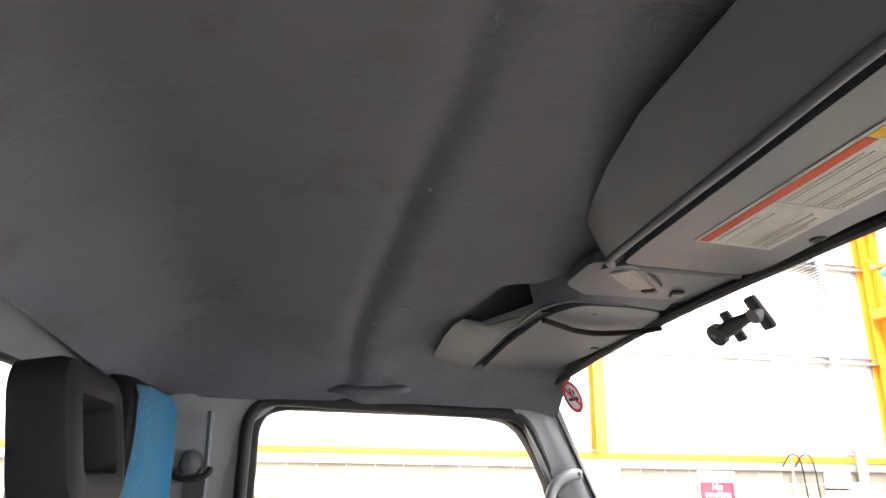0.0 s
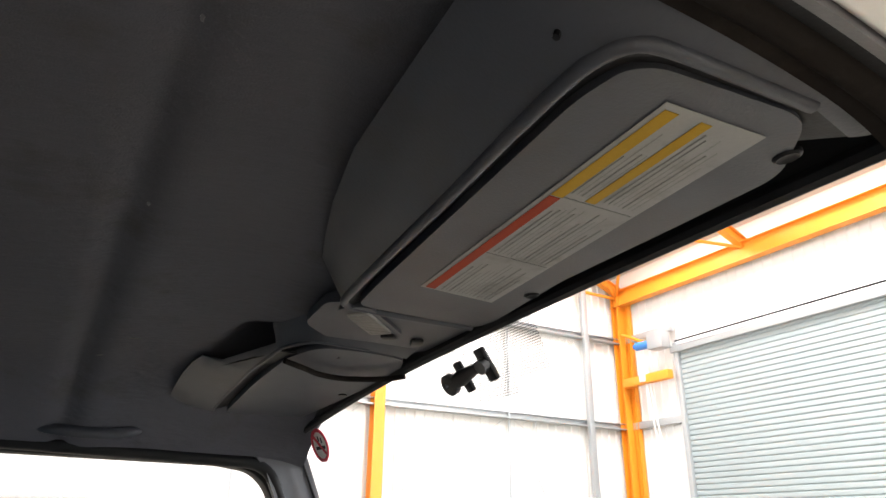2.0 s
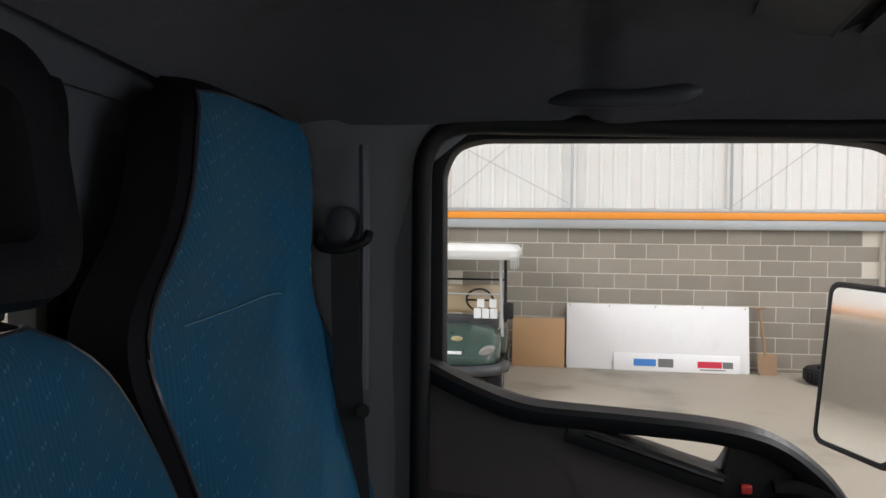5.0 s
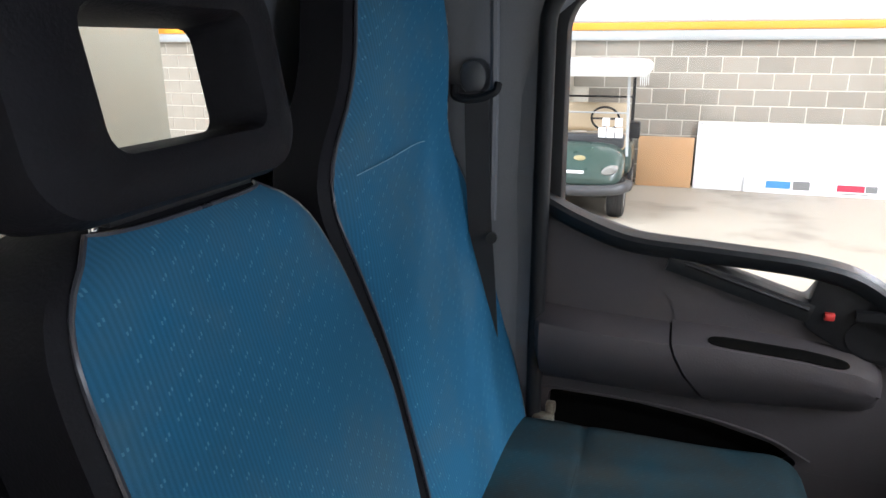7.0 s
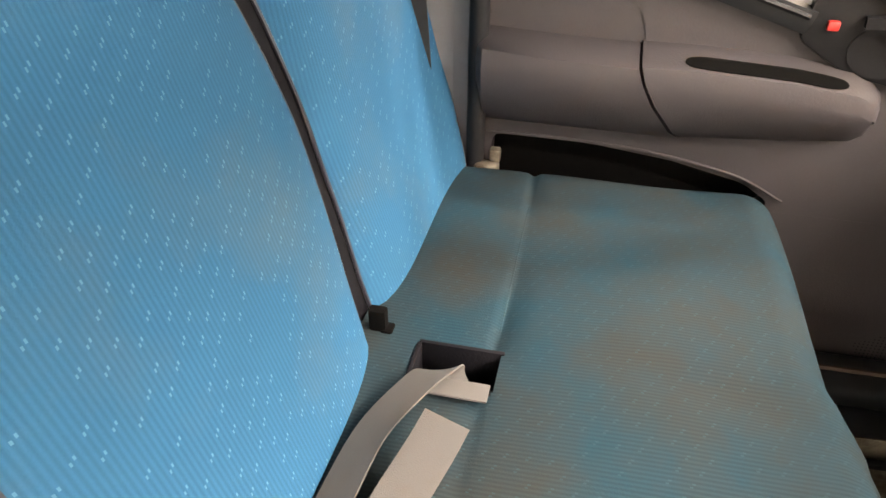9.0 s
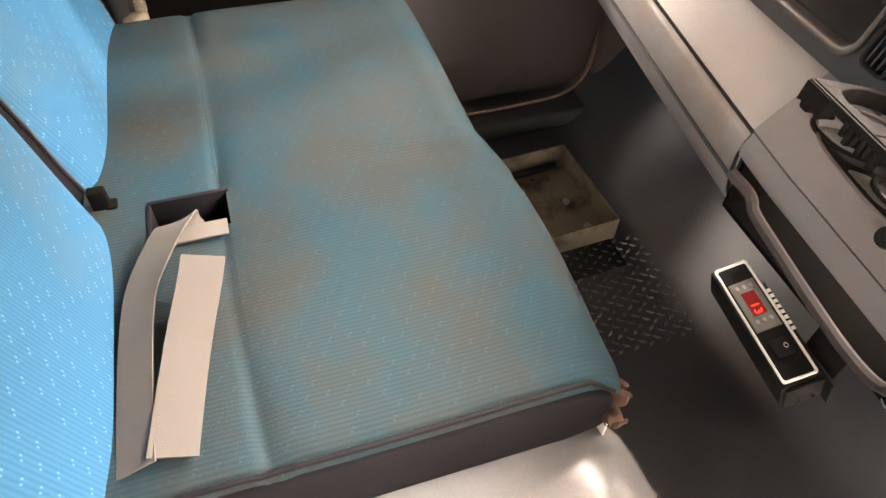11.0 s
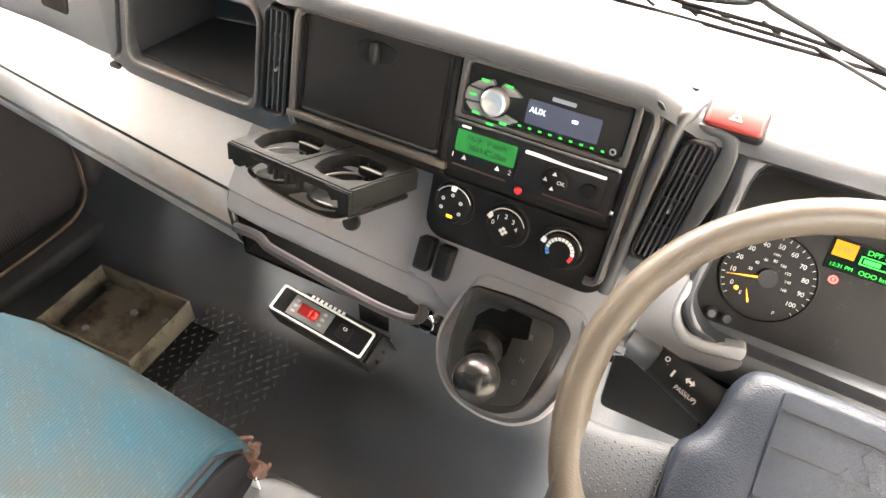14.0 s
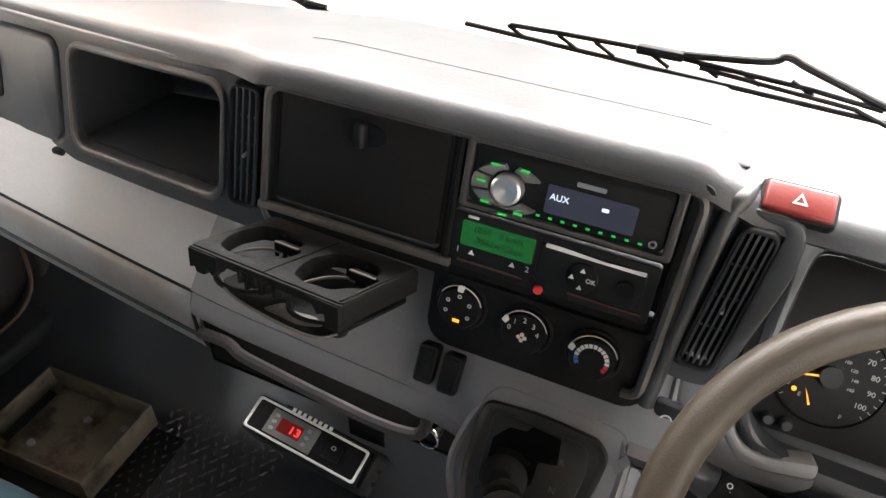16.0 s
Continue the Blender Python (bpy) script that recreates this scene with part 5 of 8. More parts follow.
con_l = console("grey overhead console above the passenger with an open shelf", PLANE_L,
                [(-0.733, 0.96), (-0.73, 0.80), (-0.722, 0.74), (-0.70, 0.724), (-0.62, 0.719), (-0.52, 0.716), (-0.42, 0.714), (-0.34, 0.713), (-0.30, 0.714), (-0.165, 0.725), (-0.13, 0.73), (-0.105, 0.742), (-0.08, 0.76), (-0.068, 0.79), (-0.072, 0.89), (-0.09, 0.985)],
                [(-0.79, 0.95, 1.402), (-0.79, 0.80, 1.402), (-0.785, 0.665, 1.401), (-0.765, 0.610, 1.409), (-0.64, 0.605, 1.434), (-0.53, 0.603, 1.452), (-0.42, 0.606, 1.465), (-0.365, 0.618, 1.472), (-0.345, 0.655, 1.462), (-0.165, 0.726, 1.472), (-0.14, 0.705, 1.503), (-0.09, 0.712, 1.505), (-0.03, 0.73, 1.505), (0.01, 0.78, 1.496), (0.0, 0.89, 1.484), (-0.03, 0.985, 1.470)],
                (-0.4, 0.84), 0.004)
# black floor and back give the pocket its shade by colour
part("shelf_pocket", merge(sheet([(-0.36, 0.66), (-0.16, 0.735), (-0.15, 0.86), (-0.36, 0.86)], "z", 1.452, 1.456), sheet([(-0.37, 1.45), (-0.14, 1.45), (-0.14, 1.505), (-0.37, 1.495)], "y", 0.85, 0.856)), RUBBER, con_l, "open shelf with its inner shade put in black")
vis_r = visor("grey sun visor with red and yellow warning labels", PLANE_R, [(0.185, 0.755), (0.31, 0.733), (0.629, 0.687), (0.862, 0.653), (0.912, 0.656), (0.928, 0.676), (0.941, 0.825), (0.865, 0.897), (0.724, 0.915), (0.481, 0.942), (0.234, 0.995), (0.175, 0.995)], 0.028)


def on_label(u, v, d):
    """A place on the driver's visor label: u along it, v across, both 0 to 1."""
    x = (0.349 + (0.899 - 0.349) * u) * (1 - v) + (0.336 + (0.905 - 0.336) * u) * v
    y = (0.787 + (0.712 - 0.787) * u) * (1 - v) + (0.921 + (0.822 - 0.921) * u) * v
    return (x, y, PLANE_R(x) - d)


def on_visor(u0, v0, u1, v1, d):
    return surface(lambda u, v: on_label(u, v, d), span(u0, u1, max(1, int((u1 - u0) / 0.15))), [v0, v1], 0.0005)


part("label_sheet", on_visor(0, 0, 1, 1, 0.0008), LABELPAPER, vis_r, "faded printed warning label")
part("red_band", on_visor(0.01, 0.05, 0.66, 0.17, 0.0016), LABELRED, vis_r)
part("yellow_band", on_visor(0.665, 0.05, 0.985, 0.18, 0.0016), LABELYEL, vis_r)
part("yellow_band", on_visor(0.675, 0.40, 0.985, 0.51, 0.0016), LABELYEL, vis_r)
for u in (0.33, 0.665):
    part("rule", on_visor(u, 0.18, u + 0.003, 0.97, 0.0016), PRINT, vis_r)
rng = random.Random(5)
for u0, u1, va, vb in ((0.345, 0.655, 0.24, 0.94), (0.02, 0.32, 0.24, 0.94), (0.69, 0.95, 0.20, 0.37), (0.69, 0.97, 0.56, 0.94)):
    v = va
    while v < vb:
        part("print_line", on_visor(u0, v, u0 + (u1 - u0) * rng.uniform(0.6, 0.97), v + 0.011, 0.0014), PRINT, vis_r)
        v += 0.055
for x, y in ((0.406, 0.948), (0.892, 0.868)):
    z = PLANE_R(x)
    part("clip_notch", loft([[(x + r * c, y + 0.7 * r * q, z - d) for c, q in circle(1, 14)] for r, d in ((0.014, -0.003), (0.014, 0.001), (0.011, 0.003), (0.006, 0.001))]), RUBBER, vis_r)
vis_l = visor("plain grey sun visor with a black elastic strap", PLANE_L, [(-0.71, 0.757), (-0.42, 0.748), (-0.18, 0.756), (-0.115, 0.785), (-0.092, 0.81), (-0.085, 0.89), (-0.10, 0.985), (-0.20, 1.02), (-0.42, 0.995), (-0.715, 0.96)], 0.028)
part("strap", tube(curve_through([(-0.176, 0.748, 1.438), (-0.198, 0.80, 1.432), (-0.222, 0.84, 1.429), (-0.232, 0.895, 1.428), (-0.219, 0.945, 1.429), (-0.195, 0.991, 1.431), (-0.165, 1.02, 1.434)]), 0.0062, 8), SEALBLACK, vis_l, "black elastic strap")
part("clip_notch", rod((-0.42, 0.975, PLANE_L(-0.42) - 0.002), (-0.42, 0.975, PLANE_L(-0.42) + 0.004), 0.011, n=12), BLACK, vis_l)
lamp = thing("interior_lamp", (0.08, 0.85, 1.465), "grey interior lamp unit with a clear ribbed lens and switch", "lamp")
part("housing", sheet(rounded([(0.17, 0.71), (0.18, 1.0), (-0.07, 1.01), (-0.06, 0.80), (0.02, 0.72)], 0.03), "z", 1.466, 1.486, (), 0.004), CONSOLE, lamp)
part("bezel", moved(sheet(rrect(-0.10, -0.031, 0.095, 0.031, 0.022), "z", -0.006, 0.004, (), 0.003), Matrix.Translation((0.106, 0.815, 1.464)) @ Euler((0, 0, radians(-44))).to_matrix().to_4x4()), CONSOLE, lamp)
lm = Matrix.Translation((0.118, 0.803, 1.457)) @ Euler((0, 0, radians(-44))).to_matrix().to_4x4()
part("lens", moved(rbox((-0.075, -0.021, -0.004), (0.05, 0.021, 0.004), 0.004), lm), LENSGLASS, lamp, "clear ribbed lens")
for k in range(12):
    part("lens_rib", moved(rbox((-0.07 + 0.01 * k, -0.02, -0.0055), (-0.067 + 0.01 * k, 0.02, -0.0035), 0), lm), LENSGLASS, lamp)
part("switch", moved(rbox((-0.013, -0.014, -0.006), (0.013, 0.014, 0.002), 0.004), Matrix.Translation((0.048, 0.878, 1.457)) @ Euler((0, 0, radians(-44))).to_matrix().to_4x4()), BLACK, lamp)
part("socket", moved(rbox((-0.02, -0.012, -0.006), (0.02, 0.012, 0.002), 0.005), Matrix.Translation((0.015, 0.955, 1.464)) @ Euler((0, 0, radians(-20))).to_matrix().to_4x4()), BLACK, lamp)

# assist handle above the passenger window
hand = thing("assist_handle", (-0.8, 0.45, 1.35), "grey roof grab handle above the window", "handle")
part("grip", sweep(curve_through([(-0.80, 0.325, 1.36), (-0.785, 0.345, 1.345), (-0.765, 0.40, 1.337), (-0.762, 0.48, 1.337), (-0.768, 0.54, 1.347), (-0.795, 0.568, 1.368)], 5), [(1.2 * a, 0.8 * b) for a, b in circle(0.013, 12)], (1, 0, 0.3)), CONSOLE, hand)
part("end_cap", moved(rbox((-0.026, -0.028, -0.016), (0.01, 0.02, 0.016), 0.008, 3), Matrix.Translation((-0.778, 0.542, 1.353)) @ Euler((radians(25), 0, 0)).to_matrix().to_4x4()), CONSOLE, hand)

# ---- passenger door ----
door = thing("door_1", (-0.86, 0.6, 0.05), "closed passenger door with brown-grey trim and a dipped sill", "door", kind="structure")
FRAMEHOLE = rounded([(0.155, 0.62), (1.075, 0.59), (1.06, 0.79), (1.035, 0.96), (1.005, 1.09), (0.965, 1.175), (0.925, 1.24), (0.88, 1.272), (0.79, 1.284), (0.215, 1.288), (0.17, 1.275), (0.150, 1.235)], 0.025, 4)
CARDLINE = [(0.09, 0.05), (0.085, 0.66), (0.128, 0.895), (0.16, 0.875), (0.31, 0.83), (0.60, 0.812), (0.70, 0.79), (0.76, 0.75), (0.82, 0.68), (0.90, 0.636), (1.10, 0.615), (1.17, 0.45), (1.15, 0.05)]
POCKET = rounded([(0.145, 0.472), (0.32, 0.47), (0.47, 0.452), (0.60, 0.422), (0.655, 0.385), (0.60, 0.345), (0.14, 0.37)], 0.018, 3)
HOLLOW = rounded([(0.112, 0.79), (0.135, 0.808), (0.244, 0.772), (0.335, 0.745), (0.378, 0.712), (0.396, 0.655), (0.112, 0.645)], 0.022, 4)
TRIANGLE = rounded([(0.425, 0.792), (0.648, 0.776), (0.624, 0.732)], 0.010, 3)
part("card", sheet(rounded(CARDLINE, 0.03, 4), "x", -0.90, -0.855, [TRIANGLE, POCKET, HOLLOW]), DOORCARD, door)
part("window_frame", sheet(rounded([(0.118, 0.56), (1.12, 0.54), (1.085, 0.80), (1.0, 1.14), (0.96, 1.245), (0.915, 1.305), (0.83, 1.33), (0.19, 1.332), (0.13, 1.30), (0.108, 1.24)], 0.04, 5), "x", -0.915, -0.862, [FRAMEHOLE], 0.006), RUBBER, door, "black window surround")
pane = part("window_pane", sheet(rounded([(0.12, 0.58), (1.12, 0.58), (0.985, 1.2), (0.915, 1.305), (0.14, 1.31)], 0.02), "x", -0.905, -0.90), GLASS, door)
pane.visible_shadow = False
part("sill_rail", sweep(curve_through([(-0.852, 0.115, 0.892), (-0.85, 0.20, 0.852), (-0.848, 0.30, 0.82), (-0.846, 0.45, 0.811), (-0.843, 0.61, 0.801), (-0.842, 0.70, 0.78), (-0.843, 0.77, 0.73), (-0.846, 0.825, 0.665), (-0.852, 0.90, 0.625), (-0.858, 1.08, 0.605)], 5), [(-0.018, -0.017), (0.012, -0.017), (0.018, -0.009), (0.018, 0.01), (0.01, 0.017), (-0.018, 0.017)], (0.2, 0, 1)), SILLBLACK, door, "black moulded sill rail")
part("lower_rail", sweep([(-0.852, 0.37, 0.79), (-0.85, 0.50, 0.752), (-0.85, 0.628, 0.712)], [(-0.014, -0.018), (0.012, -0.018), (0.016, 0.0), (0.012, 0.018), (-0.014, 0.018)], (0.1, 0, 1)), SILLBLACK, door, "black rail under the small window")
part("triangle_strip", tube([(-0.836, 0.40, 0.789), (-0.834, 0.622, 0.722)], 0.005, 6), BLACK, door)
esc = part("handle_plate", sheet(rounded([(0.635, 0.795), (0.70, 0.785), (0.78, 0.73), (0.85, 0.655), (0.86, 0.60), (0.70, 0.635), (0.615, 0.685)], 0.02, 4), "x", -0.86, -0.842, (), 0.004), BLACK, door, "dark handle plate")
part("lock_tab", rbox((-0.845, 0.650, 0.703), (-0.833, 0.668, 0.718), 0.003), REDPLASTIC, esc, "red lock tab")
part("handle_well", sheet([(0.745 + 0.055 * math.cos(a), 0.675 + 0.042 * math.sin(a)) for a in span(0, 2 * math.pi, 24)[:-1]], "x", -0.8415, -0.8395), BLACK, esc)
part("door_lever", sweep(curve_through([(-0.832, 0.70, 0.72), (-0.826, 0.745, 0.722), (-0.826, 0.79, 0.70), (-0.834, 0.815, 0.665)]), [(-0.008, -0.008), (0.008, -0.008), (0.008, 0.008), (-0.008, 0.008)], (1, 0, 0)), BLACK, esc)


def arm_ring(y, top, bot, d, slant=0.0):
    ring = [(-0.857, top + 0.015), (-0.857 + d * 0.6, top + 0.006), (-0.857 + d * 0.92, top - 0.006), (-0.857 + d, top - 0.03), (-0.857 + d * 0.95, (top + bot) / 2), (-0.857 + d * 0.6, bot + 0.01), (-0.857, bot - 0.02)]
    return [(x, y + slant * (top - z) ** 1.4 if z < top else y, z) for x, z in ring]


part("armrest", loft([arm_ring(y, t, b, d, *k) for y, t, b, d, *k in ((0.105, 0.655, 0.53, 0.03), (0.13, 0.655, 0.52, 0.07), (0.25, 0.648, 0.518, 0.078), (0.383, 0.644, 0.515, 0.078, 1.3))]), DOORCARD, door)
part("armrest_front", loft([arm_ring(y, t, b, d, *k) for y, t, b, d, *k in ((0.387, 0.648, 0.515, 0.08, 1.3), (0.48, 0.648, 0.518, 0.08), (0.62, 0.640, 0.528, 0.08), (0.71, 0.628, 0.535, 0.076), (0.745, 0.612, 0.54, 0.062), (0.762, 0.595, 0.55, 0.03))]), DOORCARD, door)


def slot_top(y, u):
    """The pull slot follows the rounded top of the armrest."""
    top = straight([(0.387, 0.648), (0.48, 0.648), (0.62, 0.640), (0.71, 0.628)], y)
    end = max(0.0, 1 - ((y - 0.575) / 0.122) ** 8) ** 0.5
    k = 0.70 + 0.17 * u * end
    return (-0.857 + 0.08 * k, y, top + straight([(0.0, 0.015), (0.6, 0.006), (0.92, -0.006), (1.0, -0.03)], k) + 0.0018)


# slot and pocket depth: their shade is a near-black sheet
part("pull_slot", surface(slot_top, [0.575 + 0.122 * math.sin(a) for a in span(-math.pi / 2, math.pi / 2, 36)], span(-1, 1, 8), 0.001), DEEPBLACK, door, "pull slot drawn as a shade-black sheet")
part("map_pocket", rbox((-0.906, 0.10, 0.32), (-0.9004, 0.70, 0.50), 0), DEEPBLACK, door, "map pocket opening backed in shade black")
part("pocket_lip", tube(curve_through([(-0.852, 0.13, 0.477), (-0.85, 0.25, 0.477), (-0.85, 0.42, 0.468), (-0.85, 0.58, 0.438), (-0.852, 0.67, 0.395)]), 0.0028, 8), DOORCARD, door)
part("pocket_wall", surface(lambda y, z: (-0.8565 + 0.036 * math.exp(-((y - 0.70) / 0.15) ** 2 - ((z - 0.19) / 0.07) ** 2) + 0.02 * clamp((0.36 - z) / 0.05) * clamp((0.62 - y) / 0.12), y, z), span(0.12, 1.05, 40), span(0.07, 0.37, 20), 0.002), DOORCARD, door)
part("upper_hollow", loft([[(x, 0.24 + (y - 0.24) * k, 0.71 + (z - 0.71) * k) for y, z in HOLLOW] for k, x in ((1.0, -0.857), (0.95, -0.862), (0.86, -0.870), (0.7, -0.878), (0.45, -0.882), (0.02, -0.883))]), DOORCARD, door, "moulded hollow above the armrest")
bm = bmesh.new()
for i in range(14):
    for j in range(14):
        u, v = -0.05 + 0.0077 * i, -0.05 + 0.0077 * j
        if u * u + v * v < 0.0025:
            bmesh.ops.create_cube(bm, size=0.003, matrix=Matrix.Translation((-0.8545, 0.93 + u, 0.11 + v)))
tagged(part("speaker_grille", bm, BLACK, door, "pin-hole speaker grille", 0), kind="stuff")

# ---- outside mirror ----
mir = thing("door_mirror", (-1.12, 0.95, 0.7), "rectangular truck door mirror on a black tubular arm", "mirror")
mz = Vector((0.36, -0.93, 0.085)).normalized()
mx = Vector((0, 0, 1)).cross(mz).normalized()
mframe = Matrix.Translation((-1.11, 0.95, 0.862)) @ Matrix((mx, mz.cross(mx), mz)).transposed().to_4x4() @ Euler((0, 0, radians(-1.5))).to_matrix().to_4x4()
part("housing", moved(loft([[(x, y, z) for x, y in rrect(-0.098 + i, -0.17 + i, 0.098 - i, 0.17 - i, 0.025)] for i, z in ((0.05, -0.04), (0.02, -0.03), (0.004, -0.012), (0.0, 0.004), (0.006, 0.008))]), mframe), BLACK, mir)
part("glass", moved(sheet(rrect(-0.086, -0.158, 0.086, 0.158, 0.018), "z", 0.0082, 0.0105), mframe), MIRROR, mir, "mirror glass")
part("rim", moved(sheet(rrect(-0.098, -0.17, 0.098, 0.17, 0.025), "z", 0.004, 0.012, [rrect(-0.087, -0.159, 0.087, 0.159, 0.018)], 0.003), mframe), RUBBER, mir)
part("arm", tube(curve_through([(-1.09, 1.02, 1.0), (-1.08, 1.04, 0.9), (-1.07, 1.05, 0.75), (-1.03, 1.12, 0.6), (-0.95, 1.2, 0.5), (-0.9, 1.24, 0.45)]), 0.014, 10), BLACK, mir)
part("upper_arm", tube(curve_through([(-1.08, 1.03, 0.80), (-1.0, 1.12, 0.78), (-0.92, 1.2, 0.74)]), 0.012, 10), BLACK, mir)
part("pivot", moved(rod((0, 0, -0.09), (0, 0, -0.05), 0.03, n=16), mframe), BLACK, mir)

# ---- floor ----
def floor_z(x, y):
    hump = 0.17 * clamp((x - 0.07) / 0.18) ** 1.2 * clamp((0.80 - y) / 0.14)
    rise = 0.10 * clamp((x + 0.1) / 0.2) * clamp((y - 0.6) / 0.1) * clamp((0.52 - x) / 0.08)
    toe = 0.25 * clamp((y - 1.02) / 0.25) ** 1.3
    return 0.03 + max(hump * clamp((0.5 - x) / 0.1), rise * 0.6) + toe


solid("cab_floor", surface(lambda x, y: (x, y, floor_z(x, y)), span(-0.845, 0.99, 60), span(-0.25, 1.30, 50), 0.03), FLOORMAT, "dark grey rubber cab floor mat, scuffed", "floor", kind="structure", smooth=50)
bm = bmesh.new()
for i in range(12):
    for j in range(16):
        x, y = -0.36 + 0.022 * i + (0.011 if j % 2 else 0), 0.78 + 0.0165 * j
        z = floor_z(x, y)
        a = radians(55 if (i + j) % 2 else -55)
        c, s = math.cos(a), math.sin(a)
        ps = [(0.0095, 0), (0, 0.0036), (-0.0095, 0), (0, -0.0036)]
        low = [bm.verts.new((x + u * c - v * s, y + u * s + v * c, z + 0.0005)) for u, v in ps]
        up = [bm.verts.new((x + 0.5 * (u * c - v * s), y + 0.5 * (u * s + v * c), z + 0.004)) for u, v in ps]
        for k in range(4):
            bm.faces.new((low[k], low[(k + 1) % 4], up[(k + 1) % 4], up[k]))
        bm.faces.new(up)
tagged(solid("floor_tread", bm, TREAD, "raised diamond tread pattern of the floor mat", "tread", kind="stuff", smooth=0))
sill = thing("door_sill", (-0.79, 0.7, 0.03), "grey door sill with a worn edge", "sill", kind="structure")
part("step", rbox((-0.85, 0.1, 0.03), (-0.735, 1.15, 0.075), 0.015, 3), DASH, sill)
part("worn_edge", tube(curve_through([(-0.79, 0.35, 0.085), (-0.785, 0.9, 0.085), (-0.80, 1.08, 0.10), (-0.825, 1.13, 0.2), (-0.83, 1.14, 0.32)]), 0.005, 6), RUSTY, sill, "rust-brown worn edge")
kick = solid("kick_panel", rbox((-0.845, 1.13, 0.03), (-0.80, 1.3, 0.66), 0.02, 3), DOORCARD, "dark grey kick panel beside the footwell", "panel", kind="structure")
tray = thing("metal_tray", (-0.49, 0.88, 0.04), "open worn metal tray screwed to the floor", "tray")
tm = Matrix.Translation((-0.488, 0.885, floor_z(-0.5, 0.88))) @ Euler((0, 0, radians(3))).to_matrix().to_4x4()
part("base", moved(rbox((-0.122, -0.088, 0.0), (0.122, 0.088, 0.006), 0.001), tm), STEEL_OLD, tray)
for lo, hi in (((-0.125, -0.091, 0), (-0.121, 0.091, 0.06)), ((0.121, -0.091, 0), (0.125, 0.091, 0.06)), ((-0.121, -0.091, 0), (0.121, -0.087, 0.06)), ((-0.121, 0.087, 0), (0.121, 0.091, 0.06))):
    part("side", moved(rbox(lo, hi, 0.001), tm), STEEL_OLD, tray)
for x, y in ((-0.06, -0.04), (0.0, 0.04), (0.08, 0.05)):
    part("bolt", moved(rod((x, y, 0.006), (x, y, 0.012), 0.008, n=8), tm), GALV, tray)
part("clamp_bar", moved(rbox((-0.105, -0.06, 0.02), (-0.09, 0.06, 0.032), 0.002), tm), BLACK, tray)
part("foot", moved(rbox((-0.11, -0.12, -0.002), (0.2, 0.08, 0.003), 0.001), tm), RUBBER, tray)
# truck chassis under the cab
chassis = thing("truck_chassis", (0.07, 0.3, GZ), "dark truck chassis and wheels under the cab", "chassis")
part("frame", rbox((-0.4, -0.9, -0.35), (0.54, 1.2, -0.02), 0.02), BLACK, chassis)
for x in (-0.78, 0.92):
    part("wheel", rod((x - 0.1, 0.55, GZ + 0.37), (x + 0.1, 0.55, GZ + 0.37), 0.37, n=28), RUBBER, chassis)
part("front_panel", rbox((-0.9, 1.36, -0.45), (1.04, 1.40, 0.64), 0.02), WHITEPAINT, chassis)


# ---- the seats ----
def backrest(parent, left, right, lean, z0, z1, th, crown, panel_top, top_round, wing=None):
    """Upholstered seat back: dark shell with a cloth front, both shaped by edge tables over the height."""
    zs = span(z0, z1, 40)
    body, front = [], []
    for z in zs:
        xl, xr, y = lerp_table(left, z), lerp_table(right, z), lerp_table(lean, z)
        top = clamp((z - (z1 - top_round)) / top_round)
        y -= 0.05 * top ** 2.5
        t = th * (1 - 0.45 * top ** 2)
        c, w = (xl + xr) / 2, (xr - xl) / 2
        bend = lambda k: (crown if k > 0 or wing is None else wing) * abs(k) ** 4
        ring = []
        for k in span(-1, 1, 16):
            ring.append((c + w * k, y - bend(k) - 0.012 * abs(k) ** 14, z))
        for k in span(1, -1, 8):
            ring.append((c + w * k * 0.97, y - t + 0.015 * abs(k) ** 6, z - 0.02 * top))
        body.append(ring)
        if z <= panel_top:
            front.append([(c + w * k, y - bend(k) + 0.0045 - 0.004 * abs(k / 0.9) ** 18, z) for k in span(-0.93, 0.93, 22)])
    part("shell", loft(body), VINYL, parent, "dark grey vinyl shell")
    bm = bmesh.new()
    g = [[bm.verts.new(p) for p in row] for row in front]
    for a, b in zip(g, g[1:]):
        for i in range(len(a) - 1):
            bm.faces.new((a[i], a[i + 1], b[i + 1], b[i]))
    bmesh.ops.recalc_face_normals(bm, faces=bm.faces)
    bmesh.ops.solidify(bm, geom=bm.faces[:], thickness=0.004)
    part("cloth_front", bm, CLOTH_BACK, parent, "blue patterned cloth", 60)
    edge = [r[0] for r in front] + front[-1][1:-1] + [r[-1] for r in front[::-1]]
    part("piping", tube([(x, y - 0.002, z) for x, y, z in edge], 0.003, 6), PIPING, parent)


seat_l = thing("passenger_seat", (-0.57, 0.0, 0.1), "high-backed blue cloth passenger seat with integral headrest", "seat")
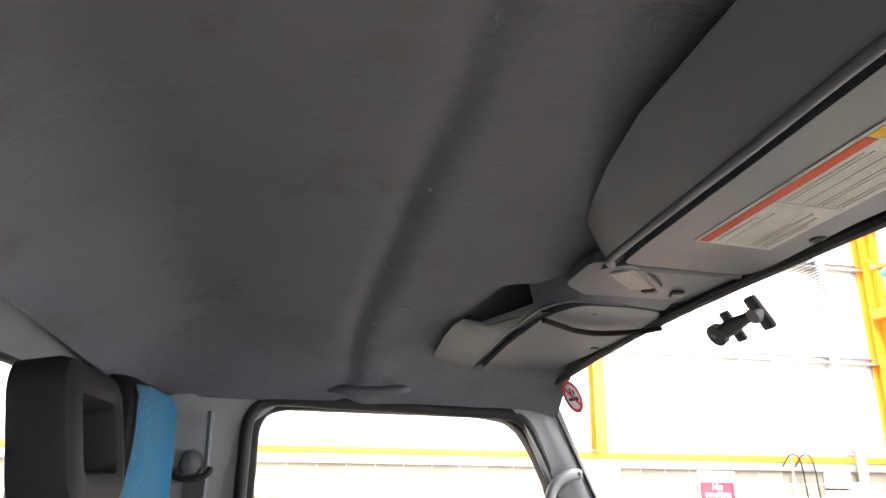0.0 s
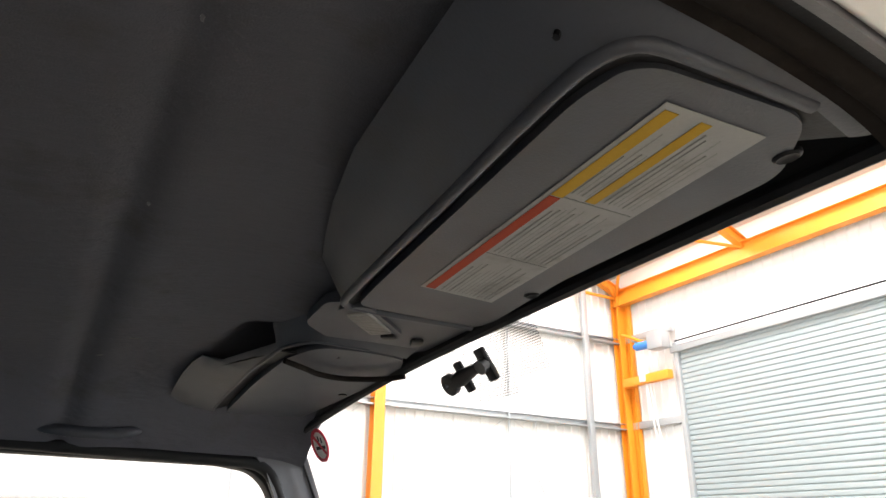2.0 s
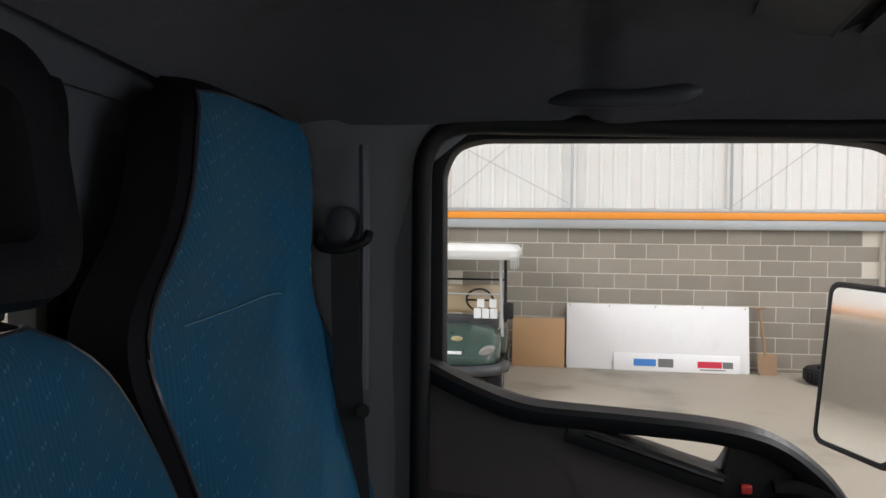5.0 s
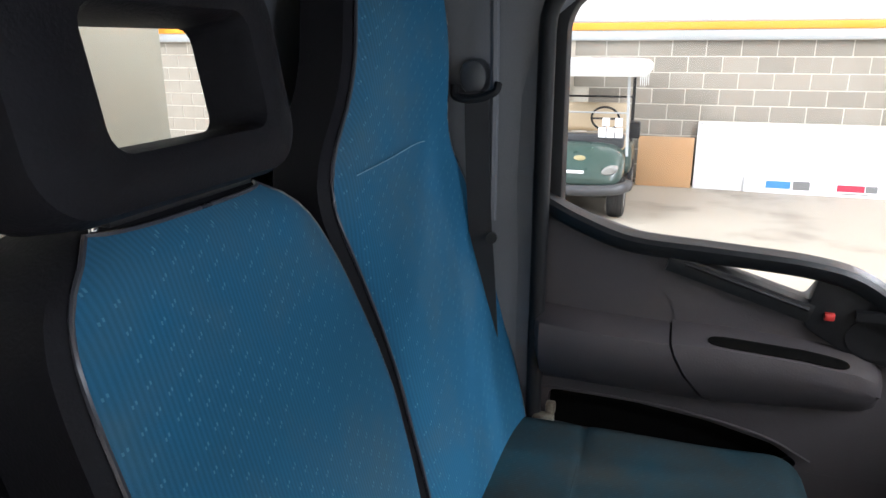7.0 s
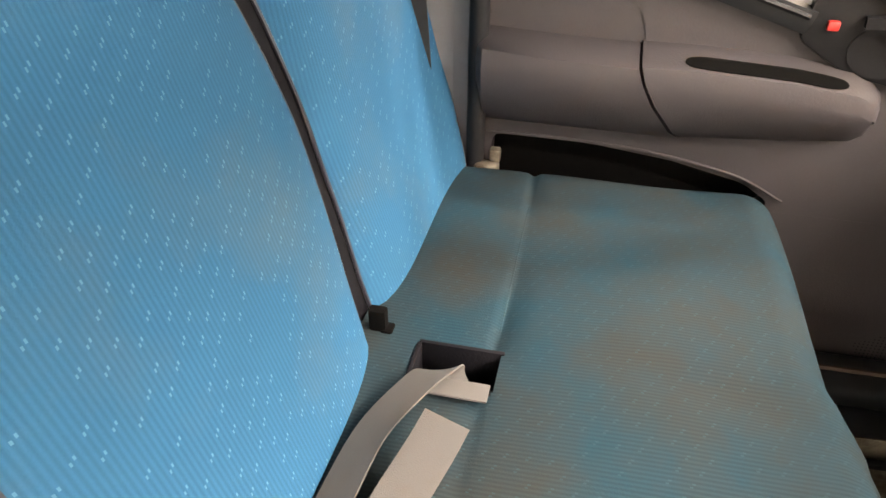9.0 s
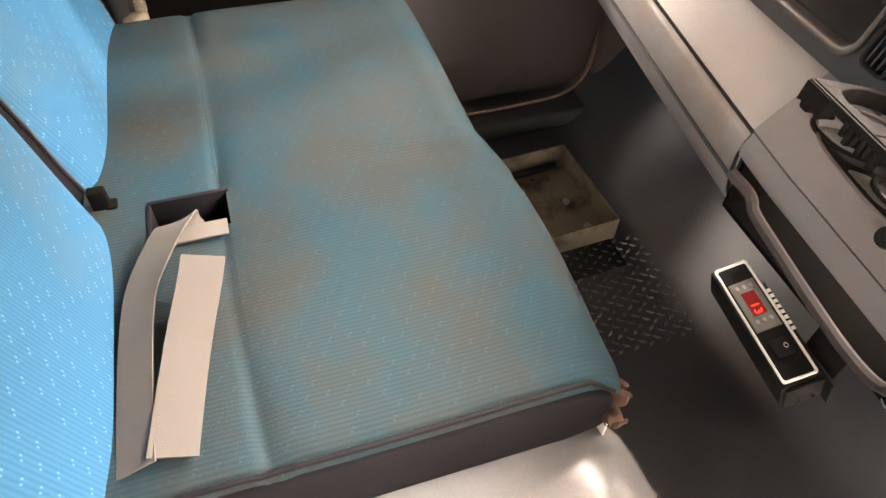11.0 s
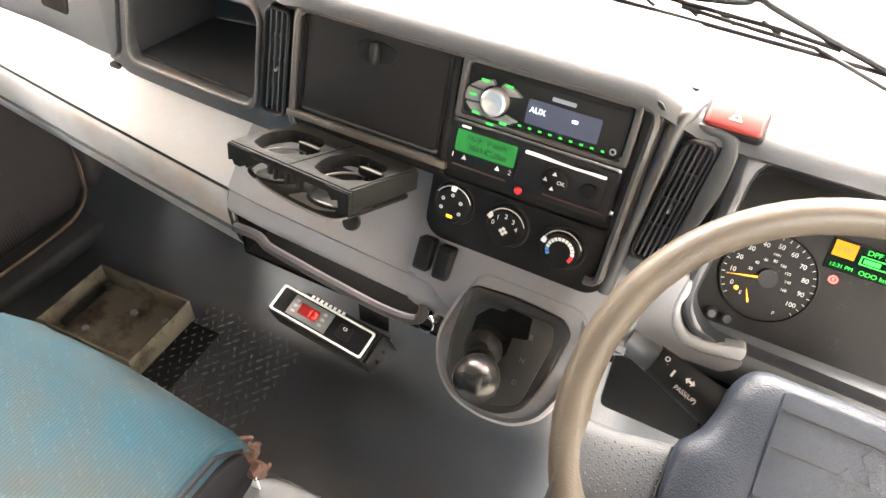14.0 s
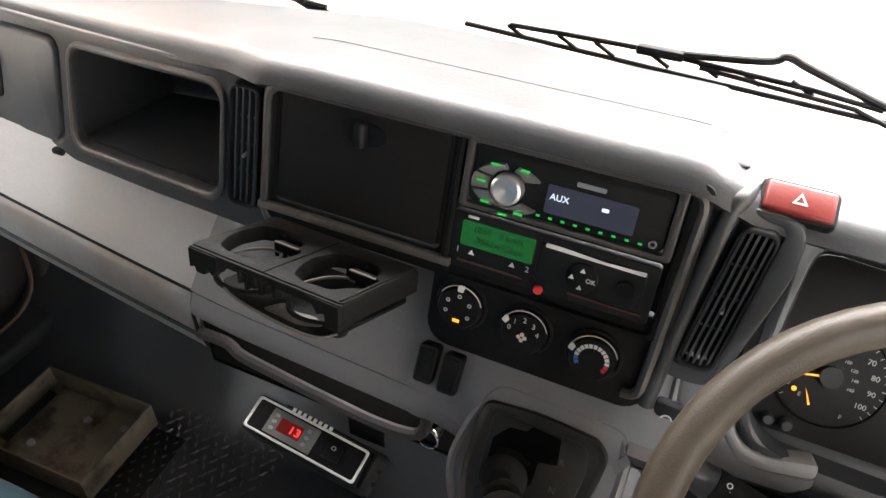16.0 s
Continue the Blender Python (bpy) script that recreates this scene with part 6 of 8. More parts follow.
backrest(seat_l,
         [(0.36, -0.79), (0.46, -0.835), (0.55, -0.852), (0.65, -0.855), (0.75, -0.848), (0.85, -0.838), (0.93, -0.815), (1.0, -0.765), (1.05, -0.745), (1.12, -0.757), (1.22, -0.772), (1.30, -0.76), (1.335, -0.70)],
         [(0.36, -0.345), (0.46, -0.342), (0.57, -0.36), (0.70, -0.366), (0.8, -0.352), (0.9, -0.328), (0.97, -0.308), (1.03, -0.318), (1.07, -0.352), (1.10, -0.385), (1.16, -0.42), (1.24, -0.445), (1.31, -0.47), (1.335, -0.52)],
         [(0.36, 0.112), (0.62, 0.035), (0.82, -0.015), (0.98, -0.055), (1.05, -0.062), (1.18, -0.065), (1.33, -0.08)], 0.36, 1.325, 0.13, 0.03, 1.31, 0.05, -0.022)
part("stitch_line", tube(curve_through([(-0.355, -0.058, 1.02), (-0.45, -0.05, 1.028), (-0.58, -0.05, 1.036), (-0.69, -0.066, 1.024)]), 0.0008, 5), PIPINGBLUE, seat_l, "blue stitched seam")
seat_c = thing("middle_passenger_seat", (-0.09, 0.0, 0.1), "low-backed blue cloth centre seat with a separate headrest", "seat")
backrest(seat_c,
         [(0.36, -0.318), (0.5, -0.335), (0.6, -0.352), (0.7, -0.358), (0.8, -0.342), (0.9, -0.313), (0.97, -0.282), (1.01, -0.25), (1.04, -0.195), (1.062, -0.13)],
         [(0.36, 0.14), (0.75, 0.148), (0.93, 0.152), (0.985, 0.143), (1.02, 0.122), (1.045, 0.085), (1.062, 0.03)],
         [(0.36, 0.11), (0.62, 0.04), (0.82, -0.012), (1.0, -0.06), (1.06, -0.075)], 0.36, 1.058, 0.165, 0.025, 1.05, 0.045)
part("headrest", moved(sheet(rrect(-0.178, -0.108, 0.178, 0.108, 0.058, 8), "y", -0.038, 0.038, [rrect(-0.122, -0.054, 0.088, 0.052, 0.016, 4)], 0.02), Matrix.Translation((-0.006, -0.092, 1.166)) @ Euler((radians(10), 0, 0)).to_matrix().to_4x4()), VINYL, seat_c, "black vinyl headrest with an opening")
for x in (-0.085, 0.062):
    part("headrest_post", rod((x, -0.11, 1.02), (x, -0.105, 1.09), 0.006, n=12), CHROME, seat_c)
    part("post_collar", rod((x, -0.078, 1.056), (x, -0.078, 1.070), 0.011, n=16), BLACK, seat_c)
part("post_plate", rbox((-0.112, -0.088, 1.055), (0.088, -0.064, 1.064), 0.003), BLACK, seat_c)

# bench cushion with a belt pocket
bench = thing("bench_cushion", (-0.33, 0.35, 0.1), "stained blue cloth double seat cushion", "seat cushion")
CX0, CX1, CY0, CY1 = -0.825, 0.114, 0.06, 0.668
HOLE = (-0.312, 0.146, -0.248, 0.247)


def cushion_z(x, y):
    z = 0.432
    z -= (0.005 + 0.003 * math.sin(14 * x)) * math.exp(-((y - 0.238 - 0.006 * math.sin(9 * x)) / 0.009) ** 2)
    z -= 0.006 * math.exp(-((x + 0.30) / 0.014) ** 2) * clamp((y - 0.45) / 0.1)
    z += 0.010 * math.sin(math.pi * clamp((x - CX0) / (CX1 - CX0))) * clamp((y - 0.25) / 0.2)
    z += 0.004 * math.sin(9 * x + 4 * y) * math.sin(11 * y)
    z -= 0.007 * math.exp(-((x + 0.34 - 0.25 * (y - 0.3)) / 0.035) ** 2) * clamp((y - 0.3) / 0.15)
    z -= 0.005 * math.exp(-((x + 0.69) / 0.03) ** 2 - ((y - 0.30) / 0.06) ** 2)
    for d, r, a in ((CY1 - y, 0.07, 1.0), (x - CX0, 0.05, 0.8), (CX1 - x, 0.035, 0.8)):
        if d < r:
            z -= a * (r - math.sqrt(max(0.0, r * r - (r - d) ** 2)))
    return z


xs = sorted(set([round(v, 4) for v in span(CX0, CX0 + 0.05, 6) + span(CX0 + 0.05, HOLE[0], 24) + span(HOLE[0], HOLE[2], 3) + span(HOLE[2], CX1 - 0.04, 20) + span(CX1 - 0.04, CX1, 6)]))
ys = sorted(set([round(v, 4) for v in span(CY0, HOLE[1], 5) + span(HOLE[1], 0.222, 4) + span(0.222, HOLE[3], 5) + span(HOLE[3], CY1 - 0.07, 14) + span(CY1 - 0.07, CY1, 9)]))


def front_wave(x):
    return -0.016 + 0.003 * math.sin(9 * x + 1) + 0.022 * clamp((x + 0.36) / 0.08) - 0.008 * clamp((x + 0.1) / 0.15)


bm = bmesh.new()
g = [[bm.verts.new((x, y + front_wave(x) * clamp((y - 0.4) / 0.2), cushion_z(x, y))) for y in ys] for x in xs]
for i in range(len(xs) - 1):
    for j in range(len(ys) - 1):
        if HOLE[0] - 1e-4 < xs[i] < HOLE[2] - 1e-4 and HOLE[1] - 1e-4 < ys[j] < HOLE[3] - 1e-4:
            continue
        bm.faces.new((g[i][j], g[i + 1][j], g[i + 1][j + 1], g[i][j + 1]))
low = [bm.verts.new((x, CY1 + front_wave(x) * 1.0 - 0.004, 0.34)) for x in xs]
for i in range(len(xs) - 1):
    bm.faces.new((g[i][-1], g[i + 1][-1], low[i + 1], low[i]))
bmesh.ops.solidify(bm, geom=bm.faces[:], thickness=0.004)
part("cloth_top", bm, CLOTH_SEAT, bench, "blue cloth with brown dirt stains", 60)
part("side_panel", sheet(rounded([(0.08, 0.285), (0.60, 0.285), (0.655, 0.30), (0.652, 0.375), (0.60, 0.397), (0.08, 0.402)], 0.014), "x", 0.105, 0.118, (), 0.004), VINYL, bench, "dark vinyl end panel")
part("end_piping", tube([(0.112, y, cushion_z(0.108, y) + 0.001) for y in span(0.08, 0.61, 24)] + [(0.112, 0.65, 0.38)], 0.0035, 6), VINYL, bench)
part("seam", tube([(x, 0.2385, cushion_z(x, 0.2385) + 0.0004) for x in span(-0.68, -0.36, 24)], 0.0009, 5), CLOTH_SEAT, bench, "blue stitched seam")
part("pan", rbox((-0.80, 0.05, 0.24), (0.10, 0.62, 0.34), 0.02), BLACK, bench)
x0, y0, x1, y1 = HOLE
part("belt_pocket", merge(rbox((x0 - 0.004, y0 - 0.004, 0.36), (x1 + 0.004, y1 + 0.004, 0.365), 0), rbox((x0 - 0.006, y0 - 0.004, 0.36), (x0, y1 + 0.004, 0.431), 0.001), rbox((x1, y0 - 0.004, 0.36), (x1 + 0.006, y1 + 0.004, 0.429), 0.001),
                          rbox((x0, y0 - 0.006, 0.36), (x1, y0, 0.431), 0.001), rbox((x0, y1, 0.36), (x1, y1 + 0.006, 0.428), 0.001)), VINYL, bench, "black belt pocket")
rng = random.Random(4)
for k in range(16):
    o = Vector((0.104 + rng.uniform(-0.02, 0.022), 0.648 + rng.uniform(-0.004, 0.02), 0.352 + rng.uniform(-0.045, 0.012)))
    r, ln, a, e = rng.uniform(0.006, 0.012), rng.uniform(0.012, 0.03), rng.uniform(-0.9, 0.9), rng.uniform(-1.0, 0.5)
    d = Vector((math.sin(a), 0.8 * math.cos(a), math.sin(e))) * ln
    part("torn_flap", loft([[tuple(o + d * f + Vector((c, 0.4 * q, q)) * r * w * rng.uniform(0.6, 1.25)) for c, q in circle(1, 7)] for f, w in ((-0.3, 0.8), (0.1, 1.0), (0.5, 0.8), (0.85, 0.5), (1.0, 0.12))]), TORN, bench, "torn brown foam")
part("label_tag", moved(rbox((-0.004, -0.001, -0.045), (0.012, 0.001, 0.0), 0.0005), Matrix.Translation((0.112, 0.652, 0.315))), BOARD, bench, "white tag")
part("base", rbox((-0.76, 0.05, 0.03), (0.08, 0.52, 0.24), 0.02), BLACK, bench)
solid("engine_cover", loft([[(x, y, z) for x, y in rounded([(0.10 - i, 0.05), (0.55 + i * 0.3, 0.05), (0.55 + i * 0.3, 0.69 + i), (0.10 - i, 0.66 + i)], 0.07, 5)] for i, z in ((0.09, 0.02), (0.06, 0.14), (0.04, 0.22), (0.01, 0.275), (-0.02, 0.292), (-0.06, 0.298))]), ENGINECOVER, "rubber-covered engine cover beside the bench", "engine cover")

# loose lap belt on the cushion
lap = thing("lap_belt", (-0.15, 0.16, 0.435), "loose grey lap belt webbing lying on the cushion", "seat belt")
part("strap", ribbon(curve_through([(-0.27, 0.20, 0.39), (-0.255, 0.192, 0.435), (-0.235, 0.18, 0.462), (-0.20, 0.16, 0.462), (-0.15, 0.135, 0.452), (-0.09, 0.125, 0.448), (0.0, 0.12, 0.446), (0.08, 0.118, 0.445)]), 0.048, 0.0022, (0.15, -0.5, 1)), WEBBING, lap)
part("strap_end", ribbon(curve_through([(-0.143, 0.215, 0.492), (-0.11, 0.205, 0.482), (-0.06, 0.188, 0.468), (0.0, 0.172, 0.458), (0.08, 0.155, 0.452)]), 0.05, 0.0022, (0.1, 0.1, 1)), WEBBING, lap)
part("pocket_flap", moved(rbox((-0.02, -0.05, 0.0), (0.012, 0.048, 0.003), 0.001), Matrix.Translation((-0.235, 0.195, 0.434)) @ Euler((0, radians(-8), 0)).to_matrix().to_4x4()), WEBBING, lap)
solid("belt_bracket", merge(rbox((-0.336, 0.072, 0.40), (-0.320, 0.096, 0.462), 0.004), rbox((-0.338, 0.088, 0.424), (-0.318, 0.104, 0.434), 0.003)), DEEPBLACK, "black belt bracket between the seat backs", "belt bracket")


# ---- the dashboard ----
def face_y(z):
    """The leaning front plane of the upper dash."""
    return 0.925 + (z - 0.73) * 0.30


LEAN = math.atan(0.30)


def fm(x, z, off=0.0):
    """A frame on the fascia: local x to the right, y up the fascia, z out towards the seats."""
    ux, uy = Vector((1, 0, 0)), Vector((0, math.sin(LEAN), math.cos(LEAN)))
    uz = ux.cross(uy)
    return Matrix.Translation(Vector((x, face_y(z), z)) + uz * off) @ Matrix((ux, uy, uz)).transposed().to_4x4()


def plate(x0, z0, x1, z1, r, depth, off=0.0, holes=(), bev=0.002):
    """A rounded plate on the fascia, by its corners in x and z."""
    c = math.cos(LEAN)
    xm, zm = (x0 + x1) / 2, (z0 + z1) / 2
    w, h = (x1 - x0) / 2, (z1 - z0) / 2 / c
    hs = [rrect(a - xm, (b - zm) / c, d - xm, (e - zm) / c, q) for a, b, d, e, q in holes]
    return moved(sheet(rrect(-w, -h, w, h, r), "z", off, off + depth, hs, bev), fm(xm, zm))


def sweep_y(x):
    """How far the passenger's end of the dash draws forward."""
    return 0.115 * clamp((0.02 - x) / 0.76) ** 1.15


def dip_z(x):
    """How far the dash top falls away towards the passenger's door."""
    return 0.062 * clamp(-x / 0.76) ** 0.95


WORKSHOP = set(bpy.data.objects)
dash = thing("dashboard", (XC, 1.0, 0.5), "grey moulded truck dashboard", "dashboard", kind="structure")


def top_z(x, y):
    crest = 0.874 + 0.006 * clamp(x / 0.06) * clamp((0.50 - x) / 0.05) - dip_z(x) - 0.022 * clamp((x - 0.462) / 0.06)
    t = clamp((y - 0.955) / 0.3)
    return crest + 0.004 * math.sin(math.pi * t) - 0.05 * t


def dash_top(x, v):
    y0 = 0.942 + 0.016 * clamp((0.02 - x) / 0.04) + 0.012 * clamp((x - 0.47) / 0.05) + sweep_y(x)
    y = y0 + (1.195 - bow(x) - y0) * v
    z = top_z(x, y)
    if v < 0.16:
        z -= 0.020 * (1 - v / 0.16) ** 2.4
    return (x, y, z)


part("top_pad", surface(dash_top, span(-0.79, 0.99, 70), [0, 0.01, 0.03, 0.05, 0.08, 0.11, 0.14] + span(0.18, 1, 14), 0.012), DASH, dash, "charcoal dash top")
part("top_seam", tube([(x, dash_top(x, 0.42)[1], dash_top(x, 0.42)[2] + 0.0001) for x in span(0.03, 0.47, 24)], 0.0004, 5), DASH, dash)
part("top_plug", moved(loft([[(r * c, 0.7 * r * q, z) for c, q in circle(1, 14)] for r, z in ((0.008, -0.002), (0.008, 0.001), (0.006, 0.002))]), Matrix.Translation((0.485, 1.0, top_z(0.485, 1.0)))), DASH, dash)

# passenger side: upper facing with lidded box, open bin and vent
P0 = 0.692


def upper(x, z, off=0.0):
    return (x, face_y(z) + 0.008 + sweep_y(x) - off, z - dip_z(x) * clamp((z - 0.5) / 0.2))


def upper_sheet(outline, depth, holes=(), off=0.0, bev=0.002):
    bm = sheet(outline, "y", 0.0, -depth, holes, bev)
    for k in range(12):
        xc = -0.80 + 0.06 * k
        bmesh.ops.bisect_plane(bm, geom=bm.verts[:] + bm.edges[:] + bm.faces[:], plane_co=(xc, 0, 0), plane_no=(1, 0, 0))
    for v in bm.verts:
        x, y, z = v.co
        v.co = (x, face_y(z) + 0.008 + sweep_y(x) + y - off, z - dip_z(x) * clamp((z - 0.5) / 0.2))
    return bm


part("upper_facing", upper_sheet([(-0.785, P0), (0.046, P0), (0.046, 0.856), (-0.785, 0.856)], 0.012, [rrect(-0.72, 0.707, -0.318, 0.842, 0.02), rrect(-0.293, 0.718, -0.026, 0.838, 0.022), rrect(-0.0105, 0.718, 0.0305, 0.849, 0.012)]), DASH, dash)
lid = part("box_lid", upper_sheet(rrect(-0.717, 0.711, -0.321, 0.839, 0.018), 0.012, (), 0.006, 0.004), DASH, dash, "closed dash box lid")
part("lid_latch", upper_sheet(rrect(-0.527, 0.746, -0.447, 0.812, 0.008), 0.003, (), 0.0172), SEALBLACK, lid, "dark latch recess")
part("latch_flap", upper_sheet(rrect(-0.522, 0.774, -0.452, 0.808, 0.006), 0.007, (), 0.0195, 0.002), DASH, lid)
part("latch_key", upper_sheet([(-0.466 + u, 0.792 + v) for u, v in circle(0.006, 14)], 0.003, (), 0.021), SILVER, lid)
part("lid_hinge", rbox((-0.342, 0.952, 0.66), (-0.318, 0.968, 0.674), 0.004), BLACK, dash)
part("end_cap", loft([[(x, y, z) for y, z in rounded([(1.03 + a, 0.665 + a), (1.06 + a, 0.755), (1.115 + a, 0.806 - a), (1.22 - a, 0.79 - a), (1.22 - a, 0.665 + a)], 0.025, 4)] for x, a in ((-0.77, 0.0), (-0.80, 0.0), (-0.815, 0.012), (-0.82, 0.03))]), DASH, dash)
bz = lambda x, z: z - dip_z(x)
part("open_bin", merge(
    surface(lambda x, z: (x, 1.13 + 0.02 * z, bz(x, z)), span(-0.31, -0.01, 4), span(0.70, 0.815, 1), 0.004),
    surface(lambda x, t: (x, 0.935 + sweep_y(x) + (0.2 - sweep_y(x)) * t, bz(x, 0.718 - 0.008 * t)), span(-0.295, -0.024, 4), span(0, 1, 1), 0.004),
    surface(lambda x, t: (x, 0.965 + sweep_y(x) + (0.17 - sweep_y(x)) * t, bz(x, 0.838 - 0.025 * t)), span(-0.295, -0.024, 4), span(0, 1, 1), 0.004),
    sheet([(0.965, 0.68), (1.14, 0.68), (1.15, 0.79), (1.0, 0.82)], "x", -0.299, -0.294), sheet([(0.94, 0.71), (1.14, 0.71), (1.15, 0.812), (0.97, 0.838)], "x", -0.026, -0.022)), DASH, dash, "open storage bin")
part("bin_step", rbox((-0.125, 1.05, 0.70), (-0.026, 1.13, 0.752), 0.008), DASH, dash)
part("bin_rim", upper_sheet(rrect(-0.299, 0.710, -0.020, 0.844, 0.026), 0.006, [rrect(-0.291, 0.719, -0.028, 0.836, 0.02)], 0.011, 0.003), RIMGREY, dash, "worn rim of the open bin")


def vent(x0, x1, z0, z1, slats, shift, yoff=0.0):
    ob = thing("air_vent", ((x0 + x1) / 2, 0.95, z0), "tall black slatted dashboard air vent", "air vent")
    m = Matrix.Translation((0, yoff, 0))
    part("frame", moved(moved(sheet(rrect(x0, z0, x1, z1, 0.01), "y", 0, -0.012, [rrect(x0 + 0.003, z0 + 0.004, x1 - 0.003, z1 - 0.004, 0.008)], 0.002), Matrix(((1, 0, shift, -shift * z0), (0, 1, 0.30, 0.925 - 0.3 * 0.73), (0, 0, 1, 0), (0, 0, 0, 1)))), m), BLACK, ob)
    part("backing", moved(moved(rbox((x0, 0.02, z0), (x1, 0.024, z1), 0), Matrix(((1, 0, shift, -shift * z0), (0, 1, 0.30, 0.706), (0, 0, 1, 0), (0, 0, 0, 1)))), m), RUBBER, ob)
    # slats and bars in charcoal, lighter to carry their grey highlights
    for k in range(slats):
        x = x0 + (x1 - x0) * (k + 0.9) / (slats + 0.8)
        part("slat", moved(moved(rbox((x - 0.0011, -0.008, z0 + 0.004), (x + 0.0011, 0.012, z1 - 0.004), 0), Matrix(((1, 0, shift, -shift * z0), (0, 1, 0.30, 0.706), (0, 0, 1, 0), (0, 0, 0, 1)))), m), DASH, ob)
    for f in (0.28, 0.5, 0.72):
        z = z0 + (z1 - z0) * f
        part("cross_bar", moved(moved(rbox((x0 + 0.003, -0.002, z - 0.0012), (x1 - 0.003, 0.004, z + 0.0012), 0), Matrix(((1, 0, shift, -shift * z0), (0, 1, 0.30, 0.706), (0, 0, 1, 0), (0, 0, 0, 1)))), m), DASH, ob)
    part("tab", moved(rbox(((x0 + x1) / 2 - 0.0015, face_y((z0 + z1) / 2) - 0.014, (z0 + z1) / 2 - 0.011), ((x0 + x1) / 2 + 0.0015, face_y((z0 + z1) / 2), (z0 + z1) / 2 - 0.007), 0.001), Matrix.Translation((shift * (z1 - z0) / 2, yoff, 0))), GALV, ob)


vent(-0.0095, 0.0295, 0.720, 0.847, 4, 0.0)
vent(0.481, 0.514, 0.702, 0.836, 5, 0.13, 0.002)

# pale band that runs across below the bins
BAND = [(0.962, 0.698), (0.945, 0.684), (0.925, 0.668), (0.890, 0.634), (0.869, 0.612), (0.862, 0.598), (0.858, 0.580), (0.859, 0.553), (0.867, 0.520), (0.882, 0.488), (0.905, 0.462), (0.94, 0.45)]


def band_at(x, p):
    y, z = p
    f = 0.5 + 0.3 * clamp((y - 0.87) / 0.09) * clamp((z - 0.6) / 0.05)
    return (x, y + f * sweep_y(x) - 0.02 * clamp((-0.6 - x) / 0.2) ** 2 * (1 - f), z - 0.010 - 0.055 * (x + 0.08))




def shelf_at(x, u):
    """The shelf's top edge follows the foot of the facing; u runs from there to the groove."""
    i = 1.12 + max(0.0, -0.06 - x) * 1.9
    k = i + (4 - i) * u
    a, b = BAND[min(3, int(k))], BAND[min(3, int(k)) + 1]
    f = k - min(3, int(k))
    return band_at(x, (a[0] + (b[0] - a[0]) * f, a[1] + (b[1] - a[1]) * f))


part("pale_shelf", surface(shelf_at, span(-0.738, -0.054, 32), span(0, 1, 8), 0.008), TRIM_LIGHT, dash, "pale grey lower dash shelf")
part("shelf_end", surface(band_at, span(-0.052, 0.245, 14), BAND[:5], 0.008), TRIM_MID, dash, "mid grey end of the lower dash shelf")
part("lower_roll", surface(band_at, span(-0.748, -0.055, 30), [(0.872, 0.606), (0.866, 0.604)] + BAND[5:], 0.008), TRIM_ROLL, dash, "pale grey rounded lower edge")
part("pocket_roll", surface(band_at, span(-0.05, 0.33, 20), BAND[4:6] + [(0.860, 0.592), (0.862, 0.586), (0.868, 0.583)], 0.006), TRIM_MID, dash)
part("panel_gap", tube([band_at(-0.053, p) for p in BAND[3:]], 0.0025, 6, (1, 0, 0)), BLACK, dash)
part("shelf_groove", tube([band_at(x, (0.870, 0.6085)) for x in span(-0.75, 0.24, 40)], 0.0032, 6), RUBBER, dash)
part("roll_groove", tube([band_at(x, (0.8585, 0.545)) for x in span(-0.76, -0.056, 30)], 0.0028, 6), DASH, dash)
part("panel_gap", tube([band_at(0.028, (y - 0.0005, z + 0.0005)) for y, z in BAND[1:6]], 0.0018, 6, (1, 0, 0)), PRINT, dash)
# shelf walls coloured near black to hold the shade under the dash
part("open_shelf", merge(rbox((-0.045, 0.87, 0.480), (0.31, 1.06, 0.488), 0.002), rbox((-0.045, 1.05, 0.48), (0.31, 1.06, 0.56), 0.002), rbox((-0.05, 0.87, 0.48), (-0.044, 1.06, 0.57), 0.002), rbox((0.255, 0.885, 0.48), (0.262, 1.06, 0.57), 0.002)), DEEPBLACK, dash, "open shelf under the dash, its shade put in black")
part("shelf_lip", tube(curve_through([(-0.05, 0.862, 0.54), (-0.012, 0.865, 0.536), (0.005, 0.866, 0.521), (0.05, 0.867, 0.511), (0.117, 0.869, 0.498), (0.187, 0.872, 0.486), (0.232, 0.875, 0.486), (0.25, 0.877, 0.50), (0.257, 0.876, 0.545)]), 0.0075, 8), DOORCARD, dash, "worn lip of the open shelf")
part("underside", merge(rbox((-0.845, 0.992, 0.475), (-0.30, 1.28, 0.505), 0.004), rbox((-0.299, 0.95, 0.47), (0.98, 1.28, 0.50), 0.01)), BLACK, dash)
part("bulkhead", rbox((-0.845, 1.25, 0.05), (0.99, 1.30, 0.72), 0.01), BLACK, dash)
part("socket_hole", moved(rod((0, 0, -0.002), (0, 0, 0.004), 0.0115, n=18), Matrix.Translation((0.150, 0.872, 0.630)) @ Euler((radians(47), 0, 0)).to_matrix().to_4x4()), BLACK, dash)

# centre stack
stack = part("centre_surround", merge(
    plate(0.036, 0.715, 0.474, 0.861, 0.012, 0.016, 0.0, [(0.049, 0.730, 0.248, 0.8575, 0.006), (0.257, 0.72, 0.455, 0.8575, 0.006)], 0.004)), PANEL, dash, "worn black centre surround")
part("surround_rim", tube([(x, face_y(z) - 0.014, z) for x, z in rounded([(0.042, 0.72), (0.042, 0.857), (0.468, 0.857), (0.462, 0.66)], 0.016, 5)], 0.0052, 8, (0, 1, 0.1)), RIMGREY, dash)
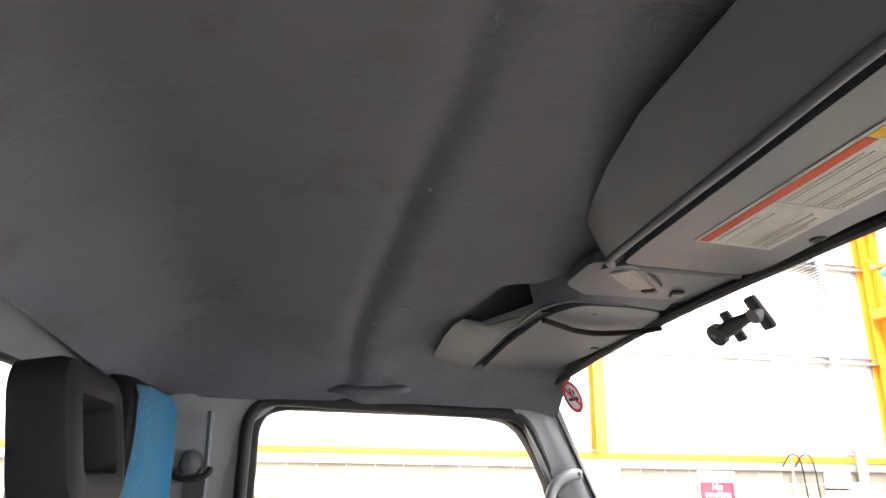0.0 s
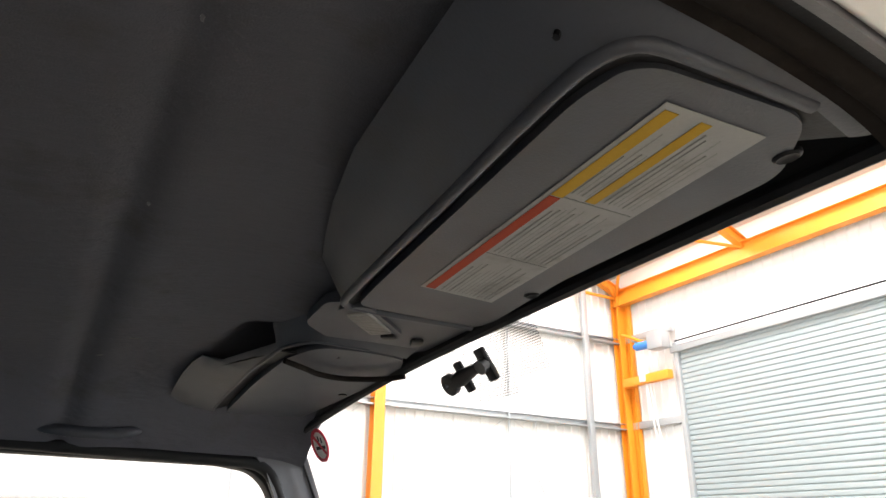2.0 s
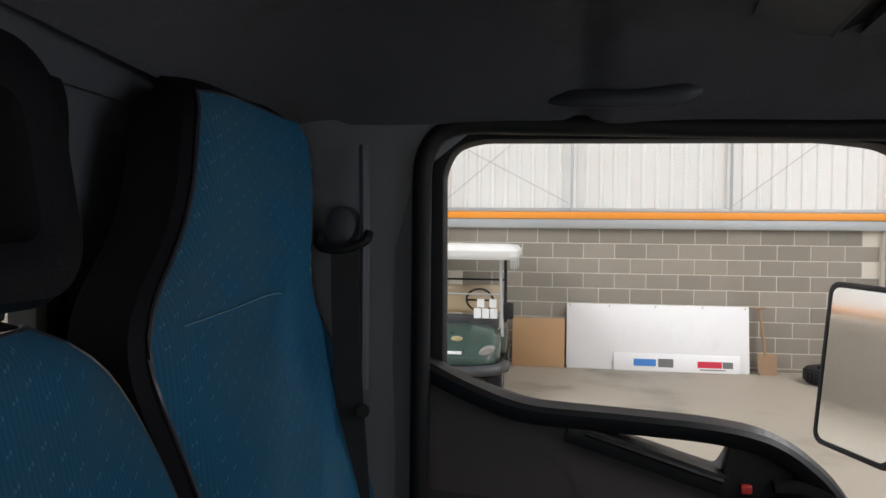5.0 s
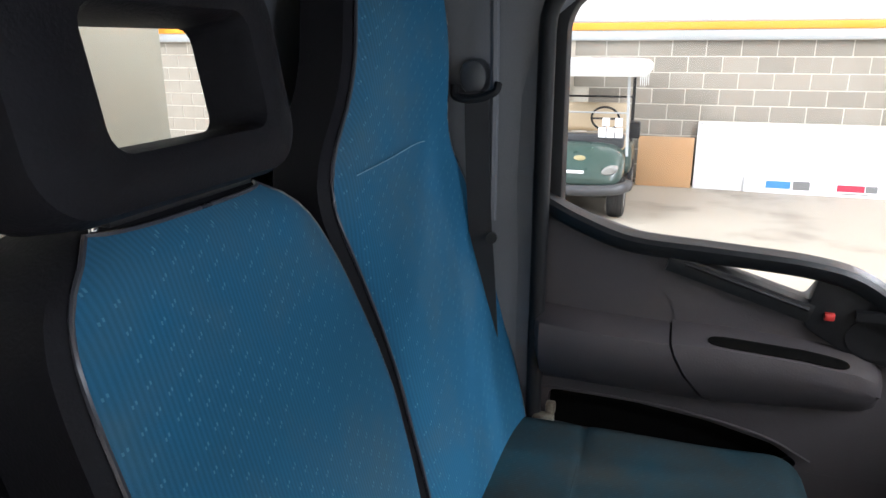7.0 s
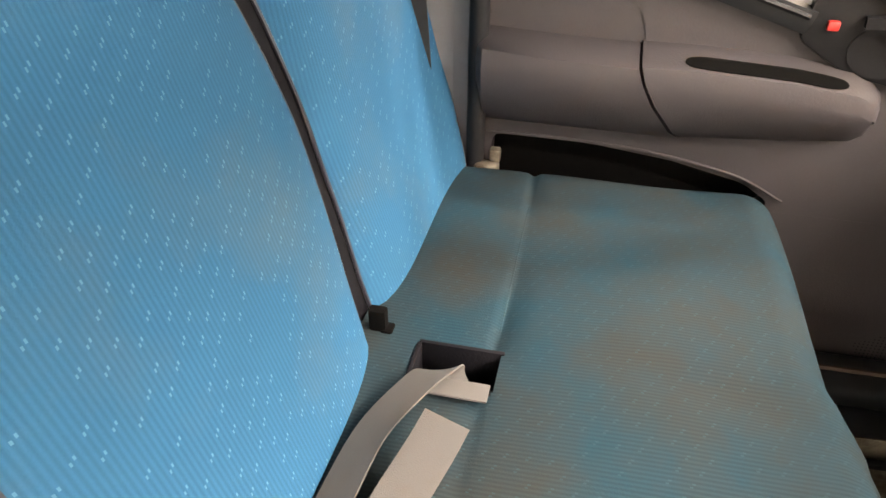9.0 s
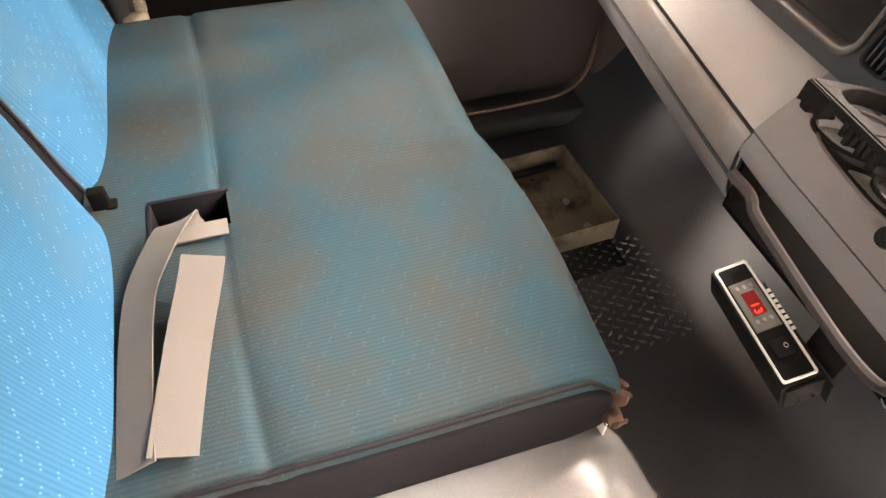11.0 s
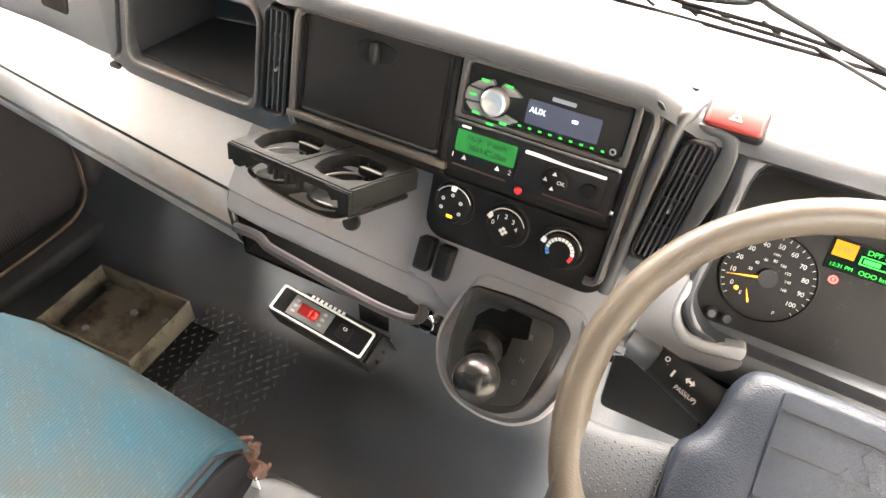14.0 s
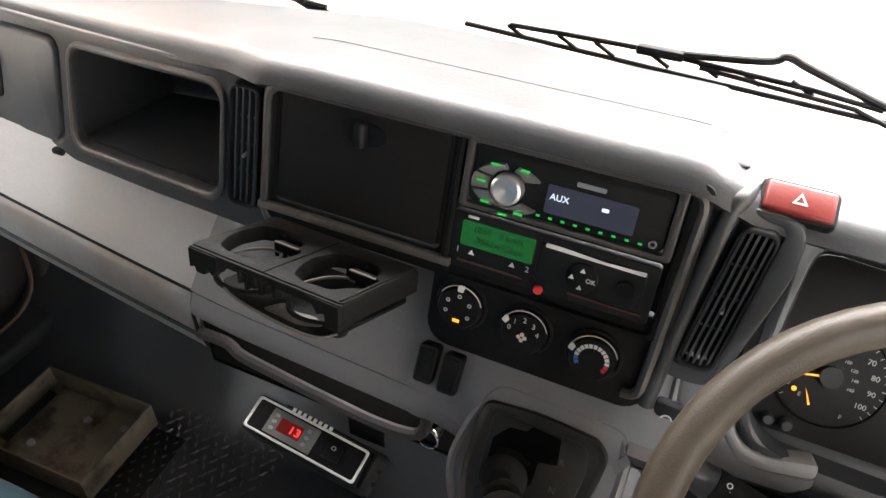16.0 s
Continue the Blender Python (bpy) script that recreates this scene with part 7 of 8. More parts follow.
part("control_panel", plate(0.243, 0.640, 0.470, 0.737, 0.026, 0.012, -0.002), PANEL, dash, "black heater control panel")
glove = thing("centre_locker", (0.145, 0.94, 0.73), "closed black dashboard locker with a turn knob", "locker")
part("door", plate(0.056, 0.740, 0.241, 0.852, 0.005, 0.008, 0.004), PANEL, glove)
part("frame", plate(0.047, 0.729, 0.250, 0.859, 0.006, 0.009, 0.001, [(0.0535, 0.7375, 0.2435, 0.8545, 0.005)], 0.0015), PANEL, glove)
part("recess", moved(loft([[(0.027 * k * c, 0.013 * k * s, z) for c, s in circle(1, 24)] for k, z in ((1.0, 0.0125), (0.96, 0.0135), (0.8, 0.0128))]), fm(0.151, 0.828)), BLACK, glove)
part("turn_knob", moved(rbox((-0.006, -0.013, 0.011), (0.006, 0.013, 0.026), 0.005, 3), fm(0.151, 0.828)), BLACK, glove)
part("chrome_strip", moved(rbox((-0.112, -0.0045, 0.010), (0.112, 0.0045, 0.019), 0.002), fm(0.148, 0.7305)), DARKMETAL, dash, "scuffed metal strip")

# cup holder, pulled out
cup = thing("cup_holder", (0.13, 0.84, 0.72), "black pull-out double cup holder, dusty", "cup holder")
CUPSKEW = Matrix(((1, 0.38, 0, 0.013), (-0.06, 1, 0, 0), (0, 0, 1, 0), (0, 0, 0, 1)))
cm = Matrix.Translation((0.123, 0.838, 0.745)) @ Euler((radians(-9), 0, 0)).to_matrix().to_4x4() @ CUPSKEW


def cup_hole(cx, k=1.0):
    pts = [(-0.036, 0.006), (-0.030, 0.026), (-0.012, 0.031), (0.012, 0.031), (0.024, 0.024), (0.028, 0.012), (0.037, 0.008), (0.036, -0.008), (0.026, -0.014), (0.018, -0.026), (-0.008, -0.029), (-0.024, -0.024), (-0.032, -0.010)]
    return rounded([(cx + k * u, 0.002 + k * v) for u, v in pts], 0.004, 3)


part("tray", moved(sheet(rounded([(-0.086, -0.036), (0.085, -0.036), (0.085, 0.05), (-0.085, 0.05)], 0.004), "z", -0.002, 0.003, [cup_hole(-0.044), cup_hole(0.043)], 0.001), cm), CUPBLACK, cup)
part("tray_joint", moved(rbox((-0.0006, -0.035, 0.003), (0.0006, 0.045, 0.0036), 0), cm), DEEPBLACK, cup)
part("front_rail", moved(rbox((-0.086, -0.0385, -0.008), (0.085, -0.0345, 0.0015), 0.001), cm), CUPBLACK, cup)
part("left_bracket", moved(sheet(rounded([(-0.086, 0.0), (-0.052, 0.0), (-0.053, -0.016), (-0.058, -0.023), (-0.063, -0.017), (-0.068, -0.025), (-0.078, -0.025), (-0.080, -0.019), (-0.086, -0.022)], 0.002), "y", -0.0395, -0.028), cm), CUPBLACK, cup)
part("right_block", moved(sheet(rounded([(0.052, 0.0), (0.085, 0.0), (0.085, -0.028), (0.072, -0.028), (0.070, -0.012), (0.062, -0.016), (0.058, -0.009)], 0.002), "y", -0.0395, -0.022), cm), CUPBLACK, cup)
for k in range(6):
    part("tooth", moved(rbox((-0.028 + 0.008 * k, -0.0392, -0.018 - 0.004 * (k % 2)), (-0.0235 + 0.008 * k, -0.032, -0.004), 0.001), cm), CUPBLACK, cup)
part("side_rail", moved(rbox((0.0815, -0.036, -0.024), (0.0855, 0.05, 0.0), 0.0015), cm), CUPBLACK, cup)
part("side_groove", moved(rbox((0.080, -0.034, 0.003), (0.0825, 0.046, 0.0046), 0.0006), cm), CUPBLACK, cup)
part("side_rail", moved(rbox((-0.0855, -0.034, -0.014), (-0.082, 0.05, 0.0), 0.0015), cm), CUPBLACK, cup)
for cx in (-0.044, 0.043):
    part("well_wall", moved(loft([[(u, v, z) for u, v in cup_hole(cx, k)] for k, z in ((1.0, -0.001), (0.97, -0.013))], True, False), cm), CUPBLACK, cup)
    part("arm", moved(rbox((cx + 0.000, 0.012, -0.007), (cx + 0.030, 0.0205, 0.003), 0.002), cm @ Matrix.Translation((0, 0, -0.002))), CUPBLACK, cup)
    # thin pale bar draws the highlight on the arm's top edge
    part("arm_edge", moved(rbox((cx + 0.001, 0.0115, 0.0012), (cx + 0.029, 0.0145, 0.0026), 0.0006), cm), CUPDUST, cup, "dusty arm edge with its highlight drawn pale")
    part("basket_loop", moved(tube(curve_through([(cx - 0.028, -0.014, -0.014), (cx - 0.018, 0.004, -0.011), (cx - 0.004, 0.014, -0.010), (cx + 0.004, 0.016, -0.012)], 5), 0.0016, 6), cm), CUPDUST, cup)
    part("basket_loop", moved(tube([(cx + 0.034 * math.cos(a), -0.004 + 0.034 * math.sin(a), -0.030) for a in span(math.pi, 2 * math.pi, 14)], 0.0026, 6), cm), CUPBLACK, cup)
    for k in range(4):
        part("rib", moved(rbox((cx - 0.02 + 0.01 * k, 0.030, -0.03), (cx - 0.017 + 0.01 * k, 0.033, -0.003), 0.0005), cm), CUPBLACK, cup)
part("lower_plate", moved(sheet(rounded([(-0.060, -0.030), (-0.03, -0.043), (0.03, -0.050), (0.074, -0.048), (0.082, -0.036), (0.082, 0.045), (-0.06, 0.045)], 0.008), "z", -0.034, -0.031), cm), CUPBLACK, cup)
part("dust_patch", moved(sheet(rounded([(0.006, -0.044), (0.05, -0.046), (0.066, -0.036), (0.05, -0.028), (0.03, -0.032), (0.012, -0.026)], 0.005), "z", -0.0308, -0.0302), cm), CUPDUST, cup, "patch of pale dust")
part("lip_edge", moved(tube(curve_through([(-0.062, -0.030, -0.028), (-0.03, -0.044, -0.031), (0.03, -0.0515, -0.032), (0.072, -0.050, -0.032), (0.083, -0.038, -0.030)], 5), 0.0014, 6), cm), CUPDUST, cup)

# radio
radio = thing("car_radio", (0.355, 0.94, 0.785), "silver and black car radio with lit green buttons", "radio")
part("cage", plate(0.2585, 0.789, 0.454, 0.856, 0.004, 0.016, 0.002, [(0.266, 0.794, 0.446, 0.848, 0.003)]), RIMGREY, radio, "worn black mounting frame, greyed for its sheen")
part("face", plate(0.2665, 0.7945, 0.4455, 0.8475, 0.006, 0.010, 0.004), BLACK, radio)
part("display", plate(0.338, 0.803, 0.418, 0.828, 0.002, 0.001, 0.0142, (), 0), BLUEGLOW, radio, "dim blue display")
part("display_text", letters("AUX", 0.0085, fm(0.350, 0.818, 0.0158), 0.0002), LED_WHITE, radio)
part("display_icon", plate(0.388, 0.817, 0.394, 0.820, 0.0005, 0.0006, 0.0155, (), 0), LED_WHITE, radio)
part("brand_bar", plate(0.362, 0.832, 0.388, 0.836, 0.001, 0.0006, 0.0142, (), 0), SILVER, radio)
part("dial", moved(loft([[(r * c, r * s, z) for c, s in circle(1, 28)] for r, z in ((0.0148, 0.013), (0.0148, 0.022), (0.0142, 0.0255), (0.0118, 0.0268), (0.0, 0.0240))]), fm(0.303, 0.8155)), DIALMETAL, radio, "brushed silver dial")
for a0, a1, r0, r1 in ((100, 150, 0.0175, 0.035), (155, 195, 0.0175, 0.035), (200, 245, 0.0175, 0.035), (250, 290, 0.0175, 0.031), (35, 80, 0.0175, 0.034), (290, 320, 0.0175, 0.037)):
    arc = [(r1 * math.cos(radians(a)) * 1.0, r1 * math.sin(radians(a)) * 0.62) for a in span(a0, a1, 8)] + [(r0 * math.cos(radians(a)), r0 * math.sin(radians(a)) * 0.98) for a in span(a1, a0, 8)]
    key = part("key", moved(sheet(arc, "z", 0.013, 0.020, (), 0.001), fm(0.303, 0.8155)), KEYGREY, radio)
    am = radians((a0 + a1) / 2)
    part("key_light", moved(rbox((-0.0042, -0.0011, 0.0), (0.0042, 0.0011, 0.0008), 0), fm(0.303 + 0.025 * math.cos(am), 0.8155 + 0.031 * math.sin(am) * 0.75, 0.0205)), LED_GREEN, key)
for k in range(9):
    part("preset_light", moved(rbox((-0.0017, -0.0009, 0), (0.0017, 0.0009, 0.001), 0), fm(0.334 + 0.0115 * k, 0.7985, 0.0145)), LED_GREEN, radio)
part("aux_socket", moved(sheet(circle(0.0036, 16), "z", 0.012, 0.0165, [circle(0.0021, 16)], 0.0005), fm(0.436, 0.801)), SILVER, radio)
part("slot", plate(0.285, 0.8415, 0.44, 0.844, 0.001, 0.0006, 0.0143, (), 0), PANEL, radio)

part("ridge", tube(curve_through([(0.502, face_y(0.84) + 0.045, 0.846), (0.494, face_y(0.84) + 0.008, 0.852), (0.486, face_y(0.83) - 0.004, 0.836), (0.476, face_y(0.74) - 0.004, 0.74), (0.470, face_y(0.65) - 0.004, 0.65)]), 0.0085, 10, (0, 1, 0.1)), DASH, dash, "rounded edge beside the vent")

# tachograph
tacho = thing("tachograph", (0.35, 0.93, 0.725), "black tachograph with a green lit display", "tachograph")
part("face", plate(0.250, 0.724, 0.446, 0.779, 0.004, 0.010, 0.004), BLACK, tacho)
part("display", plate(0.262, 0.748, 0.334, 0.772, 0.002, 0.001, 0.0142, (), 0), LCD_GREEN, tacho, "green lit display")
part("display_text", merge(letters("10:59   0 km/h", 0.0085, fm(0.298, 0.7655, 0.0156), 0.0002), letters("356147.2km", 0.0095, fm(0.301, 0.755, 0.0156), 0.0002)), LCD_INK, tacho)
part("brand_bar", plate(0.266, 0.7745, 0.277, 0.777, 0.0005, 0.0006, 0.0142, (), 0), MARK, tacho)
part("legend", merge(letters("1", 0.008, fm(0.261, 0.742, 0.0148), 0.0002), letters("2", 0.008, fm(0.331, 0.742, 0.0148), 0.0002)), MARK, tacho)
for x in (0.275, 0.316):
    part("eject_mark", moved(sheet([(-0.003, -0.002), (0.003, -0.002), (0, 0.003)], "z", 0, 0.0005), fm(x, 0.742, 0.0145)), MARK, tacho)
part("slot", plate(0.262, 0.731, 0.328, 0.733, 0.0005, 0.0012, 0.0138, (), 0), TORN, tacho)
part("slot", plate(0.372, 0.731, 0.44, 0.733, 0.0005, 0.0012, 0.0138, (), 0), TORN, tacho)
part("printer_door", plate(0.338, 0.734, 0.436, 0.772, 0.003, 0.003, 0.0135), BLACK, tacho)
part("worn_edge", moved(sheet(rounded([(-0.045, 0.0), (0.046, -0.001), (0.046, 0.003), (0.01, 0.0018), (-0.03, 0.004), (-0.045, 0.004)], 0.0012), "z", 0.0, 0.0006), fm(0.389, 0.7695, 0.0172)), BOARD, tacho, "paper worn to white along the edge")
part("menu_pad", moved(loft([[(r * c, r * s, z) for c, s in circle(1, 24)] for r, z in ((0.0145, 0.016), (0.0145, 0.019), (0.013, 0.020), (0.0, 0.020))]), fm(0.382, 0.751)), PANEL, tacho)
for u, v in ((0, 0.008), (0, -0.008), (-0.009, 0)):
    part("pad_mark", moved(sheet([(-0.0025, -0.0018), (0.0025, -0.0018), (0, 0.0025)], "z", 0, 0.0005), fm(0.382 + u, 0.751 + v, 0.0205)), MARK, tacho)
part("pad_text", letters("OK", 0.006, fm(0.3905, 0.751, 0.0208), 0.0002), MARK, tacho)
part("round_key", moved(rod((0, 0, 0.015), (0, 0, 0.020), 0.008, n=18), fm(0.421, 0.752)), PANEL, tacho)
part("red_lens", moved(loft([[(r * c, r * s, z) for c, s in circle(1, 16)] for r, z in ((0.0045, 0.012), (0.0045, 0.016), (0.003, 0.018), (0.0, 0.0185))]), fm(0.345, 0.7265)), REDMARK, tacho, "red indicator")

tacho.location += Vector((0.004, 0.0012, 0.004))

# heater knobs
for k, (x, z, turn) in enumerate(((0.278, 0.690, 90), (0.3455, 0.686, 150), (0.4135, 0.684, 160))):
    kn = thing("heater_knob", (x, face_y(z), z), "round black heater control knob with white marks", "knob", "heater knobs")
    part("bezel", moved(sheet(circle(0.027, 36), "z", 0.006, 0.0135, [circle(0.0225, 36)], 0.0015), fm(x, z)), BLACK, kn)
    part("dial", moved(loft([[(r * c, r * s, zz) for c, s in circle(1, 36)] for r, zz in ((0.0222, 0.008), (0.0222, 0.019), (0.0205, 0.0225), (0.0, 0.0225))]), fm(x, z)), PANEL, kn)
    # silver arc draws the glint along the knob's upper edge
    part("shine_ring", moved(tube([(0.0232 * math.cos(a), 0.0232 * math.sin(a), 0.0195) for a in span(radians(20), radians(150), 20)], 0.0006, 5), fm(x, z)), SILVER, kn)
    a = radians(turn)
    part("pointer", moved(sheet(rounded([(0.019 * math.cos(a - 0.16), 0.019 * math.sin(a - 0.16)), (0.0245 * math.cos(a - 0.12), 0.0245 * math.sin(a - 0.12)), (0.0245 * math.cos(a + 0.12), 0.0245 * math.sin(a + 0.12)), (0.019 * math.cos(a + 0.16), 0.019 * math.sin(a + 0.16))], 0.001), "z", 0.0195, 0.0235), fm(x, z)), MARK, kn, "white pointer")
    if k == 0:
        for b in (200, 150, 90, 30, -30):
            part("symbol", moved(sheet(circle(0.0022, 8), "z", 0, 0.0004, [circle(0.0012, 8)]), fm(x + 0.013 * math.cos(radians(b)), z + 0.013 * math.sin(radians(b)), 0.0227)), MARK, kn)
        part("amber_light", moved(rbox((-0.0035, -0.0015, 0), (0.0035, 0.0015, 0.001), 0), fm(x, z - 0.0125, 0.0225)), LED_AMBER, kn)
    elif k == 1:
        for n_, b in zip("01234", (165, 130, 90, 50, 15)):
            part("numeral", letters(n_, 0.0075, fm(x + 0.0145 * math.cos(radians(b)), z + 0.0145 * math.sin(radians(b)), 0.023), 0.0002), MARK, kn)
        for b in (0, 90, 180, 270):
            part("fan_blade", moved(sheet(circle(0.0022, 8), "z", 0, 0.0004), fm(x + 0.003 * math.cos(radians(b)), z - 0.003 + 0.003 * math.sin(radians(b)), 0.0227)), MARK, kn)
    else:
        for b in span(205, -30, 14):
            mt = BLUEMARK if b > 175 else REDMARK if b < 0 else MARK
            part("scale_bar", moved(sheet([(0.0125 * math.cos(radians(b - 7)), 0.0125 * math.sin(radians(b - 7))), (0.0165 * math.cos(radians(b - 7)), 0.0165 * math.sin(radians(b - 7))), (0.0165 * math.cos(radians(b + 6)), 0.0165 * math.sin(radians(b + 6))), (0.0125 * math.cos(radians(b + 6)), 0.0125 * math.sin(radians(b + 6)))], "z", 0.0228, 0.0232), fm(x, z)), mt, kn)

# grey lower centre with two blank switches
part("lower_centre", surface(lambda x, p: (x, p[0] - 0.012 * clamp((x - 0.27) / 0.05), max(p[1], 0.51 + 0.105 * clamp((x - 0.44) / 0.03))), span(0.235, 0.515, 20), [(0.918, 0.655), (0.899, 0.642), (0.882, 0.623), (0.868, 0.605), (0.862, 0.575), (0.866, 0.54), (0.885, 0.51)], 0.008), TRIM_MID, dash, "grey lower centre moulding")
for k, x in enumerate((0.2545, 0.2825)):
    m = Matrix.Translation((x, 0.877 - 0.003 * k, 0.622)) @ Euler((radians(-30), 0, 0)).to_matrix().to_4x4()
    sw = thing("blank_switch", (x, 0.87, 0.6), "black blank rocker switch on the lower dash", "switch", "blank switches")
    part("bezel", moved(sheet(rrect(-0.0105, -0.021, 0.0105, 0.021, 0.004), "y", 0.006, -0.010, (), 0.002), m), BLACK, sw)
    part("rocker", moved(rbox((-0.0085, -0.013, -0.018), (0.0085, -0.006, 0.018), 0.003), m), PANEL, sw)
lighter = thing("cigar_lighter", (0.263, 0.87, 0.5), "chrome-ringed cigar lighter socket", "lighter socket")
lm = Matrix.Translation((0.258, 0.878, 0.492)) @ Euler((radians(75), 0, 0)).to_matrix().to_4x4()
part("ring", moved(sheet(circle(0.0135, 24), "z", 0.0, 0.006, [circle(0.0105, 24)], 0.001), lm), CHROME, lighter)
part("well", moved(rod((0, 0, -0.02), (0, 0, 0.002), 0.0105, n=20), lm), BLACK, lighter)

# gear selector pod
pod = thing("gear_selector", (0.385, 0.80, 0.45), "grey gear selector pod with a black knob", "gear selector")
PODM = Matrix.Translation((0.317, 0.857, 0.607)) @ Euler((radians(50), 0, 0)).to_matrix().to_4x4() @ Matrix.Translation((0.07, -0.055, 0))
outer = rounded([(-0.074, 0.052), (-0.088, -0.004), (-0.072, -0.048), (-0.041, -0.075), (0.004, -0.082), (0.041, -0.076), (0.068, -0.056), (0.086, -0.014), (0.09, 0.04), (0.085, 0.09), (-0.06, 0.09)], 0.03, 5)
part("shroud", moved(loft([[(u * k + 0.01 * d, v * k + d * 0.35, w - d) for u, v in outer] for k, w, d in ((0.86, -0.02, 0.05), (0.97, -0.02, 0.018), (1.0, -0.012, 0.0), (0.98, -0.002, 0.0), (0.93, 0.001, 0.0), (0.88, -0.004, 0.0))]), PODM), TRIM_MID, pod)
inner = rounded([(-0.062, 0.067), (-0.006, 0.0715), (0.055, 0.068), (0.068, 0.054), (0.064, 0.022), (0.057, -0.018), (0.044, -0.05), (0.02, -0.067), (-0.008, -0.069), (-0.038, -0.062), (-0.058, -0.042), (-0.066, -0.002)], 0.012, 4)
part("gate_plate", moved(loft([[(u * k, v * k, w) for u, v in inner] for k, w in ((1.0, -0.004), (1.0, 0.004), (0.975, 0.0065), (0.92, 0.004), (0.9, 0.0035))]), PODM), GATE, pod, "black gate plate")
part("gate_frame", moved(sheet(rounded([(-0.05, 0.058), (0.046, 0.058), (0.052, 0.036), (0.04, -0.045), (0.01, -0.058), (-0.045, -0.05)], 0.01, 3), "z", 0.0035, 0.0055, (), 0.001), PODM), GATE, pod, "worn black gate insert")
# flat near-black sheet stands for the shade down in the slot
part("gate_slot", moved(sheet(rounded([(-0.043, 0.034), (-0.030, 0.049), (-0.0125, 0.0505), (-0.009, 0.057), (0.0205, 0.0555), (0.024, 0.030), (0.006, 0.0265), (0.0055, 0.004), (-0.012, -0.02), (-0.042, -0.012)], 0.0025, 2), "z", 0.0056, 0.0061), PODM), DEEPBLACK, pod, "stepped gate slot")
part("gate_tooth", moved(sheet(rounded([(-0.036, 0.026), (-0.020, 0.030), (0.002, 0.022), (-0.012, 0.014), (-0.034, 0.012)], 0.003, 2), "z", 0.0062, 0.0075), PODM), CUPBLACK, pod)
for s, u, v in (("R", 0.027, 0.034), ("N", 0.0255, 0.0055), ("D", 0.0255, -0.022)):
    part("legend", letters(s, 0.0085, PODM @ Matrix.Translation((u, v, 0.0058)), 0.0002), RIMGREY, pod)
part("boot", moved(loft([[(-0.022 + r * c, 0.0 + r * q, w) for c, q in circle(1, 20)] for r, w in ((0.024, 0.006), (0.021, 0.012), (0.016, 0.018), (0.012, 0.022))]), PODM), RUBBER, pod)
part("lever", moved(rod((-0.02, 0.0, 0.015), (-0.008, -0.012, 0.055), 0.0075, n=12), PODM), CHROME, pod)
part("collar", moved(loft([[(-0.012 + r * c, -0.008 + r * q, w) for c, q in circle(1, 20)] for r, w in ((0.012, 0.03), (0.018, 0.036), (0.019, 0.044), (0.016, 0.05))]), PODM), CUPBLACK, pod)
part("knob", moved(loft([[(-0.003 + 0.026 * k * c, -0.0165 + 0.027 * k * q, 0.072 + 0.028 * w) for c, q in circle(1, 24)] for k, w in [(max(0.02, math.cos(a)), math.sin(a)) for a in span(-math.pi / 2, math.pi / 2, 14)]]), PODM), KNOBGLOSS, pod, "glossy worn black knob")

# fridge controller box under the dash
fridge = thing("fridge_controller", (0.11, 0.83, 0.42), "black controller box with a chrome-edged panel and red digits", "controller")
FR = Matrix.Translation((0.113, 0.825, 0.447)) @ Euler((radians(20), 0, 0)).to_matrix().to_4x4() @ Matrix.Translation((-0.002, 0.0117, 0)) @ Euler((0, 0, radians(-4.3))).to_matrix().to_4x4() @ Matrix.Diagonal((0.92, 0.70, 1, 1))
part("case", moved(rbox((-0.092, -0.034, -0.05), (0.092, 0.034, 0.0), 0.003), FR), BLACK, fridge)
part("panel", moved(sheet(rrect(-0.088, -0.029, 0.088, 0.029, 0.004), "z", 0.0, 0.003), FR), BLACK, fridge)
# plain white stands in for the bright reflection in the chrome edge
part("chrome_edge", moved(sheet(rrect(-0.089, -0.030, 0.089, 0.030, 0.005), "z", 0.003, 0.0055, [rrect(-0.0855, -0.0258, 0.0855, 0.0258, 0.004)], 0.001), FR), WHITEPLASTIC, fridge, "chrome edge frame whitened for its reflection")
part("grey_field", moved(rbox((-0.060, -0.0225, 0.003), (0.016, 0.0225, 0.0055), 0.001), FR), KEYGREY, fridge)
part("display", moved(rbox((-0.042, -0.012, 0.0055), (-0.006, 0.012, 0.0065), 0), FR), LED_WINDOW, fridge, "dark red display")
part("digits", letters("13", 0.019, FR @ Matrix.Translation((-0.016, -0.001, 0.0068)), 0.0002), LED_RED, fridge)
for x in (-0.05, 0.003):
    for y in (-0.012, 0.0, 0.012):
        part("key", moved(rod((x, y, 0.0055), (x, y, 0.0075), 0.0034, n=10), FR), TRIM_LIGHT, fridge)
for k in range(8):
    part("brand_bar", moved(rbox((-0.036 + 0.0085 * k, 0.030, 0.0056), (-0.031 + 0.0085 * k, 0.0365, 0.0062), 0), FR), MARK, fridge)
rock = part("rocker", moved(rbox((0.032, -0.014, 0.003), (0.058, 0.014, 0.009), 0.003), FR), BLACK, fridge)
part("rocker_mark", moved(sheet(circle(0.0035, 14), "z", 0.0092, 0.0096, [circle(0.0026, 14)]), FR @ Matrix.Translation((0.045, 0.006, 0))), MARK, rock)
part("bracket", moved(rbox((-0.05, 0.034, -0.05), (0.11, 0.038, 0.0), 0.001), FR), BLACK, fridge)
part("end_plate", moved(rbox((0.094, -0.03, -0.05), (0.098, 0.038, -0.002), 0.001), FR), BLACK, fridge)
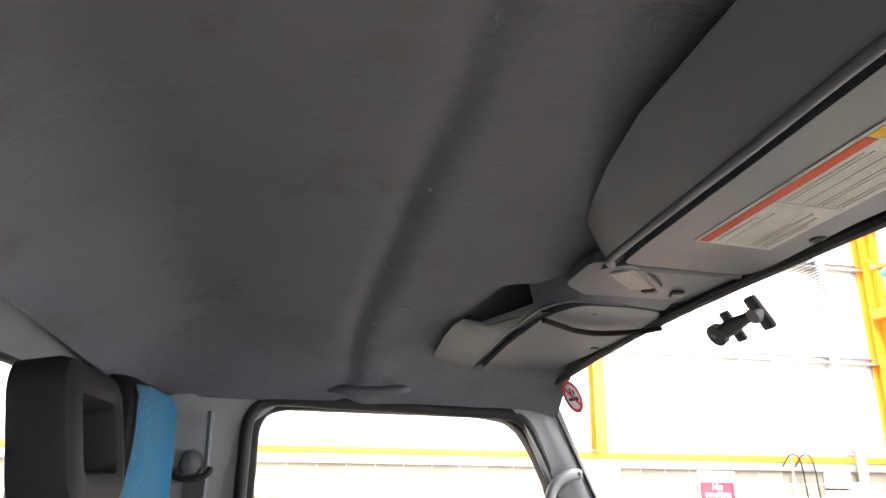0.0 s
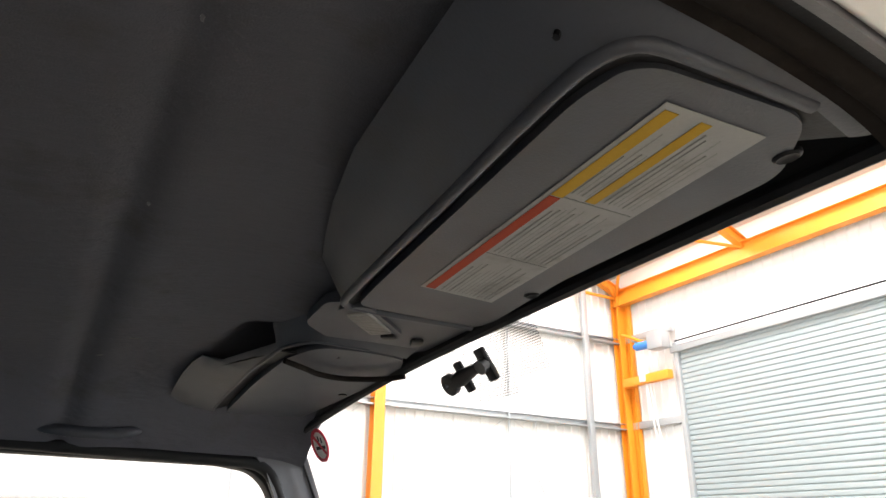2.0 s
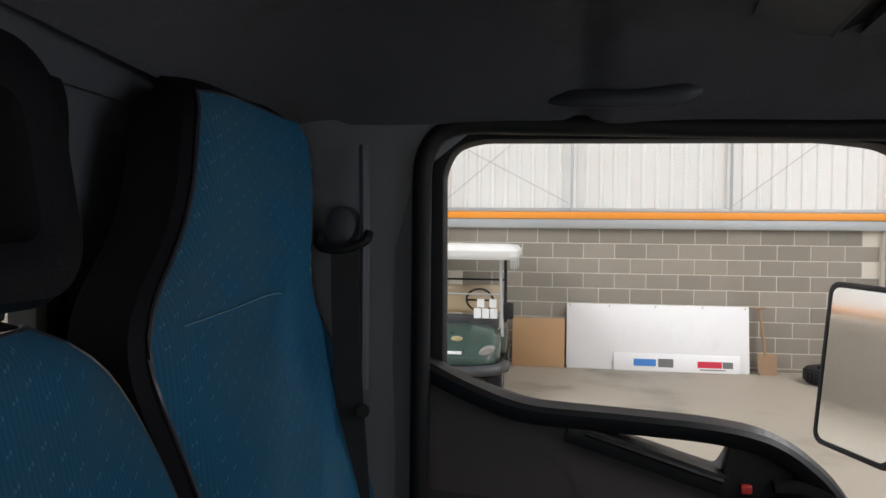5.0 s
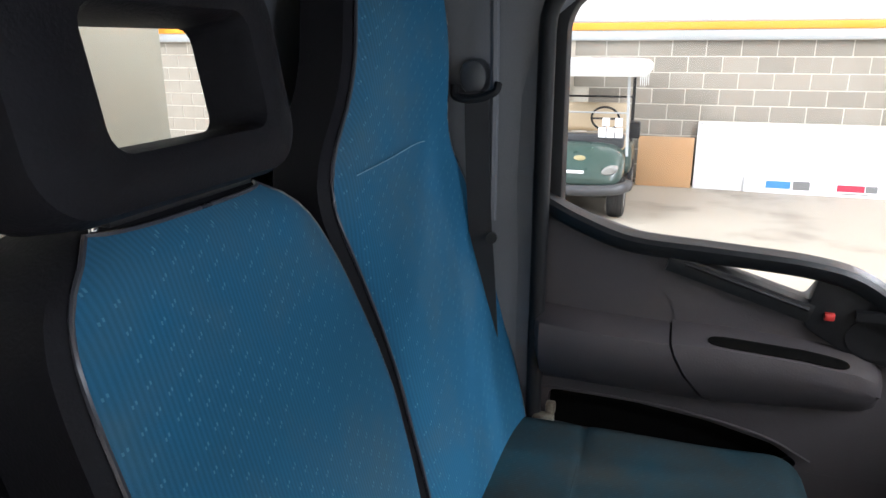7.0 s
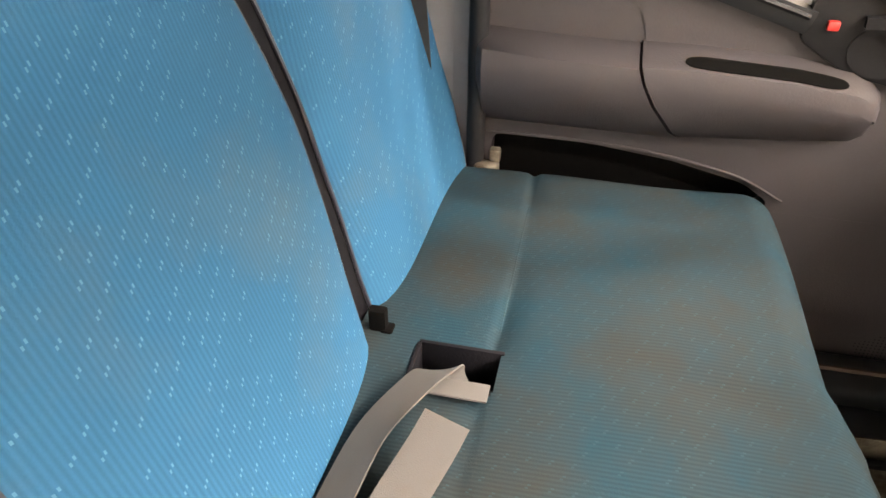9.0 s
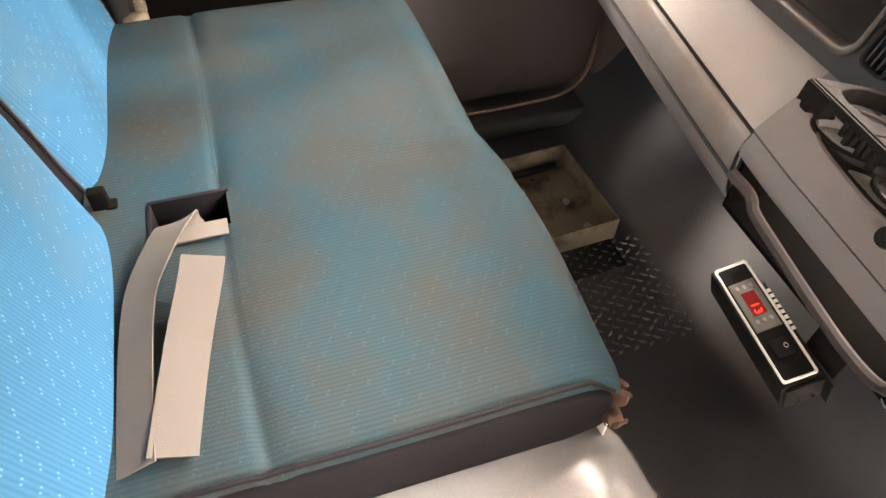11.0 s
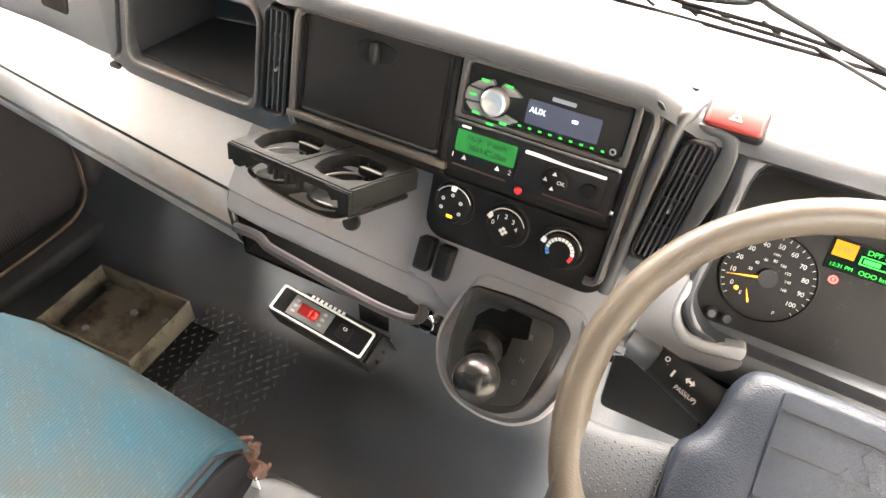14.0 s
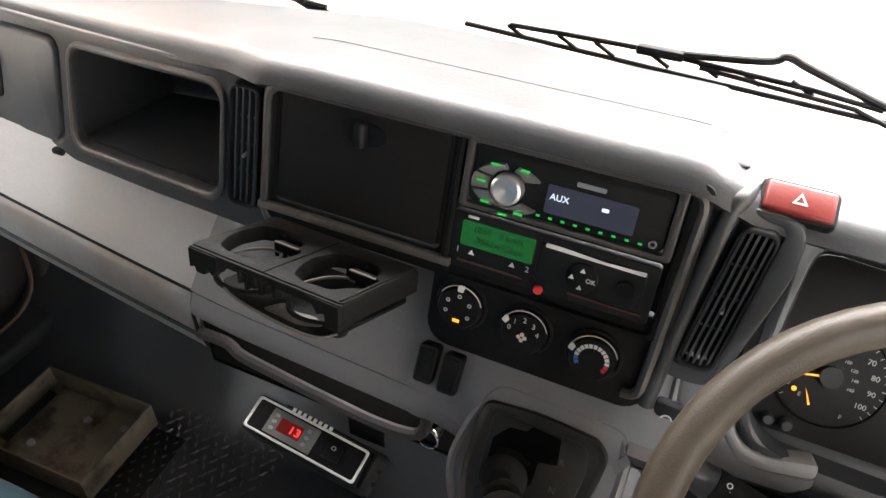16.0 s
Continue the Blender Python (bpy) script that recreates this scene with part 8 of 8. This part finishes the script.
part("hanger", rbox((0.15, 0.872, 0.44), (0.2, 0.876, 0.488), 0.001), BLACK, fridge)
for y in (-0.01, 0.015):
    part("screw", moved(rod((0.098, y, -0.03), (0.102, y, -0.03), 0.004, n=8), FR), CHROME, fridge)

# ---- driver's side ----
hazard = thing("hazard_switch", (0.535, 0.985, 0.86), "red hazard warning switch on the dash top", "switch")
hm = Matrix.Translation((0.535, 0.976, 0.851)) @ Euler((radians(26), 0, 0)).to_matrix().to_4x4()
part("bezel", moved(sheet(rrect(-0.030, -0.0175, 0.030, 0.0175, 0.006), "z", -0.014, 0.004, (), 0.002), hm), BLACK, hazard)
part("button", moved(rbox((-0.027, -0.0145, 0.0), (0.027, 0.0145, 0.0075), 0.004, 3), hm), HAZARDRED, hazard)
part("triangle", moved(sheet([(-0.006, -0.005), (0.006, -0.005), (0, 0.006)], "z", 0.0077, 0.0081, [[(-0.0035, -0.0035), (0.0035, -0.0035), (0, 0.0032)]]), hm), MARK, hazard)
part("vent_surround", sheet(rounded([(0.470, 0.682), (0.522, 0.682), (0.550, 0.80), (0.548, 0.848), (0.486, 0.848)], 0.02), "y", 0.0, -0.01, [rounded([(0.478, 0.698), (0.5145, 0.698), (0.5335, 0.839), (0.497, 0.839)], 0.010)], 0.003), DASH, dash)
ob = dash.children[-1]
for v in ob.data.vertices:
    v.co.y += face_y(v.co.z) + 0.008
CL = Matrix.Translation((0.74, 1.0, 0.69)) @ Euler((radians(58), 0, 0)).to_matrix().to_4x4()
cluster = thing("instrument_cluster", (0.74, 1.0, 0.64), "instrument cluster with round dials and a green display", "instrument cluster")
part("bowl", moved(sheet(rounded([(-0.186, -0.08), (-0.15, -0.115), (0.17, -0.115), (0.2, -0.05), (0.19, 0.07), (-0.165, 0.09)], 0.03), "z", -0.03, -0.022), CL), CLUSTERFACE, cluster, "dark speckled instrument panel")
part("hood", moved(sheet(rounded([(-0.192, -0.05), (-0.188, -0.085), (-0.17, -0.11), (-0.145, -0.112), (-0.105, -0.138), (0.2, -0.138), (0.23, -0.05), (0.22, 0.12), (-0.19, 0.13)], 0.015), "z", -0.03, 0.03, [rounded([(-0.178, -0.075), (-0.15, -0.104), (0.17, -0.112), (0.2, -0.05), (0.19, 0.09), (-0.165, 0.10)], 0.03)], 0.01), CL), DASH, cluster, "dark hood round the instruments")


def dial(x, y, r, labels, needle):
    m = CL @ Matrix.Translation((x, y, -0.022))
    part("dial_face", moved(loft([[(q * c, q * s, z) for c, s in circle(1, 40)] for q, z in ((r, 0.0), (r, 0.004), (r * 0.97, 0.005), (r * 0.95, 0.002), (0.0, 0.002))]), m), CLUSTERFACE, cluster)
    for s, a, rr, sz in labels:
        part("numeral", letters(s, sz, m @ Matrix.Translation((rr * math.cos(radians(a)), rr * math.sin(radians(a)), 0.003)), 0.0002), DIALMARK, cluster)
    for a in span(220, -40, 26):
        c, s = math.cos(radians(a)), math.sin(radians(a))
        part("tick", moved(sheet([(r * 0.87 * c - 0.0004 * s, r * 0.87 * s + 0.0004 * c), (r * 0.94 * c - 0.0004 * s, r * 0.94 * s + 0.0004 * c), (r * 0.94 * c + 0.0004 * s, r * 0.94 * s - 0.0004 * c), (r * 0.87 * c + 0.0004 * s, r * 0.87 * s - 0.0004 * c)], "z", 0.0026, 0.003), m), DIALMARK, cluster)
    c, s = math.cos(radians(needle)), math.sin(radians(needle))
    part("needle", moved(sheet([(-0.0012 * s, 0.0012 * c), (r * 0.85 * c, r * 0.85 * s), (0.0012 * s, -0.0012 * c)], "z", 0.005, 0.006), m), LED_AMBER, cluster)
    part("needle_cap", moved(rod((0, 0, 0.003), (0, 0, 0.009), r * 0.2, n=20), m), BLACK, cluster)


mph = [(str(10 * k), 208 - 24 * k, 0.038, 0.0075) for k in range(11)] + [(str(20 * k), 196 - 27 * k, 0.021, 0.0045) for k in range(1, 9)]
dial(-0.112, -0.026, 0.0525, mph, 192)
part("numeral", letters("MPH", 0.004, CL @ Matrix.Translation((-0.112, 0.002, -0.019)), 0.0002), DIALMARK, cluster)
fuel = CL @ Matrix.Translation((-0.107, -0.056, -0.0185))
part("fuel_needle", moved(sheet([(-0.022, 0.012), (-0.016, -0.004), (-0.014, -0.003)], "z", 0, 0.0008), fuel), LED_AMBER, cluster)
part("fuel_text", merge(letters("E", 0.006, fuel @ Matrix.Translation((-0.026, 0.004, 0)), 0.0002), letters("F", 0.006, fuel @ Matrix.Translation((0.014, -0.006, 0)), 0.0002)), DIALMARK, cluster)
part("fuel_light", moved(rod((-0.032, 0.008, 0), (-0.032, 0.008, 0.001), 0.0025, n=10), fuel), LED_AMBER, cluster)
dial(0.082, -0.028, 0.0525, [(str(k), 190 - 32 * k, 0.038, 0.009) for k in range(6)], 178)
CLD = CL @ Matrix.Translation((-0.018, -0.004, 0)) @ Matrix.Diagonal((0.92, 0.82, 1, 1))
part("display", moved(rbox((-0.052, 0.012, -0.022), (0.052, 0.056, -0.019), 0.002), CLD), BLACK, cluster)
part("display_glow", moved(rbox((-0.05, 0.014, -0.019), (0.05, 0.054, -0.0182), 0), CLD), glow("dark_green_display", (0.001, 0.012, 0.005), 0.02, 0.02), cluster)
part("display_text", merge(letters("DPF LEVEL", 0.0095, CLD @ Matrix.Translation((0.008, 0.048, -0.0178)), 0.0002), letters("12:31 PM", 0.007, CLD @ Matrix.Translation((-0.034, 0.020, -0.0178)), 0.0002), letters("ODO km 350992", 0.0085, CLD @ Matrix.Translation((0.016, 0.0195, -0.0178)), 0.0002), letters("N", 0.013, CLD @ Matrix.Translation((0.042, 0.037, -0.0178)), 0.0002),
     moved(sheet([(-0.018, 0.03), (0.028, 0.03), (0.028, 0.042), (-0.018, 0.042)], "z", 0, 0.0003, [[(-0.0165, 0.0315), (0.0265, 0.0315), (0.0265, 0.0405), (-0.0165, 0.0405)]]), CLD @ Matrix.Translation((0, 0, -0.0181))), moved(rbox((-0.014, 0.033, -0.0181), (0.004, 0.039, -0.0178), 0), CLD)), LED_GREEN, cluster, "bright green display text")
part("amber_tile", moved(rbox((-0.049, 0.032, -0.0182), (-0.024, 0.053, -0.0178), 0), CLD), glow("amber_tile", (0.9, 0.30, 0.01), 0.11, 0.05), cluster)
part("amber_tile_text", letters("SAM", 0.009, CLD @ Matrix.Translation((-0.0365, 0.0425, -0.0176)), 0.0002), LCD_INK, cluster)
part("brake_light", moved(sheet(circle(0.0055, 18), "z", 0, 0.0006, [circle(0.0035, 18)]), CLD @ Matrix.Translation((-0.035, 0.0, -0.0215))), LED_RED, cluster)
part("brake_light_core", moved(rbox((-0.0365, -0.002, -0.0217), (-0.0335, 0.002, -0.0212), 0), CLD), LED_RED, cluster)
for k in (0, 1):
    part("trip_knob", moved(loft([[(r * c, r * q, z) for c, q in circle(1, 14)] for r, z in ((0.006, -0.022), (0.006, -0.012), (0.0045, -0.009), (0.0, -0.009))]), CL @ Matrix.Translation((-0.153 + 0.0175 * k, -0.085, 0))), DASH, cluster)
part("cowl", (rbox((0.545, 0.95, 0.50), (0.99, 1.02, 0.60), 0.03, 3)), DASH, dash)
LIP = [(-0.186, -0.050), (-0.1837, -0.0648), (-0.1886, -0.0808), (-0.1826, -0.0993), (-0.1701, -0.1087), (-0.1479, -0.1087), (-0.1077, -0.0989)]
LIPOUT = [(-0.1072, -0.1145), (-0.149, -0.1225), (-0.174, -0.1205), (-0.190, -0.106), (-0.196, -0.083), (-0.192, -0.050)]
insert = thing("dash_insert", (0.6, 0.925, 0.6), "pale grey insert beside and below the instruments", "trim", kind="structure")
# one moulding in two greys: lit bevel pale, shaded face darker
part("insert_lip", moved(sheet(rounded(LIP + LIPOUT, 0.006, 3), "z", 0.0, 0.034, (), 0.003), CL), TRIM_LIGHT, insert, "upward bevel, paler for the light on it")
part("insert_face", moved(sheet(rounded([(-0.190, -0.045), (-0.194, -0.083), (-0.1885, -0.105), (-0.173, -0.1195), (-0.149, -0.1225), (-0.1068, -0.1135), (-0.1075, -0.124), (-0.1245, -0.1365), (-0.19, -0.139), (-0.235, -0.13), (-0.245, -0.045)], 0.005, 3), "z", -0.02, 0.0325, (), 0.003), CL), TRIM_MID, insert)
swp = thing("dash_switch", (0.497, 0.88, 0.63), "black rocker switch with a white symbol", "switch")
sm2 = Matrix.Translation((0.492, 0.893, 0.63)) @ Euler((radians(-20), 0, 0)).to_matrix().to_4x4()
part("bezel", moved(rbox((-0.013, -0.006, -0.028), (0.013, 0.01, 0.028), 0.004), sm2), BLACK, swp)
part("symbol", moved(sheet([(u, 0.012 + v) for u, v in circle(0.006, 16)], "y", -0.0068, -0.0062, [[(u, 0.012 + v) for u, v in circle(0.0045, 16)]]), sm2), MARK, swp)
part("column_cavity", rbox((0.50, 0.93, 0.40), (0.98, 1.2, 0.52), 0.01), BLACK, dash)

# steering wheel
TILT = 0.63
SW = Matrix.Translation((0.714, 0.743, 0.705)) @ Euler((TILT, 0, 0)).to_matrix().to_4x4()
sw = thing("steering_wheel", (0.722, 0.737, 0.70), "worn grey-brown two-tone steering wheel", "steering wheel")
part("rim", moved(tube([(0.2215 * math.cos(a), 0.2215 * math.sin(a) - 0.003, 0) for a in span(0, 2 * math.pi, 64)[:-1]], 0.0165, 16, (0, 0, 1), True), SW), WHEELSKIN, sw, "worn grey-brown rim")
for sgn in (-1, 1):
    sp = part("spoke", moved(loft([[(sgn * x, y + w * c, z + h * s) for c, s in circle(1, 16)] for x, y, z, w, h in ((0.075, -0.068, -0.02, 0.05, 0.018), (0.12, -0.072, -0.012, 0.042, 0.014), (0.17, -0.078, -0.004, 0.038, 0.012), (0.212, -0.084, 0.0, 0.042, 0.014))]), SW), SPOKESKIN, sw)
    bm = bmesh.new()
    for i in range(12):
        x = 0.124 + 0.0072 * i
        y0, z0 = straight([(0.12, -0.072), (0.17, -0.078), (0.212, -0.084)], x), straight([(0.12, -0.012), (0.17, -0.004), (0.218, 0.0)], x)
        w, h = straight([(0.12, 0.04), (0.17, 0.038), (0.218, 0.042)], x), straight([(0.12, 0.014), (0.17, 0.012), (0.218, 0.014)], x)
        for j in range(9):
            v = -0.027 + 0.0066 * j + (0.0033 if i % 2 else 0)
            bmesh.ops.create_icosphere(bm, subdivisions=1, radius=0.00125, matrix=Matrix.Translation((sgn * x, y0 + v, z0 + h * math.sqrt(max(0.05, 1 - (v / w) ** 2)) - 0.0004)))
    tagged(part("grip_dimples", moved(bm, SW), HUBSKIN, sp), kind="stuff")
    part("spoke_joint", moved(tube([(sgn * 0.1285, -0.034 - 0.012 * k, 0.006 + 0.004 * math.sin(k * 0.7)) for k in range(7)], 0.0022, 6), SW), RUBBER, sp)
part("hub", moved(loft([[(x * k, (y + 0.03) * k - 0.03, z) for x, y in rounded([(-0.115, -0.12), (0.115, -0.12), (0.13, -0.075), (0.13, -0.03), (0.114, -0.012), (0.106, 0.012), (0.104, 0.036), (0.09, 0.056), (-0.09, 0.056), (-0.104, 0.036), (-0.106, 0.012), (-0.114, -0.012), (-0.13, -0.03), (-0.13, -0.075)], 0.014, 4)] for k, z in ((0.85, -0.06), (0.98, -0.03), (1.0, 0.0), (0.985, 0.016), (0.94, 0.026), (0.86, 0.031), (0.5, 0.034), (0.02, 0.035))]), SW), HUBSKIN, sw, "blue-grey padded hub")
part("horn_pad", moved(loft([[(x * k, (y + 0.03) * k - 0.03, z) for x, y in rounded([(-0.067, -0.10), (0.067, -0.10), (0.069, 0.044), (-0.069, 0.044)], 0.006, 4)] for k, z in ((1.0, 0.028), (1.0, 0.0345), (0.985, 0.037), (0.6, 0.040), (0.02, 0.0405))]), SW), HUBSKIN, sw)
for y in (0.028, -0.002, -0.042):
    part("pad_crease", moved(rbox((-0.066, y - 0.001, 0.036), (0.066, y + 0.001, 0.0404), 0.0004), SW), RUBBER, sw)
for a in (90, 210, 330):
    c, s = math.cos(radians(a)), math.sin(radians(a))
    part("emblem", moved(sheet([(0.002 * c, 0.002 * s), (0.011 * c - 0.0055 * s, 0.011 * s + 0.0055 * c), (0.02 * c, 0.02 * s), (0.011 * c + 0.0055 * s, 0.011 * s - 0.0055 * c)], "z", 0.037, 0.0378), SW @ Matrix.Translation((0.0, 0.006, 0.0035))), HUBSKIN, sw)
column = thing("steering_column", (0.722, 0.85, 0.55), "dark steering column shroud", "steering column")
part("shroud", moved(loft([[(x * k, y * k, z) for x, y in rounded([(-0.06, -0.05), (0.06, -0.05), (0.06, 0.04), (-0.06, 0.04)], 0.02, 4)] for k, z in ((1.0, -0.07), (1.05, -0.12), (1.1, -0.3))]), SW), BLACK, column)
stalk = part("light_stalk", merge(rod((0.545, 0.866, 0.611), (0.622, 0.857, 0.584), 0.0175, 0.0235, n=24), rod((0.628, 0.856, 0.582), (0.70, 0.845, 0.557), 0.016, n=12)), BLACK, column, "black light switch stalk")
part("stalk_tip", rod((0.512, 0.869, 0.622), (0.5445, 0.866, 0.6112), 0.0135, 0.017, n=18), DASH, stalk)
part("stalk_flange", rod((0.6215, 0.857, 0.584), (0.6295, 0.856, 0.5812), 0.0275, 0.0265, n=24), BLACK, stalk)
sx = Vector((0.077, -0.009, -0.027)).normalized()
sz = (Vector((0, -0.63, 0.78)) - sx * sx.dot(Vector((0, -0.63, 0.78)))).normalized()
stm_at = Vector((0.583, 0.8615, 0.5977)) + sz * 0.0203
sx, sz = (sx + 0.078 * sz).normalized(), (sz - 0.078 * sx).normalized()
stm = Matrix.Translation(stm_at) @ Matrix((sx, sz.cross(sx), sz)).transposed().to_4x4()
part("stalk_text", merge(letters("PASS(UP)", 0.0068, stm @ Matrix.Translation((0.004, -0.0095, -0.0016)), 0.0006), letters("OFF", 0.0065, stm @ Matrix.Translation((-0.033, 0.0, -0.0008)) @ Euler((0, 0, radians(20))).to_matrix().to_4x4(), 0.0006)), MARK, stalk)
part("stalk_arrow", moved(sheet([(-0.006, 0), (-0.002, 0.004), (-0.002, 0.0015), (0.002, 0.0015), (0.002, 0.004), (0.006, 0), (0.002, -0.004), (0.002, -0.0015), (-0.002, -0.0015), (-0.002, -0.004)], "z", -0.0006, 0.0004), stm @ Matrix.Translation((0.0, 0.004, 0))), MARK, stalk)
part("stalk_sun", moved(sheet(circle(0.0028, 14), "z", -0.0008, 0.0004, [circle(0.0018, 14)]), stm @ Matrix.Translation((-0.032, 0.0085, -0.0006))), MARK, stalk)
part("stalk_bar", moved(rbox((-0.0012, -0.004, -0.0008), (0.0012, 0.004, 0.0004), 0), stm @ Matrix.Translation((-0.019, 0.0, 0))), MARK, stalk)

# the whole dash, laid out above at drawing scale, is brought to its size and place
DASHPLACE = Matrix.Translation((0.444, 0.33, 1.146)) @ Matrix.Scale(1.08, 4) @ Matrix.Translation((-0.444, -0.33, -1.146))
for ob in list(bpy.data.objects):
    if ob not in WORKSHOP and ob.parent is None:
        ob.matrix_basis = DASHPLACE @ ob.matrix_basis

# ---- wipers outside the screen ----
wip = thing("windscreen_wipers", (0.3, 1.27, 0.84), "black windscreen wipers and linkage below the glass", "wipers")
part("blade", tube([(0.105, 1.315, 0.808), (0.394, 1.315, 0.797), (0.637, 1.315, 0.789), (0.72, 1.312, 0.786)], 0.0035, 6), RUBBER, wip)
part("blade_frame", tube([(0.17, 1.315, 0.818), (0.25, 1.315, 0.820), (0.354, 1.315, 0.821), (0.423, 1.315, 0.817), (0.55, 1.315, 0.811), (0.63, 1.315, 0.803)], 0.0035, 6), BLACK, wip)
for x in (0.18, 0.25, 0.30, 0.37, 0.43, 0.48, 0.54, 0.61):
    part("claw", rod((x - 0.014, 1.315, 0.817), (x + 0.014, 1.315, 0.803), 0.0028, n=6), BLACK, wip)
part("arm", tube(curve_through([(0.38, 1.312, 0.822), (0.49, 1.312, 0.835), (0.512, 1.312, 0.845), (0.54, 1.312, 0.836), (0.612, 1.312, 0.814), (0.70, 1.305, 0.79), (0.80, 1.29, 0.75)]), 0.005, 8), BLACK, wip)
part("arm_rod", tube([(0.42, 1.312, 0.812), (0.60, 1.31, 0.80), (0.78, 1.295, 0.75)], 0.003, 6), BLACK, wip)
part("pivot", rbox((0.34, 1.305, 0.815), (0.40, 1.32, 0.828), 0.004), BLACK, wip)
part("blade", tube([(-0.77, 1.27, 0.812), (-0.45, 1.30, 0.812), (-0.12, 1.315, 0.79)], 0.004, 6), RUBBER, wip)
part("blade_frame", tube([(-0.70, 1.275, 0.82), (-0.45, 1.30, 0.824), (-0.16, 1.315, 0.803)], 0.004, 6), BLACK, wip)
part("arm", tube(curve_through([(-0.42, 1.30, 0.828), (-0.3, 1.31, 0.842), (-0.155, 1.315, 0.789), (-0.08, 1.315, 0.768), (0.016, 1.31, 0.727)]), 0.007, 8), BLACK, wip)
part("cowl_grille", rbox((-0.8, 1.36, 0.62), (0.95, 1.41, 0.65), 0.01), BLACK, wip)

# ---- the wall's blocks ----
wall_south_low = solid("wall_south_low", rbox((WX, SY, GZ), (EX, SY + 0.06, 1.3), 0), MORTAR, "grey concrete block lower end wall", "wall", kind="structure")
solid("orange_rail", rbox((WX, SY, 1.372), (EX, SY + 0.09, 1.472), 0.004), ORANGE, "orange painted steel rail along the end wall", "rail", kind="structure")
for z in (2.9, 4.4):
    solid("girt", rbox((WX, SY, z - 0.07), (EX, SY + 0.08, z + 0.07), 0.004), GALV, "galvanised horizontal girt on the end wall", "rail", kind="structure")
CH = 0.2195


def course_blocks(y0, y1):
    out = []
    z, i = 1.235, 0
    while z > GZ + 0.03:
        zl = max(GZ, z - CH)
        y = y0 + (0.225 if i % 2 else 0.0)
        while y < y1:
            if not any(abs(y + 0.22 - c) < 0.45 for c in (5.33, -1.5)):
                out.append((y, zl, z))
            y += 0.45
        z -= CH
        i += 1
    return out


shared = {}
far = bmesh.new()
near_n = 0
for y, zl, z in course_blocks(-1.1, NY):
    key = round(z - zl, 3)
    if key not in shared:
        bm = rbox((-0.03, 0.007, 0.007), (-0.016, 0.443, z - zl - 0.007), 0.003, 1)
        shared[key] = mesh_of("block", bm, BLOCK, 0)
    if near_n < 290:
        ob = new("block", shared[key])
        ob.parent = wall_west
        ob.location = (WX, y, zl)
        near_n += 1
rest = [(y, zl, z) for y, zl, z in course_blocks(-13.7, -1.1)]
bm = bmesh.new()
for y, zl, z in rest:
    bmesh.ops.create_cube(bm, size=1, matrix=Matrix.Translation((WX - 0.03, y + 0.225, (z + zl) / 2)) @ Matrix.Diagonal((0.03, 0.436, z - zl - 0.014, 1)))
tagged(part("far_blocks", bm, BLOCK, wall_west, "", 0), kind="stuff")
bm = bmesh.new()
z, i = 1.235, 0
while z > GZ + 0.03:
    zl = max(GZ, z - CH)
    x = WX + (0.0 if i % 2 else 0.225)
    while x < -8.6:
        bmesh.ops.create_cube(bm, size=1, matrix=Matrix.Translation((x + 0.225, NY + 0.03, (z + zl) / 2)) @ Matrix.Diagonal((0.436, 0.03, z - zl - 0.014, 1)))
        x += 0.45
    z -= CH
    i += 1
tagged(part("far_blocks", bm, BLOCK, wall_north, "", 0), kind="stuff")
bm = bmesh.new()
for i in range(9):
    z = 1.235 - CH * i
    zl = max(GZ, z - CH)
    for k in range(20):
        x = WX + 0.45 * k + (0.225 if i % 2 else 0.0)
        bmesh.ops.create_cube(bm, size=1, matrix=Matrix.Translation((x + 0.225, SY + 0.07, (z + zl) / 2)) @ Matrix.Diagonal((0.436, 0.03, z - zl - 0.014, 1)))
tagged(part("far_blocks", bm, BLOCK, wall_south_low, "", 0), kind="stuff")
